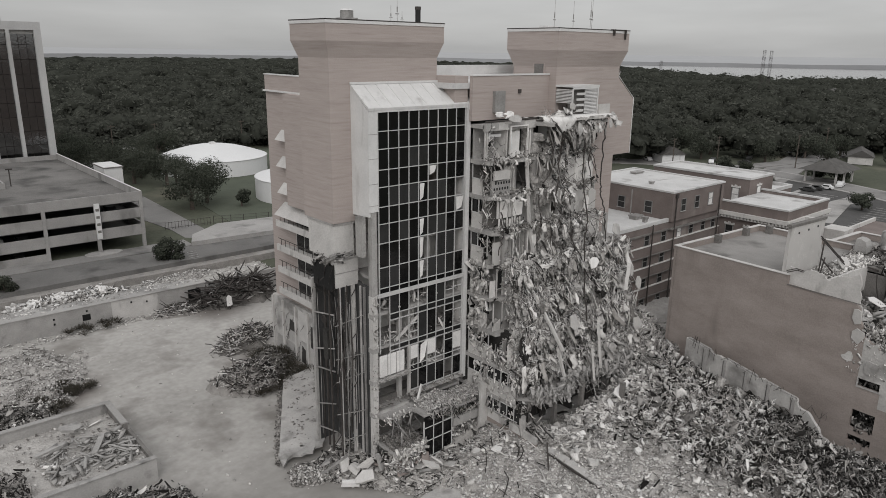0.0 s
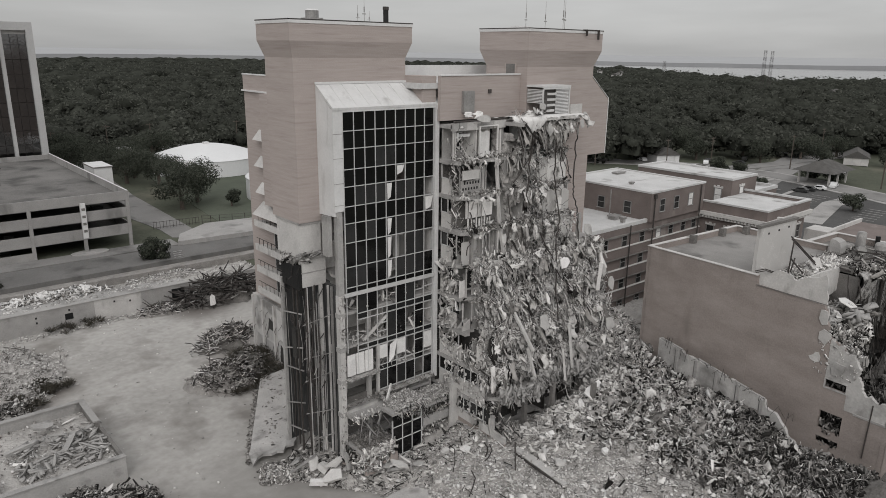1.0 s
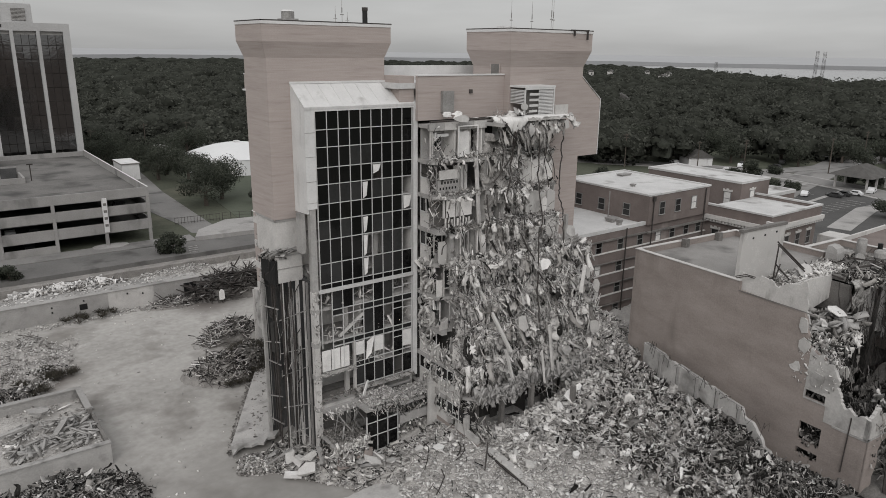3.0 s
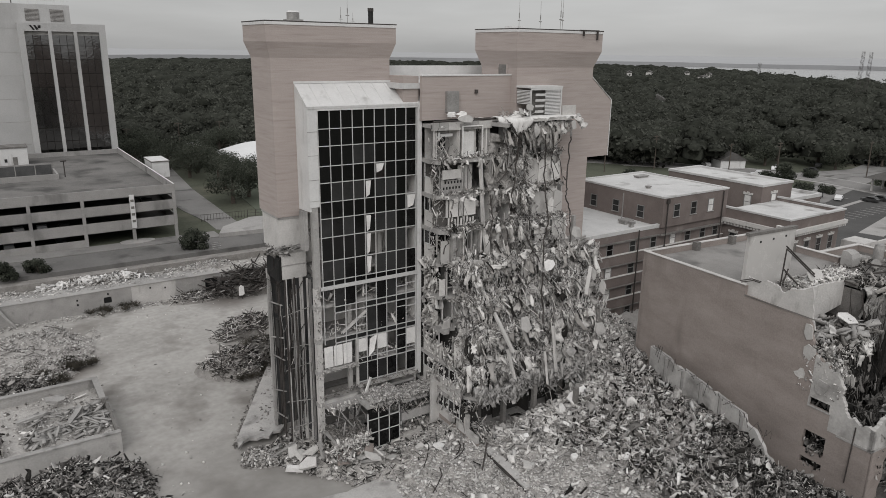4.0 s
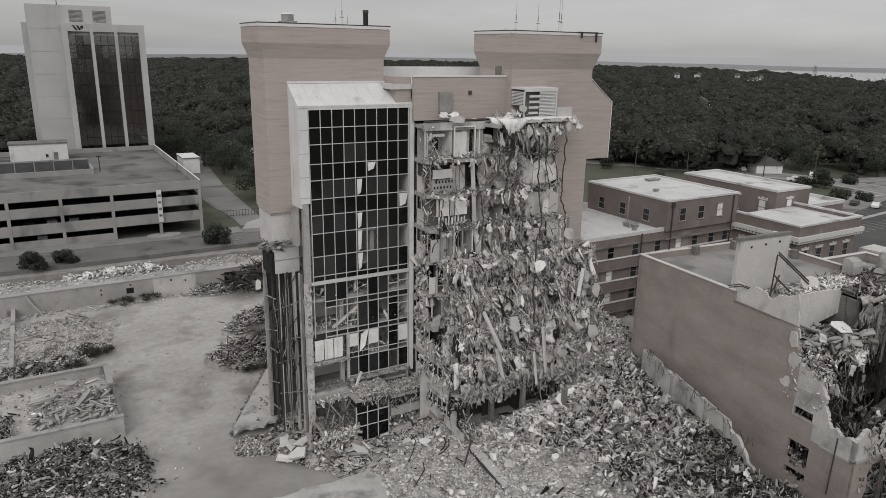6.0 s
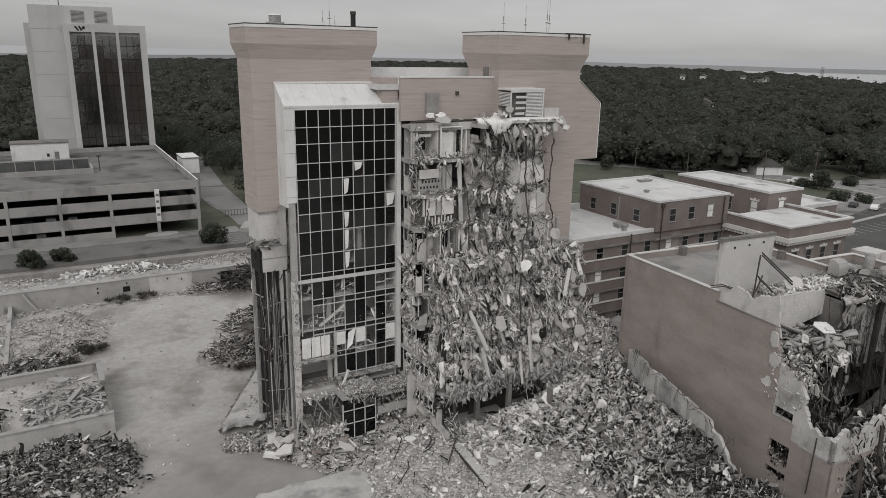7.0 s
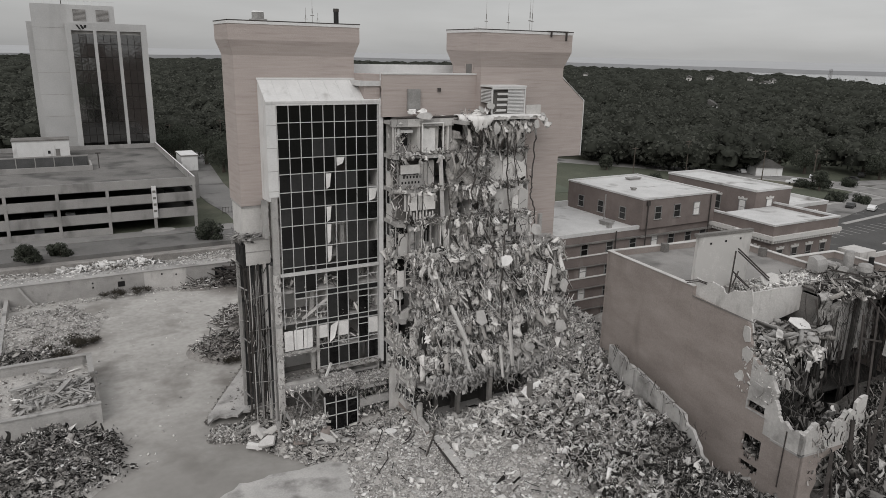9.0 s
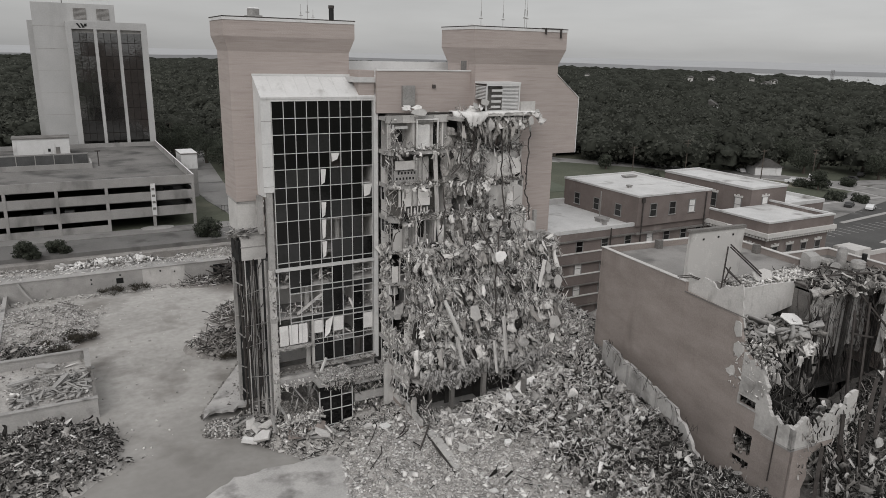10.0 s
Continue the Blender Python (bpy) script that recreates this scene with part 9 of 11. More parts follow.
for u, v, z, sx, sy, rx, ry, rz in ((9.6, 8.4, 18.2, 3.2, 2.2, 24, 8, 10), (6.0, 7.6, 17.8, 1.8, 1.0, 18, -12, 40), (3.6, 7.0, 17.6, 2.2, 0.6, 12, 10, -20), (1.5, 2.6, 15.6, 0.9, 1.4, 80, 0, 90), (0.2, 4.6, 15.9, 1.2, 1.6, 85, 10, 80), (8.0, 11.9, 21.8, 1.9, 1.5, 55, 10, 10), (9.6, 12.3, 21.7, 1.6, 1.5, 50, -8, -10), (10.6, 11.7, 21.4, 1.2, 0.9, 25, 10, 30), (18.5, 9.6, 21.5, 2.2, 1.2, 20, 12, 30)):
    p = BX @ Vector((u, v, z))
    shard("wall_panel", p.x, p.y, p.z, sx, sy, 0.1, rx, ry, rz, M_BRIGHT if r3.random() < 0.2 else M_PLASTER, "pale torn wall panel hanging in an open building", "panel")
for (ua, va, za), (ub, vb, zb) in (((13.2, 4.4, 20.0), (13.0, 3.4, 9.6)), ((16.2, 5.0, 20.2), (15.6, 4.0, 11.0)), ((13.2, 4.4, 17.6), (16.8, 4.4, 16.6)), ((15.6, 5.6, 20.9), (18.8, 4.2, 17.2)), ((15.8, 4.0, 13.0), (18.0, 4.0, 12.2)), ((13.4, 1.2, 9.5), (14.0, 0.6, 3.5)), ((5.6, -1.8, 10.0), (8.6, -2.6, 2.5)), ((4.0, -1.4, 8.0), (5.0, -1.8, 1.5)), ((16.0, 0.4, 14.0), (15.0, -1.4, 6.0)), ((15.4, 10.6, 21.4), (20.8, 8.6, 21.8)), ((14.2, 10.4, 21.2), (16.8, 8.0, 20.8)), ((18.8, 12.6, 21.6), (21.8, 9.6, 21.2)), ((12.4, 11.0, 21.0), (15.0, 8.4, 19.8))):
    plank("steel_beam", tuple(BX @ Vector((ua, va, za))), tuple(BX @ Vector((ub, vb, zb))), 0.2, 0.16, M_STEEL, "dark steel beam hanging in an open building")
plank("concrete_post", tuple(BX @ Vector((20.2, 5.8, 14.0))), tuple(BX @ Vector((20.6, 5.8, 21.6))), 0.45, 0.4, M_PLASTER, "pale concrete post standing in a torn front")
plank("concrete_post", tuple(BX @ Vector((19.6, 2.2, 9.0))), tuple(BX @ Vector((21.4, 2.6, 15.6))), 0.6, 0.4, M_PLASTER, "pale concrete post leaning in a torn front")


def corner_shards(rows):
    for u, v, z, sx, sy, rx, ry, rz in rows:
        p = BX @ Vector((u, v, z))
        shard("wall_panel", p.x, p.y, p.z, sx, sy, 0.14, rx, ry, rz, M_SLABP, "pale torn plaster panel on a broken corner", "panel")


corner_shards(((-0.05, 5.9, 17.4, 1.3, 1.8, 86, 4, 85.65), (-0.05, 6.3, 19.2, 0.9, 1.6, 88, -3, 85.65), (-0.05, 4.3, 14.5, 1.5, 1.6, 86, 4, 84), (0.6, 3.6, 16.6, 0.6, 1.4, 75, 0, 60), (2.0, 3.4, 15.6, 0.5, 1.8, 80, 10, 20)))
corner_shards(((7.2, -2.0, 8.2, 1.2, 1.0, 50, 20, 30), (9.6, -2.2, 7.4, 1.4, 0.9, 40, -20, 10), (5.4, -2.4, 6.6, 1.0, 0.8, 55, 15, 60), (11.6, -1.4, 9.0, 1.3, 1.0, 60, 5, 0), (13.6, -1.6, 8.0, 1.6, 1.1, 45, 10, 20), (8.4, -3.0, 5.2, 1.2, 0.9, 40, 25, 50)))
for (ua, va, za), (ub, vb, zb) in (((3.4, -1.5, 10.4), (2.6, -2.2, 4.5)), ((5.9, -1.2, 13.0), (5.8, -1.6, 8.6)), ((8.2, -1.3, 12.0), (8.8, -1.8, 6.4)), ((10.6, -0.6, 15.5), (9.0, -1.4, 9.5)), ((12.2, -0.4, 16.0), (10.4, -1.6, 9.8))):
    plank("steel_beam", tuple(BX @ Vector((ua, va, za))), tuple(BX @ Vector((ub, vb, zb))), 0.34, 0.2, M_STEEL, "dark steel post leaning on a torn front")


def box_sheets(name, n, u0, u1, v0, v1, z0, z1, w1, h1, mat, label):
    p = box_points(n, u0, u1, v0, v1, z0, z1)
    w, h = 0.3 + (w1 - 0.3) * rng.random(n) ** 1.6, 0.4 + (h1 - 0.4) * rng.random(n) ** 1.4
    stuff(name, crumpled(name, p, w, h, facing(n, (-0.1, -1, 0.2), 0.35, 0.25), mat), label, "debris")


box_sheets("torn_sheets", 24, 0.4, 3.5, 4.0, 6.5, 14.5, 18.4, 1.3, 1.8, M_SHEET, "torn plaster sheets on a broken corner")
box_sheets("dark_sheets", 18, 17.4, 26, 7.0, 9.0, 16.0, 20.6, 0.7, 2.6, M_STEEL, "dark torn sheets draped over a roof edge")
box_sheets("dark_sheets", 24, 0.6, 4.5, 4.2, 6.5, 14.0, 18.4, 0.7, 1.2, M_DEBRISD, "dark torn sheets on a broken corner")
box_sheets("torn_sheets", 60, 18.5, 27, 3.5, 6.5, 10.0, 20.0, 1.6, 3.0, M_SHEET, "pale torn wall pieces in an open front")
box_sheets("torn_sheets", 34, 2.0, 11.5, 5.4, 7.4, 15.2, 17.6, 1.4, 2.2, M_SHEET, "crumpled pale sheets under a broken floor")
# Cavity sheets near-black: the hole's shade put into their colour.
box_sheets("dark_sheets", 50, 1.5, 12.0, 5.6, 8.2, 12.0, 16.6, 1.0, 2.6, M_SCRAPD, "crumpled dark insulation under a broken floor")
box_sheets("dark_sheets", 120, 1.0, 12.0, 0.5, 6.0, 7.5, 11.5, 1.4, 1.8, M_SCRAPD, "crumpled near-black sheets heaped in a torn corner")
box_sheets("torn_sheets", 40, 6.0, 15, -0.8, 2.5, 9.0, 12.4, 1.0, 2.0, M_SHEET, "torn plaster over an open ground floor")


box_sheets("dark_sheets", 110, 3.0, 17.0, -6.5, 0.0, 3.5, 8.5, 1.3, 2.0, M_SCRAPD, "crumpled blackish sheets heaped before an open building")
box_sheets("torn_sheets", 36, 3.0, 17.0, -6.0, 0.0, 3.5, 8.5, 1.1, 1.8, M_SHEET, "torn pale sheets caught in scrap before an open building")
drape("dark_debris", 520, (0.55, 2.1, 0.2, 5.4, 9.0, 12.9), (0.15, 0.03, 0.02), (1.1, 0.22, 0.05), M_SCRAPD, "blackish scraps clinging inside a torn corner", (0, -0.2, -1), 0.7, 2, 0.04)
drape("window_scrap", 34, (-0.12, 0.35, 3.3, 5.1, 7.5, 9.4), (0.15, 0.05, 0.02), (0.7, 0.3, 0.05), M_DEBRISD, "torn boards spilling from a broken window", (-0.3, 0, -1), 0.8, 1, 0.0)
drape("window_scrap", 24, (-0.1, 0.3, 3.4, 5.0, 6.0, 6.9), (0.15, 0.05, 0.02), (0.7, 0.2, 0.05), M_DEBRISD, "torn boards in a broken window", (-0.2, 0, -1), 0.8, 1, 0.0)


def front_pile(x, y):
    q = np.array(BX.inverted().to_3x3())
    dx, dy = x - 72.9, y - 15.6
    u, v = q[0, 0] * dx + q[0, 1] * dy, q[1, 0] * dx + q[1, 1] * dy
    h = (3.0 + 0.42 * np.clip(u - 4, 0, 16)) * smooth01(-2.5, 3.0, u) + 3.0 * smooth01(2.6, 6.0, u) * smooth01(-7.0, -1.5, v) - 0.42 * np.abs(v - 1.0)
    return np.maximum(h + 0.5 * waves(x, y, 23, 0.8), -0.3)


spread("front_scrap", scatter(10500, 73, 95, 3, 20), front_pile, (0.10, 0.04, 0.03), (0.8, 0.22, 0.08), M_SCRAPD, "dark scrap heaped before an open building", flat=False, lift=0.6, power=2.0)
spread("front_strips", scatter(2400, 73, 95, 3, 20), front_pile, (0.3, 0.03, 0.02), (2.0, 0.12, 0.05), M_DEBRISD, "pale strips and boards heaped before an open building", flat=False, segs=3, bend=0.05, lift=0.8, power=1.8)
xs, ys = np.arange(69, 106, 0.7), np.arange(0, 22, 0.7)
gx, gy = np.meshgrid(xs, ys)
gv = np.stack([gx, gy, front_pile(gx, gy)], axis=2).reshape(-1, 3)
gi = (np.arange(len(ys) - 1)[:, None] * len(xs) + np.arange(len(xs) - 1)[None]).ravel()
stuff("front_mound", raw_mesh("front_mound", gv, np.stack([gi, gi + 1, gi + len(xs) + 1, gi + len(xs)], axis=1), M_SOIL), "mound of dark rubble before an open building", "rubble")
# plant on the box building's roof
def roof_unit(u, v, r, h, legs, mat, label):
    p = BX @ Vector((u, v, 20.88))
    t = thing("roof_unit", label, "ventilation unit", "roof units", at=tuple(p))
    if legs:
        for a in range(3):
            c, s = 0.6 * r * math.cos(a * 2.1), 0.6 * r * math.sin(a * 2.1)
            part("leg", MB().tube([(c, s, 0), (c, s, legs)], 0.06, 5), M_STEEL, t)
    part("casing", MB().tube([(0, 0, legs), (0, 0, legs + h * 0.25), (0, 0, legs + h * 0.8), (0.05, 0, legs + h)], [r * 0.75, r, r * 1.02, r * 0.9], 16), mat, t)
    part("cap", MB().tube([(0.05, 0, legs + h), (0.05, 0, legs + h + 0.12)], [r * 0.98, r * 0.7], 16), M_STEELG, t)


roof_unit(21.4, 10.5, 0.75, 0.9, 0.7, M_CONC, "dented grey drum on thin legs on a dirty roof")
roof_unit(22.6, 13.4, 0.55, 2.2, 0, M_CONC, "upright grey vent cylinder on a dirty roof")
hd = thing("roof_hood", "rounded pale duct hood on a dirty roof", "duct", at=tuple(BX @ Vector((18.7, 14.2, 20.88))))
part("cowl", MB().rings([[(-0.9, -0.6, 0), (0.9, -0.6, 0), (0.9, 0.7, 0), (-0.9, 0.7, 0)], [(-0.9, -0.6, 1.0), (0.9, -0.6, 1.0), (0.9, 0.7, 1.0), (-0.9, 0.7, 1.0)], [(-0.85, -0.35, 1.55), (0.85, -0.35, 1.55), (0.85, 0.7, 1.55), (-0.85, 0.7, 1.55)], [(-0.8, 0.15, 1.8), (0.8, 0.15, 1.8), (0.8, 0.65, 1.8), (-0.8, 0.65, 1.8)]]), M_CONC, hd)
part("flange", box(-1.0, 1.0, -0.7, 0.8, 0, 0.12), M_STEEL, hd)
for u, v, L, r, a, tz in ((20.6, 12.4, 2.4, 0.5, 25, 12), (21.4, 14.6, 1.8, 0.45, -40, 5)):
    dq = thing("fallen_duct", "crumpled pale duct lying on a dirty roof", "duct", "fallen ducts", at=tuple(BX @ Vector((u, v, 20.9))))
    m = pose(0, 0, r, 0, tz, a)
    part("duct", MB().tube([m @ Vector(q) for q in ((-L / 2, 0, 0), (-L / 5, 0.1, 0.08), (L / 4, -0.05, -0.05), (L / 2, 0.1, 0))], [r, r * 0.85, r, r * 0.8], 9), M_CONC, dq)
rd = thing("roof_flue", "short black flue pipe at a parapet", "flue", at=tuple(BX @ Vector((25.4, 12.6, 20.88))))
part("pipe", MB().tube([(0, 0, 0), (0, 0, 1.5)], 0.28, 10), M_BLACK, rd)


# ---- heaps in the yard ----
def heap(name, cx, cy, rx, ry, h, turn, n, kinds, label, mound=M_RUBBLE):
    """A rounded mound strewn with pieces. kinds: (material, share, lo, hi, segs, bend)."""
    c, s = math.cos(radians(turn)), math.sin(radians(turn))

    def zf(x, y):
        dx, dy = x - cx, y - cy
        u, v = (c * dx + s * dy) / rx, (-s * dx + c * dy) / ry
        r = np.sqrt(u * u + v * v) * (1 + 0.42 * grain(x, y, 31, 0.33, 3))
        base = ground_height(x, y)
        return base + h * np.clip(1 - r ** 2, 0, 1) ** 0.7 * (1 + 0.55 * grain(x, y, 37, 0.45, 3)) - 0.05 - 0.9 * np.clip(r - 1, 0, 0.4)
    R = max(rx, ry) * 1.5
    xs = np.linspace(cx - R, cx + R, 56)
    ys = np.linspace(cy - R, cy + R, 56)
    gx, gy = np.meshgrid(xs, ys)
    v = np.stack([gx, gy, zf(gx, gy)], axis=2).reshape(-1, 3)
    i = (np.arange(55)[:, None] * 56 + np.arange(55)[None]).ravel()
    stuff(name + "_mound", raw_mesh(name, v, np.stack([i, i + 1, i + 57, i + 56], axis=1), mound), "earth and rubble under " + label, "rubble")
    if kinds is SCRAP:
        k = int(n * 0.04)
        a, q = rng.uniform(0, 6.283, k), np.sqrt(rng.random(k)) * 0.92
        u, w = q * np.cos(a) * rx, q * np.sin(a) * ry
        px, py = cx + c * u - s * w, cy + s * u + c * w
        for mat, i0, i1 in ((M_DEBRISD, 0, k // 2), (M_SCRAPD, k // 2, k * 4 // 5), (M_SHEET, k * 4 // 5, k)):
            p = np.column_stack([px[i0:i1], py[i0:i1], zf(px[i0:i1], py[i0:i1]) + 0.35])
            stuff(name + "_sheets", crumpled(name, p, 0.2 + 0.7 * rng.random(i1 - i0) ** 2, 0.3 + 1.2 * rng.random(i1 - i0) ** 2, turns(i1 - i0, None, 1.0, False, 0.5), mat, 3, 2, 0.2), "crumpled sheet metal in a scrap heap", "rubble heap")
    for mat, share, lo, hi, segs, bend in kinds:
        k = int(n * share)
        a, q = rng.uniform(0, 6.283, k), np.sqrt(rng.random(k)) * rng.uniform(0.95, 1.3, k)
        u, w = q * np.cos(a) * rx, q * np.sin(a) * ry
        p = np.stack([cx + c * u - s * w, cy + s * u + c * w], axis=1)
        p = p[zf(p[:, 0], p[:, 1]) > ground_height(p[:, 0], p[:, 1]) - 0.04 - 0.3 * (rng.random(k) < 0.06)]
        spread(name, p, zf, lo, hi, mat, label, flat=False, segs=segs, bend=bend, lift=0.4, power=1.9, category="rubble heap", lying=0.35)


SCRAP = [(M_SCRAPD, 0.95, (0.10, 0.04, 0.03), (0.75, 0.24, 0.07), 1, 0.0), (M_DEBRISD, 0.8, (0.10, 0.04, 0.03), (0.65, 0.2, 0.07), 1, 0.0), (M_WIRE, 0.45, (0.3, 0.02, 0.02), (1.3, 0.07, 0.03), 5, 0.09), (M_DEBRIS, 0.12, (0.10, 0.06, 0.04), (0.55, 0.25, 0.07), 1, 0.0), (M_BRIGHT, 0.05, (0.15, 0.06, 0.03), (0.8, 0.3, 0.05), 3, 0.05)]
GRAVEL = [(M_GRAVEL, 1.3, (0.07, 0.06, 0.04), (0.36, 0.28, 0.14), 1, 0.0), (M_BRIGHT, 0.04, (0.15, 0.12, 0.05), (0.5, 0.4, 0.1), 1, 0.0), (M_WIRE, 0.1, (0.4, 0.04, 0.03), (1.6, 0.1, 0.05), 2, 0.03)]
GRAVELD = [(M_GRAVEL, 1.4, (0.06, 0.05, 0.04), (0.34, 0.26, 0.13), 1, 0.0), (M_SHEET, 0.15, (0.07, 0.06, 0.05), (0.5, 0.4, 0.12), 1, 0.0), (M_RUBD, 0.1, (0.6, 0.06, 0.05), (2.0, 0.2, 0.1), 2, 0.03)]
TANGLE = [(M_DEBRISD, 0.5, (0.10, 0.05, 0.03), (0.9, 0.3, 0.08), 1, 0.0), (M_STEEL, 0.3, (0.6, 0.03, 0.03), (3.4, 0.09, 0.06), 4, 0.03), (M_WIRE, 0.2, (0.6, 0.03, 0.03), (3.2, 0.09, 0.06), 4, 0.03), (M_DEBRIS, 0.14, (0.4, 0.05, 0.04), (2.4, 0.13, 0.08), 4, 0.03), (M_BRIGHT, 0.07, (0.3, 0.05, 0.04), (1.8, 0.16, 0.06), 3, 0.06)]
SOILS = [(M_SCRAPD, 0.8, (0.10, 0.05, 0.03), (0.7, 0.3, 0.08), 1, 0.0), (M_RUBD, 0.5, (0.10, 0.05, 0.03), (0.5, 0.3, 0.1), 1, 0.0), (M_WIRE, 0.1, (0.5, 0.03, 0.03), (2.2, 0.09, 0.06), 4, 0.03)]
STONES = [(M_GRAVEL, 0.7, (0.05, 0.05, 0.04), (0.3, 0.22, 0.12), 1, 0.0), (M_RUBD, 0.6, (0.06, 0.05, 0.04), (0.4, 0.28, 0.14), 1, 0.0), (M_DEBRIS, 0.06, (0.2, 0.15, 0.06), (0.7, 0.5, 0.16), 1, 0.0), (M_WIRE, 0.06, (0.4, 0.03, 0.02), (1.6, 0.06, 0.04), 3, 0.03)]
heap("scrap_heap", 12.2, 59.0, 10.4, 7.4, 2.6, 12, 6200, SCRAP, "heap of dark mixed scrap and torn metal")
heap("scrap_heap", 37.6, 82.2, 4.7, 3.3, 2.4, -57, 1250, TANGLE, "heap of twisted rods and pale branches", M_RUBD)
heap("scrap_heap", 43.2, 95.6, 5.2, 2.8, 2.2, 15, 1000, TANGLE, "heap of twisted rods and boards", M_SOIL)
heap("earth_heap", 42.6, 85.0, 5.6, 2.8, 1.3, 72, 320, SOILS, "low dark heap of earth and scrap beside a wall", M_SOIL)
BEAMS = [(M_STEEL, 0.5, (1.6, 0.08, 0.08), (6.5, 0.2, 0.16), 3, 0.015), (M_SCRAPD, 0.3, (0.8, 0.06, 0.05), (4.6, 0.2, 0.12), 3, 0.02), (M_CONC, 0.06, (0.8, 0.08, 0.06), (4.0, 0.2, 0.12), 3, 0.015), (M_SCRAPD, 0.6, (0.15, 0.06, 0.04), (0.9, 0.25, 0.1), 1, 0.0)]
heap("beam_heap", 50.0, 114.2, 6.8, 3.0, 3.4, 0, 900, BEAMS, "high heap of tangled dark beams against a wall", M_SOIL)
heap("board_heap", 41.0, 114.4, 4.4, 2.0, 1.3, 0, 420, TANGLE, "heap of pale boards against a wall", M_RUBD)
heap("rubble_heap", 13.5, 101.5, 9.5, 10.5, 1.3, 0, 2600, GRAVELD, "broad low heap of pale rubble")
heap("earth_heap", 16.2, 96.4, 5.2, 3.6, 0.7, 10, 420, SOILS, "low dark heap of earth and scrap in a yard", M_SOIL)
heap("scrap_heap", 10.6, 90.6, 4.6, 3.0, 1.4, 0, 900, SCRAP, "heap of dark scrap beside a foundation")
heap("rubble_heap", -6.0, 104.0, 9.0, 12.0, 2.2, 0, 1800, GRAVELD, "broad low heap of pale rubble")
heap("plaster_heap", 25.5, 122.6, 9.0, 2.3, 1.0, -2, 900, [(M_BRIGHT, 0.8, (0.15, 0.1, 0.03), (1.5, 0.9, 0.07), 1, 0.0), (M_RUBD, 0.5, (0.12, 0.1, 0.05), (0.7, 0.5, 0.15), 1, 0.0)], "heap of white broken board on a terrace")
heap("rubble_heap", 44.0, 122.4, 7.0, 2.0, 0.7, 0, 700, GRAVEL, "low heap of pale rubble on a terrace")
heap("rubble_heap", 5.0, 123.0, 9.0, 1.8, 0.6, -2, 600, GRAVEL, "low heap of grey rubble on a terrace")
heap("rubble_heap", 34.0, 58.3, 3.2, 2.2, 0.4, -20, 1600, STONES, "heap of stones under a lifted slab")


def pad_top(x, y):
    return 2.1 + 0.45 * np.abs(waves(x, y, 41, 0.5, 3)) + 0.5 * smooth01(8, 2, np.hypot(x - 3, (y - 71.5) * 1.4))


def pad_clumps(x, y):
    return rng.random(len(x)) < 0.12 + 0.88 * smooth01(0.0, 0.35, grain(x, y, 61, 0.22, 3))


spread("foundation_rubble", scatter(5200, -12, 19.6, 68.7, 82.0, pad_clumps), pad_top, (0.05, 0.05, 0.03), (0.36, 0.28, 0.14), M_GRAVEL, "loose pale rubble on a foundation", lift=0.1, power=2.2)
spread("foundation_rubble", scatter(3600, -12, 19.6, 68.7, 82.0, pad_clumps), pad_top, (0.06, 0.05, 0.03), (0.42, 0.3, 0.14), M_RUBD, "loose earthy rubble on a foundation", lift=0.1, power=2.2)
spread("foundation_boards", scatter(420, -6, 19.4, 69.0, 81.6, pad_clumps), pad_top, (0.3, 0.08, 0.05), (2.0, 0.3, 0.12), M_DEBRIS, "broken boards and blocks on a foundation", lift=0.2, power=1.8)
spread("foundation_boards", scatter(150, 11, 19.4, 70.0, 77.0), pad_top, (0.4, 0.1, 0.06), (2.2, 0.45, 0.16), M_CONC, "broken concrete strips heaped on a foundation", lift=0.4, power=1.6)
spread("foundation_scrap", scatter(1500, -6, 9.0, 69.0, 75.0), pad_top, (0.15, 0.05, 0.03), (0.9, 0.2, 0.08), M_DEBRISD, "dark scrap on a foundation", flat=False, lift=0.5, power=1.8)
shard("concrete_slab", 15.0, 79.5, 3.0, 2.4, 1.6, 0.3, 12, 10, 20, M_CONC, "grey broken slab lying on a foundation")
plank("concrete_beam", (15.6, 73.0, 2.7), (17.2, 75.8, 3.1), 0.6, 0.3, M_CONC, "grey broken beam lying on a foundation")
plank("concrete_beam", (10.6, 76.0, 2.7), (13.8, 76.6, 2.9), 0.5, 0.35, M_CONC, "grey broken beam lying on a foundation")
# stones strewn over the yard
spread("yard_stones", scatter(200, 20, 46, 56, 117), lambda x, y: ground_height(x, y), (0.05, 0.05, 0.04), (0.28, 0.22, 0.15), M_DEBRIS, "small stones strewn over dirt", lift=0.02, power=3.0)
k = np.linspace(0, 1, 700) ** 1.0
line = np.stack([31.2 + 9.4 * k, 62.5 + 16.8 * k], axis=1) + rng.normal(size=(700, 2)) * 0.2
spread("edge_stones", line, lambda x, y: ground_height(x, y) + 0.1, (0.06, 0.06, 0.04), (0.4, 0.3, 0.15), M_RUBD, "stones along a broken slab's edge", lift=0.2, power=2.2)
spread("slab_dust", scatter(500, 33, 46, 62, 80, lambda x, y: (x - 32.5 - (y - 62) * 0.5 > 0) & (x - 38.0 - (y - 64) * 0.62 < 0)), lambda x, y: np.full(len(x), 0.78), (0.06, 0.06, 0.03), (0.5, 0.3, 0.08), M_RUBD, "pale flakes on a slab", lift=0.02, power=2.6)
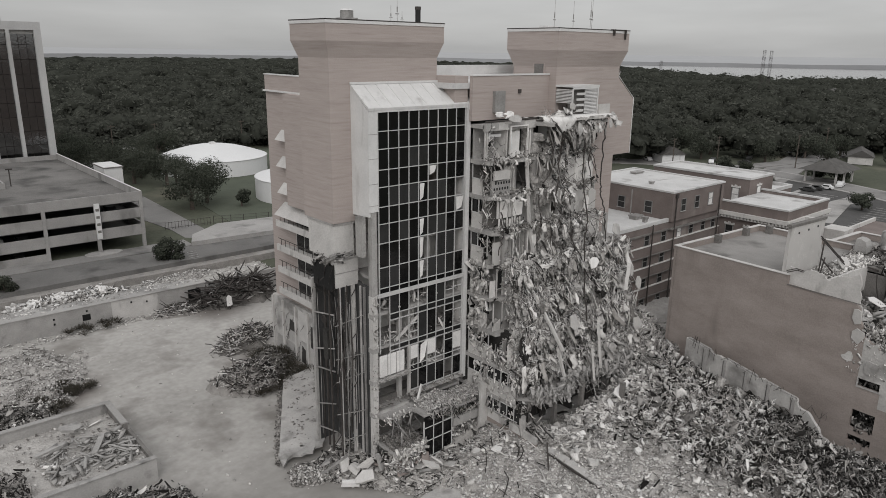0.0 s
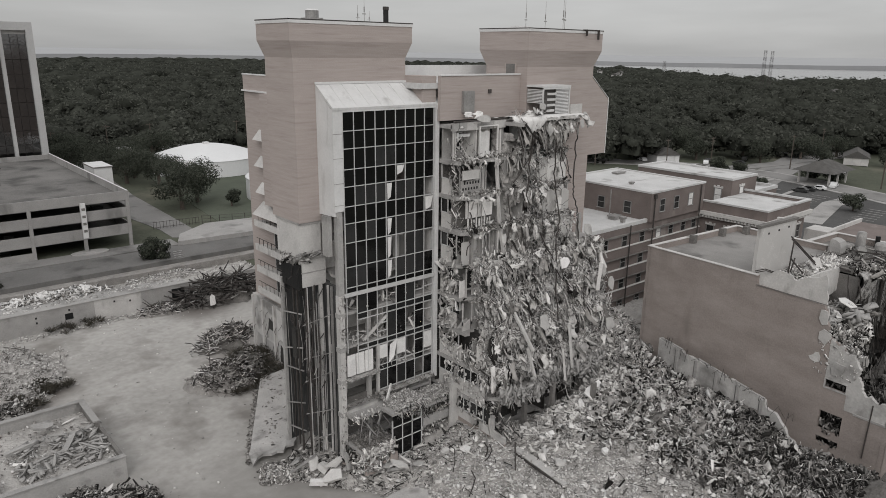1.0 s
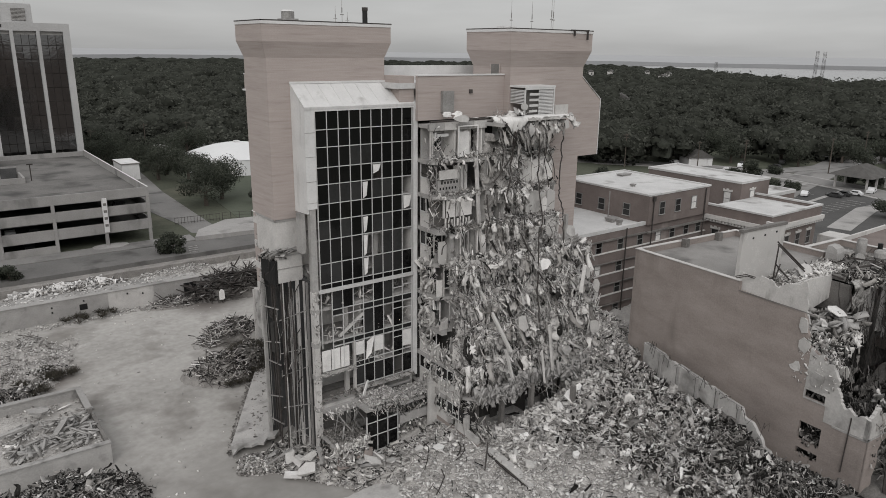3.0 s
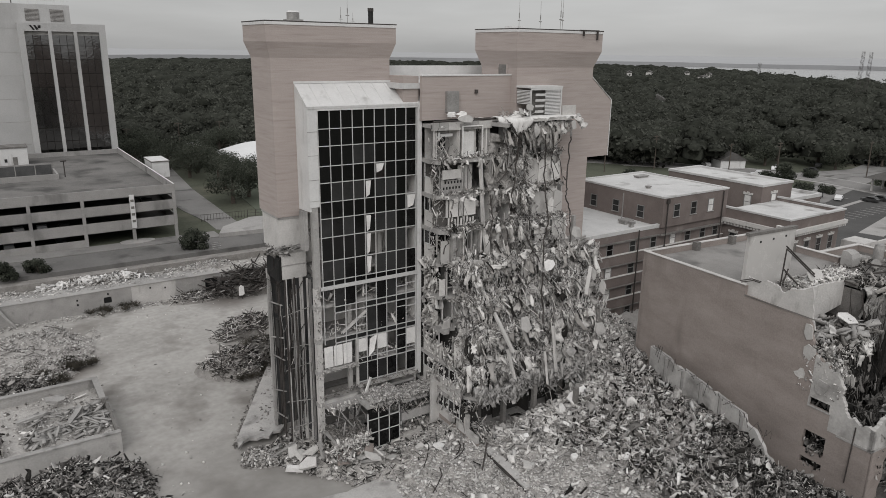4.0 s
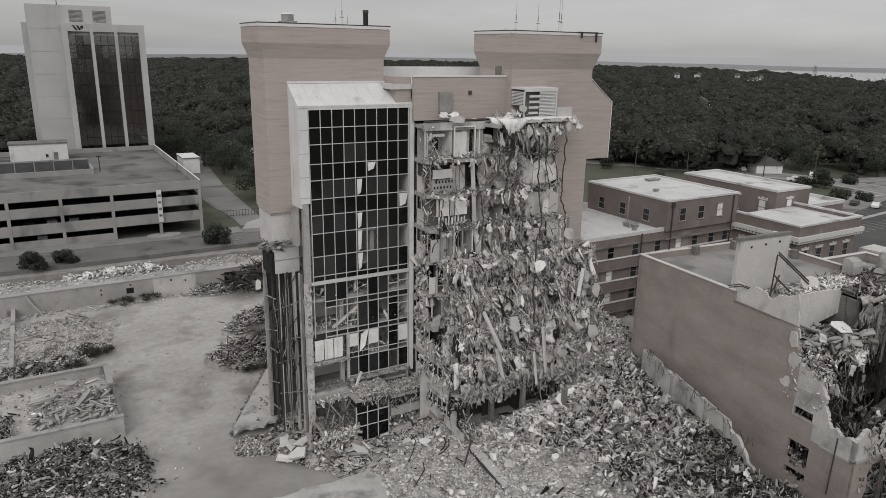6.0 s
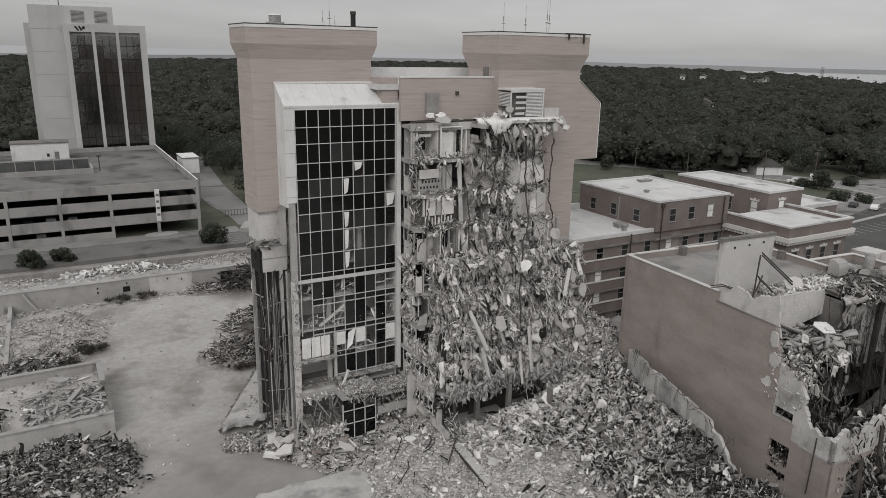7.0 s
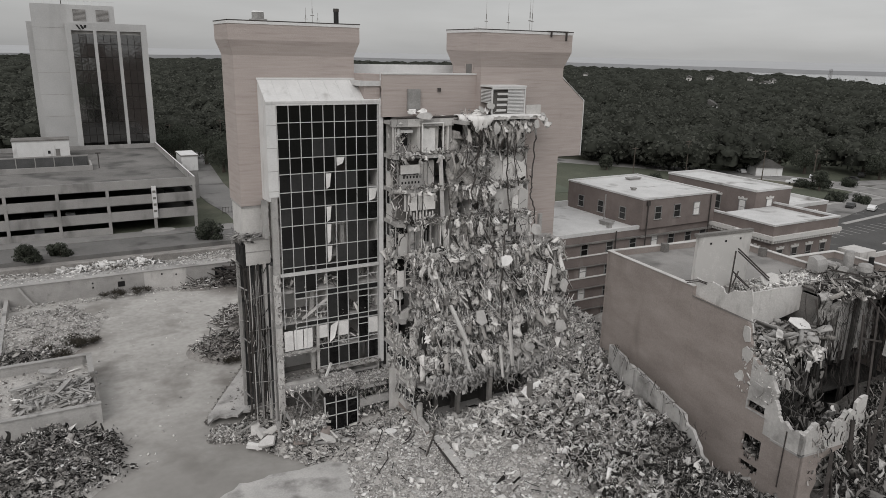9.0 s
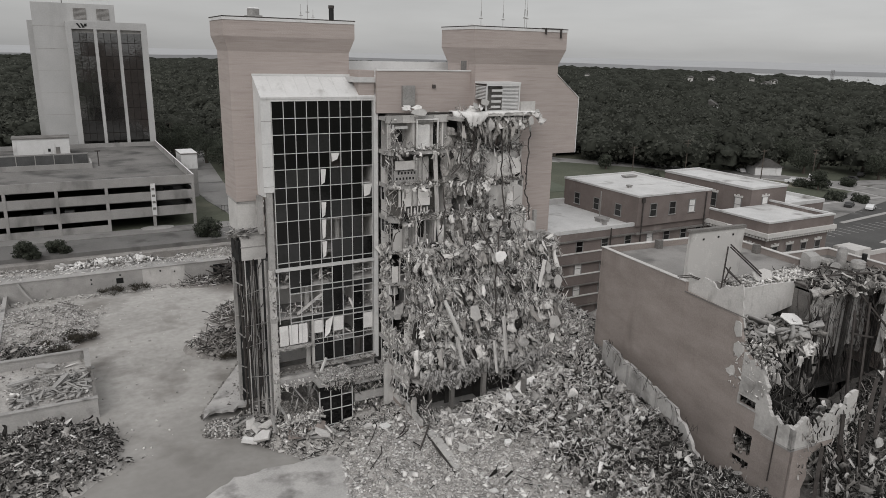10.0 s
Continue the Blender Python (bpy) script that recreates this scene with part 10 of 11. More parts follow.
spread("wall_foot_stones", scatter(900, -10, 48, 114.5, 117.2), lambda x, y: ground_height(x, y), (0.08, 0.08, 0.05), (0.45, 0.3, 0.15), M_GRAVEL, "stones along a wall's foot", lift=0.2, power=2.4)
spread("terrace_rubble", scatter(2600, -30, 60, 118.4, 126.0), lambda x, y: np.maximum(ground_height(x, y), np.where(y < 121.6, 3.6, 0)), (0.08, 0.08, 0.04), (0.5, 0.4, 0.15), M_GRAVEL, "loose rubble on a terrace", lift=0.05, power=2.4)
for x, y, z, sx, sy, rx, ry, rz in ((31.0, 122.6, 4.4, 2.2, 1.3, 30, 15, 20), (24.0, 122.4, 4.4, 1.8, 1.0, 35, -10, 50), (47.9, 110.9, 1.6, 1.1, 1.9, 70, 10, 10)):
    shard("white_board", x, y, z, sx, sy, 0.15, rx, ry, rz, M_BRIGHT, "white broken board lying on a heap", "board")


# ---- dry shrubs ----
def shrub(x, y, z, r, h, n):
    """Bare twigs fanning out of the ground in several stools."""
    k = rng.integers(0, 9, n)
    a0, q0 = rng.uniform(0, 6.283, 9), np.sqrt(rng.random(9)) * r * 0.8
    bx, by = np.cos(a0[k]) * q0[k], np.sin(a0[k]) * q0[k]
    d = np.stack([rng.normal(size=n), rng.normal(size=n), rng.uniform(0.2, 1.6, n)], axis=1)
    d /= np.linalg.norm(d, axis=1)[:, None]
    reach = rng.random(n) ** 0.7 * h
    pos = np.array([x, y, z]) + np.column_stack([bx, by, np.zeros(n)]) + d * reach[:, None] * np.array([1.1, 1.1, 0.7])
    dims = np.column_stack([rng.uniform(0.25, 0.8, n), rng.uniform(0.02, 0.05, n), rng.uniform(0.015, 0.03, n)])
    ob = new("shrub", pieces("shrub", pos, dims, turns(n, d, 0.35), M_SHRUB, 0.2, 1))
    return tagged(ob, "dark dry shrub growing in rubble", "shrub", "yard shrubs")


for x, y, r, h, n in ((43.4, 84.2, 3.4, 1.7, 1500), (38.6, 79.0, 2.6, 0.9, 700), (44.6, 87.0, 2.8, 1.6, 1100), (41.0, 80.0, 2.2, 1.1, 700), (42.8, 88.6, 2.4, 1.4, 900), (15.6, 96.4, 4.2, 1.1, 2300), (19.2, 94.6, 2.8, 0.9, 1200), (12.8, 97.6, 3.0, 1.0, 1200), (15.0, 91.0, 3.0, 0.8, 1000), (18.0, 99.4, 2.4, 0.7, 700), (4.5, 72.0, 2.8, 1.1, 800), (25.5, 115.8, 2.6, 1.0, 600), (29.5, 116.2, 2.0, 0.9, 450), (40.0, 115.6, 2.0, 1.1, 500), (45.0, 80.5, 1.8, 0.9, 500)):
    shrub(x, y, 2.2 if 68 < y < 75 and x < 10 else 0.4, r, h, n)

# ---- rooftop things ----
vt = thing("roof_fan", "pale louvred fan housing on a tower roof", "roof fan", at=(38.6, 58.2, 46.4))
part("base", box(-0.75, 0.75, -0.75, 0.75, 0, 0.35), M_STEELG, vt)
part("drum", MB().tube([(0, 0, 0.35), (0, 0, 1.0)], 0.62, 14), M_STEELG, vt)
part("cap", MB().tube([(0, 0, 1.0), (0, 0, 1.15)], [0.66, 0.5], 14), M_WHITE, vt)
ch = thing("flue", "short black flue pipe on a tower roof", "flue", at=(47.0, 58.0, 46.4))
part("pipe", MB().tube([(0, 0, 0), (0, 0, 1.7)], 0.27, 12), M_BLACK, ch)
part("cowl", MB().tube([(0, 0, 1.4), (0, 0, 1.72)], 0.31, 12), M_STEEL, ch)
for x, y, z, h in ((43.6, 58.0, 46.4, 1.7), (44.3, 57.9, 46.4, 2.9), (44.9, 57.9, 46.4, 1.2), (63.9, 54.5, 46.3, 3.4), (66.6, 54.0, 46.3, 3.2), (69.5, 53.8, 46.3, 4.2), (69.9, 53.9, 46.3, 4.0)):
    a = thing("antenna", "thin whip antenna on a tower roof", "antenna", "roof antennas", at=(x, y, z))
    part("mast", MB().tube([(0, 0, 0), (0, 0, h * 0.45), (0, 0, h)], [0.03, 0.022, 0.016], 5), M_STEELG, a)
    part("bracket", MB().box(-0.2, 0.2, -0.03, 0.03, h * 0.3, h * 0.33).box(-0.03, 0.03, -0.05, 0.05, h * 0.38, h * 0.55), M_STEELG, a)
rb = thing("roof_hatch", "low pale roof hatch on a tower roof", "hatch", at=(64.0, 55.4, 46.3))
part("curb", box(-0.9, 0.9, -0.7, 0.7, 0, 0.45), M_WHITE, rb)
rc = thing("roof_bracket", "small dark bracket over a tower's edge", "bracket", at=(70.5, 51.5, 46.3))
part("bar", MB().box(-0.05, 3.0, -0.05, 0.05, 0.1, 0.2).box(0.4, 0.5, -0.25, 0.0, -0.5, 0.2).box(2.6, 2.7, -0.25, 0.0, -0.9, 0.2), M_STEEL, rc)


# ---- trees ----
def leaf_cloud(centres, radii, n, size, squash=0.8, inner=0.55, outer=1.08, tilt=0.3):
    """Small crossed leaf tufts spread over lumps of a crown."""
    k = rng.choice(len(centres), n, p=radii ** 2 / np.sum(radii ** 2))
    d = rng.normal(size=(n, 3))
    d /= np.linalg.norm(d, axis=1)[:, None]
    rad = radii[k][:, None] * rng.uniform(inner, outer, (n, 1))
    pos = centres[k] + d * rad * np.array([1, 1, squash])
    r = facing(n, d + np.array([0, 0, 0.35]), tilt, 1.5)
    s = size * rng.uniform(0.6, 1.4, (n, 1, 1))
    quad = np.array([(-0.5, -0.32, 0), (0.1, -0.5, 0.12), (0.55, 0.25, 0), (-0.2, 0.5, 0.1)])[None] * s
    quad = quad + rng.uniform(-0.12, 0.12, quad.shape) * s
    v = np.einsum("nij,nkj->nki", r, quad) + pos[:, None, :]
    q = np.arange(n * 4).reshape(n, 4)
    nv = d + np.array([0, 0, 0.25]) + rng.normal(size=(n, 3)) * 0.3
    nv /= np.linalg.norm(nv, axis=1)[:, None]
    return v.reshape(-1, 3), q, np.repeat(nv, 4, axis=0)


def tree(x, y, h, r, n=1500, size=0.5, label="leafy dull green tree beside a street", group="street trees"):
    z = float(ground_height(np.array([x]), np.array([y]))[0])
    t = thing("tree", label, "tree", group, at=(x, y, z))
    k = rng.integers(7, 11)
    a = rng.uniform(0, 6.283, k)
    q = rng.uniform(0.25, 0.75, k) * r
    cen = np.column_stack([np.cos(a) * q, np.sin(a) * q, h * rng.uniform(0.36, 0.86, k)])
    cen = np.vstack([cen, [0, 0, h * 0.72]])
    rad = rng.uniform(0.32, 0.55, len(cen)) * r
    mb = MB().tube([(0, 0, -0.2), (rng.normal() * 0.1, rng.normal() * 0.1, h * 0.28), (rng.normal() * 0.2, rng.normal() * 0.2, h * 0.62)], [r * 0.075 + 0.08, r * 0.055 + 0.06, 0.05], 7)
    for c in cen[:6]:
        mb.tube([(0, 0, h * 0.27), tuple(c * 0.55 + np.array([0, 0, h * 0.18])), tuple(c)], [0.13, 0.09, 0.03], 5)
    part("trunk", mb, M_BARK, t)
    v, f, nv = leaf_cloud(cen, rad, int(n * 2.0), size * 0.62)
    crown = new("crown", set_normals(raw_mesh("crown", v, f, M_LEAF), nv))
    crown.parent = t
    return t


for x, y, h, r, n in ((12.4, 127.3, 5.2, 2.6, 1100), (17.6, 127.6, 5.0, 2.4, 1000), (44.6, 130.0, 5.0, 3.0, 1400), (64.5, 167.0, 11.0, 7.0, 3200), (70.5, 172.5, 11.0, 6.5, 2800), (68.5, 187.0, 10.5, 6.0, 2300), (64.8, 210.0, 11.0, 7.0, 2500), (71.0, 201.0, 10.0, 6.5, 2200),
                     (52.0, 222.0, 12.0, 8.0, 2600), (63.0, 228.0, 11.5, 7.5, 2400), (75.5, 163.0, 4.0, 2.6, 800), (74.0, 236.0, 10.0, 7.0, 2200), (60.0, 248.0, 12, 8, 2200), (48.0, 240.0, 12, 8, 2200), (86.0, 250.0, 11, 8, 2200),
                     (56.0, 232.0, 10.0, 6.5, 1800), (69.5, 218.0, 9.0, 5.5, 1600)):
    tree(x, y, h, r, n)
def street_trees(rows):
    for x, y, h, r, n in rows:
        tree(x, y, h, r, n, 0.6, "rounded dark green tree beside parked cars" if y < 100 else "leafy dull green tree beside a street", "east trees")


street_trees(((199, 63, 4.6, 3.2, 900), (222.5, 113, 6.5, 4.0, 1300), (237.5, 112, 2.6, 3.2, 800), (224, 118, 2.2, 3.6, 800), (216, 96, 2.4, 3.0, 700), (243, 92, 2.6, 3.4, 800), (246, 86, 3.0, 3.6, 800), (212, 101, 2.6, 3.0, 700), (172, 132, 6.0, 3.6, 900), (186, 168, 5.0, 3.6, 900), (262, 118, 9, 6, 1200), (248, 136, 10, 6.5, 1400), (236, 150, 10, 6.0, 1400)))
street_trees(((250, 148, 11, 8, 1700), (228, 164, 12, 8, 1700), (212, 172, 11, 8, 1700), (200, 186, 11, 7.5, 1600), (188, 200, 11, 7.5, 1600), (272, 100, 8, 6, 1300), (282, 112, 9, 7, 1400), (300, 106, 9, 7, 1400), (318, 84, 9, 7, 1400), (262, 140, 10, 7, 1500), (276, 132, 11, 8, 1600), (290, 84, 7, 5.5, 1200)))

# ---- woodland ----
_b = bmesh.new()
bmesh.ops.create_icosphere(_b, subdivisions=1, radius=1.0)
ICO_V = np.array([tuple(v.co) for v in _b.verts])
ICO_F = np.array([[v.index for v in f.verts] for f in _b.faces if f.calc_center_median().z > -0.45])
_b.free()


def woodland_points(r0, r1, step, keep):
    """Jittered places in a wide ring sector ahead of the path."""
    n = int(1.62 * (r1 * r1 - r0 * r0) / 2 / step ** 2)
    b = rng.uniform(radians(-12), radians(81), n)
    r = np.sqrt(rng.uniform(r0 * r0, r1 * r1, n))
    x, y = 10 + r * np.sin(b), r * np.cos(b)
    k = keep(x, y)
    return x[k], y[k]


def lake(x, y):
    b = np.degrees(np.arctan2(x, y))
    r = np.hypot(x, y)
    near = np.interp(b, (34, 44, 54, 60, 65, 70, 82), (1990, 1950, 1680, 1220, 1060, 1160, 1370))
    return (b > 34) & (r > near)


def wooded(x, y):
    b = np.degrees(np.arctan2(x, y))
    r = np.hypot(x, y)
    edge = np.interp(b, (-12, 30, 38, 46, 52, 58, 62, 66, 70, 76, 81), (262, 270, 272, 264, 260, 260, 268, 290, 320, 330, 330))
    clear = (np.abs(x - 15) < 45) & (y < 250)
    gaps = waves(x, y, 51, 0.011, 2) > 0.86
    return (r > edge) & ~clear & ~lake(x, y) & ~gaps


def crowns(name, x, y, h, r, lumps, jag):
    """Round-topped crowns, each heaped from several soft lumps of uneven height."""
    n = len(x)
    z = ground_height(x, y)
    swell = 1 + 0.3 * grain(x, y, 53, 0.02, 3)
    rr = r * rng.uniform(0.55, 1.4, n)
    hh = h * rng.uniform(0.6, 1.2, n) * swell
    cx, cy, cz, rad, flat = [x], [y], [z + hh * 0.5], [rr * (0.7 if lumps else 0.95)], [hh * 0.4]
    for i in range(lumps):
        a, q = 2.4 * i + rng.uniform(0, 1.4, n), np.sqrt((i + rng.uniform(0.2, 0.9, n)) / lumps) * 0.92
        cx.append(x + np.cos(a) * q * rr)
        cy.append(y + np.sin(a) * q * rr)
        cz.append(z + hh * (0.84 - 0.40 * q ** 2) + rng.normal(size=n) * 0.5)
        k = rng.uniform(0.24, 0.46, n) * rr
        rad.append(k)
        flat.append(k * rng.uniform(0.55, 0.9, n))
    c = np.column_stack([np.concatenate(cx), np.concatenate(cy), np.concatenate(cz)])
    s = np.column_stack([np.concatenate(rad), np.concatenate(rad), np.concatenate(flat)])
    m = len(ICO_V)
    v = ICO_V[None] * (1 + rng.uniform(-jag, jag, (len(c), m, 1))) * s[:, None, :] + c[:, None, :]
    q = ICO_F[None] + (np.arange(len(c)) * m)[:, None, None]
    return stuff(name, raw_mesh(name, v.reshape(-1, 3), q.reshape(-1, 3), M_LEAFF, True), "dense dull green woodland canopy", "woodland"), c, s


for ra, rb, step, h, r, lumps, tufts, size in ((242, 430, 10.4, 11.5, 7.8, 6, 44, 1.05), (430, 700, 12.5, 11.0, 8.8, 2, 24, 1.5), (700, 1350, 17.0, 11.0, 10.5, 0, 8, 2.2)):
    x, y = woodland_points(ra, rb, step, wooded)
    ob, c, s = crowns("woodland", x, y, h, r, lumps, 0.2)
    v, f, nv = leaf_cloud(c, s[:, 0], len(c) * tufts, size, 0.72, 0.86, 1.22 if ra < 600 else 1.04, 0.6)
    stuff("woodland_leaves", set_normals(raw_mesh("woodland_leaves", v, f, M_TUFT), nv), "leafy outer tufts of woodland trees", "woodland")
x, y = woodland_points(1350, 1990, 24.0, lambda x, y: ~lake(x, y))
crowns("far_woodland", x, y, 11.0, 17.0, 0, 0.25)

# lake and far shore
bs = np.radians(np.linspace(34, 84, 60))
near = np.interp(np.degrees(bs), (34, 44, 54, 60, 65, 70, 82), (1990, 1950, 1680, 1220, 1060, 1160, 1370))
lv = np.concatenate([np.stack([near * np.sin(bs), near * np.cos(bs), np.full(60, 10.0)], axis=1), np.stack([2003 * np.sin(bs), 2003 * np.cos(bs), np.full(60, 10.0)], axis=1)])
li = np.arange(59)
tagged(new("lake", raw_mesh("lake", lv, np.stack([li + 1, li, li + 60, li + 61], axis=1), M_WATER)), "wide pale grey lake under cloud", "lake", kind="structure")
bs = np.radians(np.linspace(-14, 86, 140))
hz = 21 + 3.5 * waves(bs * 60, bs * 0, 61, 0.12, 4)
fv = np.concatenate([np.stack([2000 * np.sin(bs), 2000 * np.cos(bs), np.full(140, -20.0)], axis=1), np.stack([2008 * np.sin(bs), 2008 * np.cos(bs), hz], axis=1)])
fi = np.arange(139)
fq = np.stack([fi, fi + 1, fi + 141, fi + 140], axis=1)
tagged(new("far_shore", raw_mesh("far_shore", fv, fq, M_FAR)), "low far shore on the horizon, tinted as haze", "backdrop", kind="structure")
hv = np.concatenate([np.stack([2008.5 * np.sin(bs), 2008.5 * np.cos(bs), hz - 0.2], axis=1), np.stack([7000 * np.sin(bs), 7000 * np.cos(bs), hz * 0.3 + 19], axis=1)])
tagged(new("hazy_plain", raw_mesh("hazy_plain", hv, fq, M_HAZE)), "flat plain beyond a lake, tinted pale as haze", "backdrop", kind="structure")


# ---- houses, shelter, cars, poles ----
def house(x, y, w, d, h, turn, wall, label):
    z = 5.2
    t = thing("house", label, "house", "far houses")
    t.matrix_world = pose(x, y, z, 0, 0, turn)
    part("wall", box(-w / 2, w / 2, -d / 2, d / 2, 0, h), wall, t)
    ro = MB()
    e = 0.5
    ro.add([(-w / 2 - e, -d / 2 - e, h), (w / 2 + e, -d / 2 - e, h), (w / 2 + e, d / 2 + e, h), (-w / 2 - e, d / 2 + e, h), (-w / 2 - e, 0, h + d * 0.3), (w / 2 + e, 0, h + d * 0.3)],
           [(3, 2, 1, 0), (0, 1, 5, 4), (2, 3, 4, 5), (1, 2, 5), (3, 0, 4)])
    part("roof", ro, M_ROOFS, t, "grey shingle roof")
    for s in (-0.3, 0.05, 0.32):
        part("window", box(s * w - 0.6, s * w + 0.6, -d / 2 - 0.04, -d / 2 + 0.04, 0.9, 2.1), M_GLASS2, t)
    part("door", box(-w * 0.15 - 0.5, -w * 0.15 + 0.5, -d / 2 - 0.05, -d / 2 + 0.03, 0, 2.1), M_CONCD, t)
    return t


house(232, 140, 7, 9, 3.2, 62, M_WHITE, "small white gabled house before woodland")
house(292, 96, 15, 8, 2.8, 20, M_PLASTER, "long pale bungalow before woodland")
house(300, 124, 8, 8, 2.8, -30, M_WHITE, "small white gabled house before woodland")
house(335, 64, 14, 9, 2.8, 70, M_PLASTER, "long pale bungalow before woodland")
house(420, 330, 18, 12, 7.0, 40, M_WHITE, "white gabled house among trees")
house(640, 240, 22, 12, 8.0, 10, M_WHITE, "white gabled house among trees")
for x, y, w, turn in ((694, 792, 14, 50), (790, 690, 34, 42), (836, 694, 18, 35), (874, 658, 30, 38), (846, 602, 16, 30), (742, 533, 12, 20), (610, 800, 16, 52), (560, 868, 20, 60)):
    house(x, y, w * 1.4, 7, 12.2, turn, M_PLASTER, "long pale building among distant trees")
sh = thing("shelter", "open-sided shelter with a grey hipped roof beside parked cars", "shelter", at=(237, 86, 5.2))
for i in (-1, 0, 1):
    for j in (-1, 1):
        part("post", box(i * 6.5 - 0.25, i * 6.5 + 0.25, j * 4.5 - 0.25, j * 4.5 + 0.25, 0, 4.2), M_PLASTER, sh)
part("roof", MB().add([(-8.5, -6.5, 4.2), (8.5, -6.5, 4.2), (8.5, 6.5, 4.2), (-8.5, 6.5, 4.2), (-2.5, 0, 7.4), (2.5, 0, 7.4)], [(3, 2, 1, 0), (0, 1, 5, 4), (1, 2, 5), (2, 3, 4, 5), (3, 0, 4)]), M_ROOFS, sh, "grey shingle hipped roof")


def car_master(mat, name, label, pickup=False):
    t = thing(name, label, "car", "parked cars")
    prof = [(-2.2, 0.35), (2.2, 0.35), (2.25, 0.75), (1.2, 0.9), (0.6, 1.42), (-1.2, 1.45), (-1.75, 0.98), (-2.2, 0.9)]
    if pickup:
        prof = [(-2.7, 0.4), (2.6, 0.4), (2.65, 0.95), (1.5, 1.05), (0.9, 1.7), (-0.6, 1.75), (-0.75, 1.05), (-2.7, 1.05)]
    k = len(prof)
    v = [(a, -0.88, b) for a, b in prof] + [(a, 0.88, b) for a, b in prof]
    f = [tuple(range(k)), tuple(reversed(range(k, 2 * k)))] + [((i + 1) % k, i, i + k, (i + 1) % k + k) for i in range(k)]
    part("body", MB().add(v, f), mat, t)
    part("side_window", box(-1.1 if not pickup else -0.5, 0.55, -0.9, 0.9, 1.0, 1.34), M_GLASS, t)
    for a in (-1.4, 1.4):
        for b in (-0.85, 0.85):
            part("wheel", MB().tube([(a, b - 0.1, 0.33), (a, b + 0.1, 0.33)], 0.33, 12), M_TYRE, t)
    return t


cars = [car_master(M_CARW, "car", "small white parked car"), car_master(M_CARD, "car", "small dark parked car"), car_master(M_CARW, "pickup", "white parked pickup truck", True)]
used = set()


def park(rows):
    for i, x, y, z, a in rows:
        if i in used:
            copy_thing(cars[i], pose(x, y, z, 0, 0, a))
        else:
            cars[i].matrix_world = pose(x, y, z, 0, 0, a)
            used.add(i)


park([(2, 229.6, 79.6, 5.37, 10), (0, 222, 81, 5.37, 100), (1, 218.5, 82.5, 5.37, 95), (1, 214.5, 83, 5.37, 95), (0, 209, 88.7, 5.37, 20), (1, 207, 93.4, 5.37, 20), (0, 257, 88, 5.4, 40), (1, 252, 93, 5.4, 60), (1, 262, 92, 5.4, 30), (2, 224.5, 123, 5.6, 125), (0, 241, 128, 5.4, 30), (1, 246, 130, 5.4, 30), (1, 262, 124, 5.4, 20), (0, 228, 146, 5.4, 60), (1, 250, 120, 5.4, 100)])
park([(1, 12, 146, 8.4, 90), (0, 16, 146.2, 8.4, 92), (0, 20, 146, 8.4, 88), (1, 24, 146.4, 8.4, 90), (0, 14, 145.8, 5.4, 90), (1, 23, 147, 5.4, 90), (1, 40, 147, 11.8, 90)])


def pole(x, y, h, arms=1, z=5.2):
    t = thing("utility_pole", "tall dark utility pole with a crossarm", "pole", "utility poles", at=(x, y, z))
    part("shaft", MB().tube([(0, 0, 0), (0, 0, h)], [0.2, 0.14], 6), M_BARK, t)
    for k in range(arms):
        part("crossarm", box(-1.3, 1.3, -0.08, 0.08, h - 0.6 - k * 0.9, h - 0.4 - k * 0.9), M_BARK, t)
    return t


for x, y, h, a in ((185, 154, 10, 1), (205, 150, 12, 2), (226, 118, 12, 2), (255, 104, 12, 1), (215, 128, 11, 1), (290, 108, 12, 2), (240, 70, 11, 1), (55, 250, 12, 1), (75, 262, 12, 1), (90, 262, 12, 1), (120, 255, 12, 1)):
    pole(x, y, h, a)


def pylon(x, y, h, w):
    t = thing("lattice_mast", "tall thin lattice mast rising over woodland", "mast", "lattice masts", at=(x, y, float(ground_height(np.array([x]), np.array([y]))[0])))
    for a, b in ((-1, -1), (1, -1), (1, 1), (-1, 1)):
        part("leg", MB().tube([(a * w, b * w, 0), (a * w * 0.8, b * w * 0.8, h)], w * 0.1, 4), M_STEEL, t)
    br = MB()
    m = 9
    for k in range(m):
        z0, z1 = h * k / m, h * (k + 1) / m
        s = 1 if k % 2 else -1
        for b in (-1, 1):
            br.tube([(-s * w, b * w * 0.9, z0), (s * w * 0.9, b * w * 0.9, z1)], w * 0.08, 3)
    part("bracing", br, M_STEEL, t)


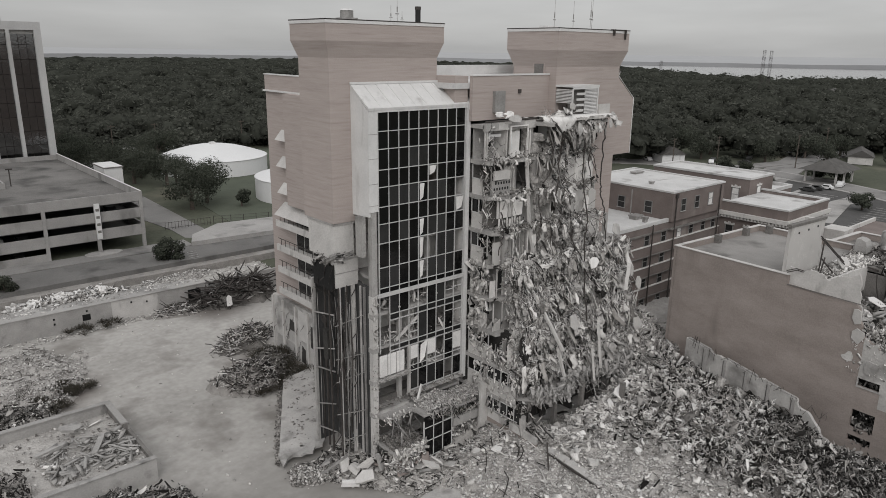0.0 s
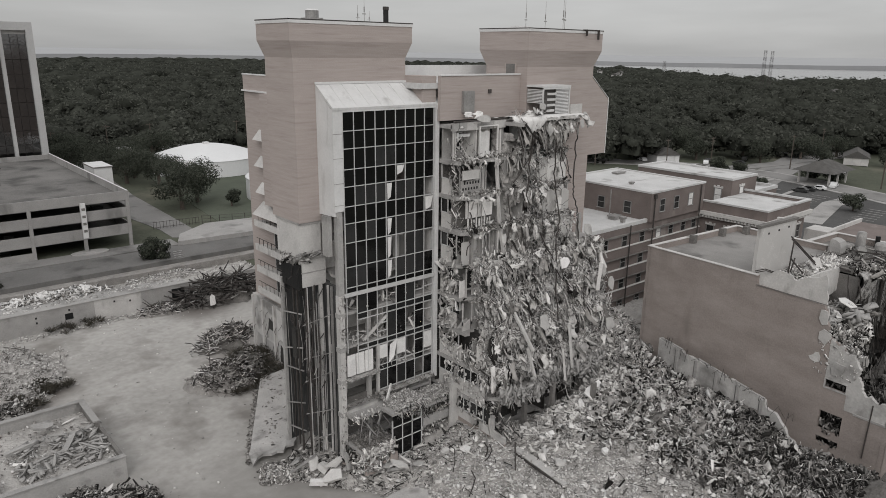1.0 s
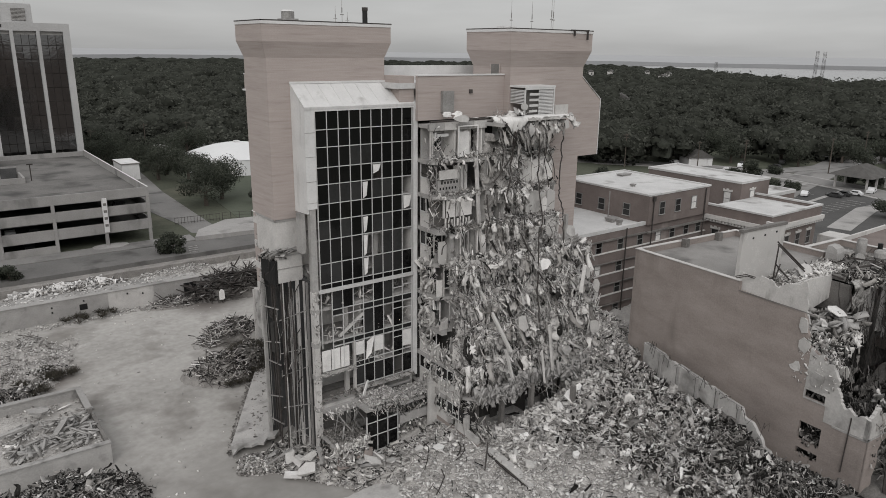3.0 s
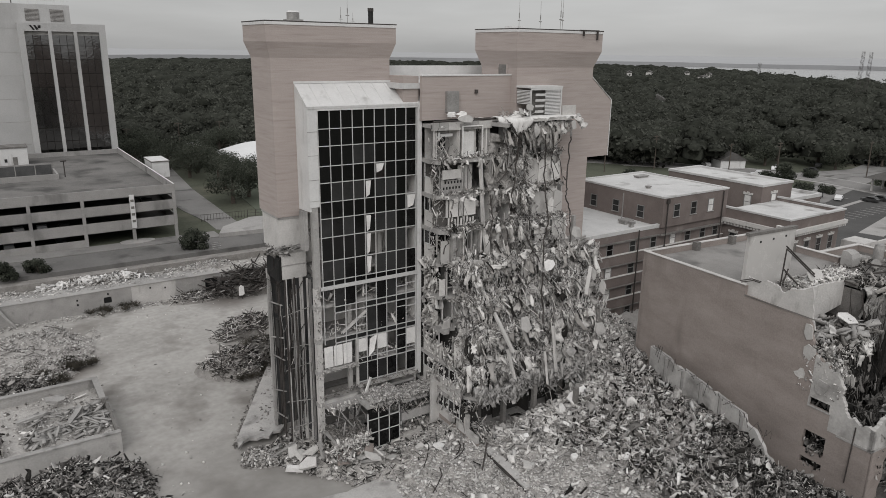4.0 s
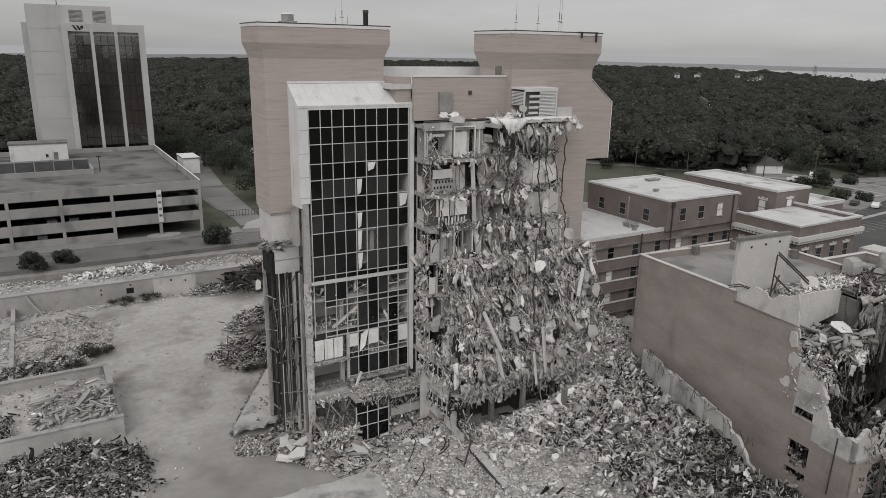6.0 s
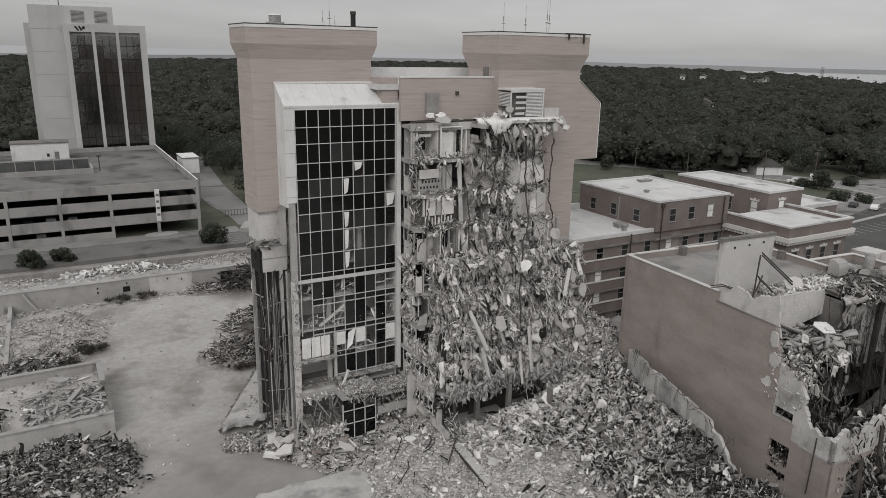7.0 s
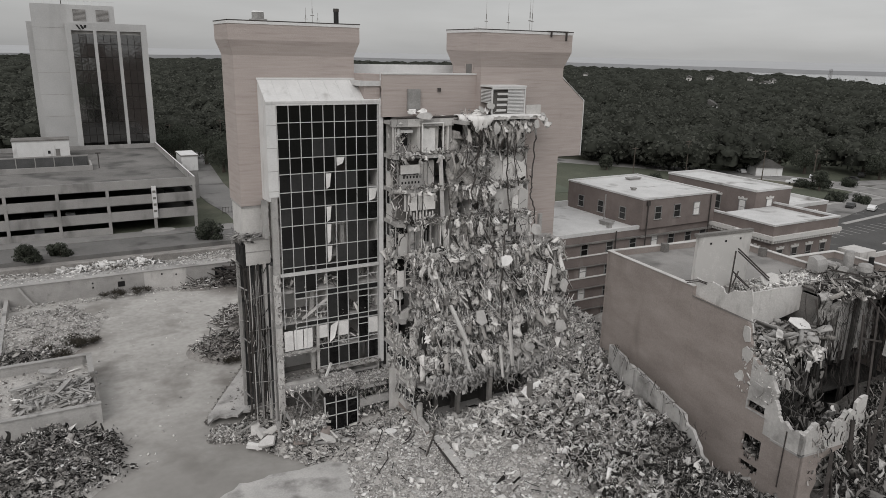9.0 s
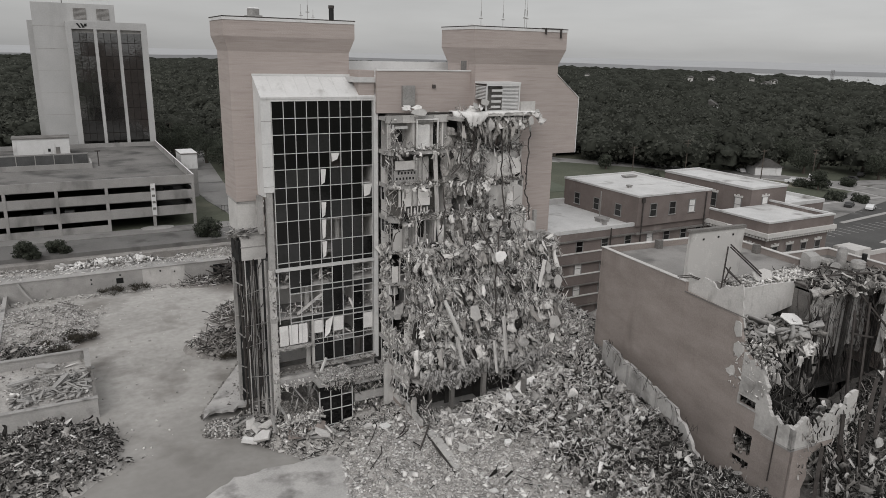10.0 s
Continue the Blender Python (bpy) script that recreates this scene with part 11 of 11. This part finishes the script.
pylon(597.2, 281.5, 41.5, 1.0)
pylon(599.3, 276.6, 41.0, 1.0)
pylon(1352, 855, 22, 2.2)


# ---- fence, gate and kerb round the lawn ----
FE = thing("lawn_fence", "thin dark metal fence round a lawn", "fence")
pts = [(62.5, 150.0), (66.0, 148.6), (74.0, 146.0), (84, 144.6), (96, 143.0)]
for (xa, ya), (xb, yb) in zip(pts, pts[1:]):
    L = math.hypot(xb - xa, yb - ya)
    k = max(2, int(L / 2.4))
    for i in range(k):
        part("post", box(-0.05, 0.05, -0.05, 0.05, 5.2, 7.4, m=pose(xa + (xb - xa) * i / k, ya + (yb - ya) * i / k, 0)), M_STEEL, FE)
    for z in (5.9, 6.6, 7.3):
        part("rail", MB().tube([(xa, ya, z), (xb, yb, z)], 0.03, 4), M_STEEL, FE)
GT = thing("street_gate", "low dark metal gate across a side street", "gate")
for i in range(15):
    x = 52.0 + i * 0.7
    part("bar", box(x, x + 0.06, 150.9 - i * 0.05, 150.96 - i * 0.05, 5.4, 7.2), M_STEEL, GT)
part("rail", MB().tube([(52, 150.9, 7.1), (62, 150.2, 7.1)], 0.05, 4), M_STEEL, GT)
part("rail", MB().tube([(52, 150.9, 5.9), (62, 150.2, 5.9)], 0.05, 4), M_STEEL, GT)
IS = thing("traffic_island", "pale round kerb island under a sign pillar", "kerb", at=(36.3, 140.2, 5.5))
part("kerb", MB().rings([[(3.4 * math.cos(2 * math.pi * k / 32), 1.9 * math.sin(2 * math.pi * k / 32), z) for k in range(32)] for z in (0, 0.2)]), M_PAVE, IS)
BE = thing("bench_frame", "tilted pale lattice frame on a terrace", "frame", at=(48.6, 127.0, 4.9))
for i in range(5):
    part("slat", box(-0.9, 0.9, -0.04, 0.04, 0, 0.16, m=pose(0, 0.3 * i, 0.2 + 0.3 * i, 40)), M_CONC, BE)
rr0 = thing("white_sheds", "long white low sheds behind trees", "shed", at=(92, 262, 5.3))
part("wall", box(-14, 14, -4, 4, 0, 3.6), M_WHITE, rr0)
part("roof", box(-14.4, 14.4, -4.4, 4.4, 3.6, 4.0), M_ROOFW, rr0, "white flat roof")
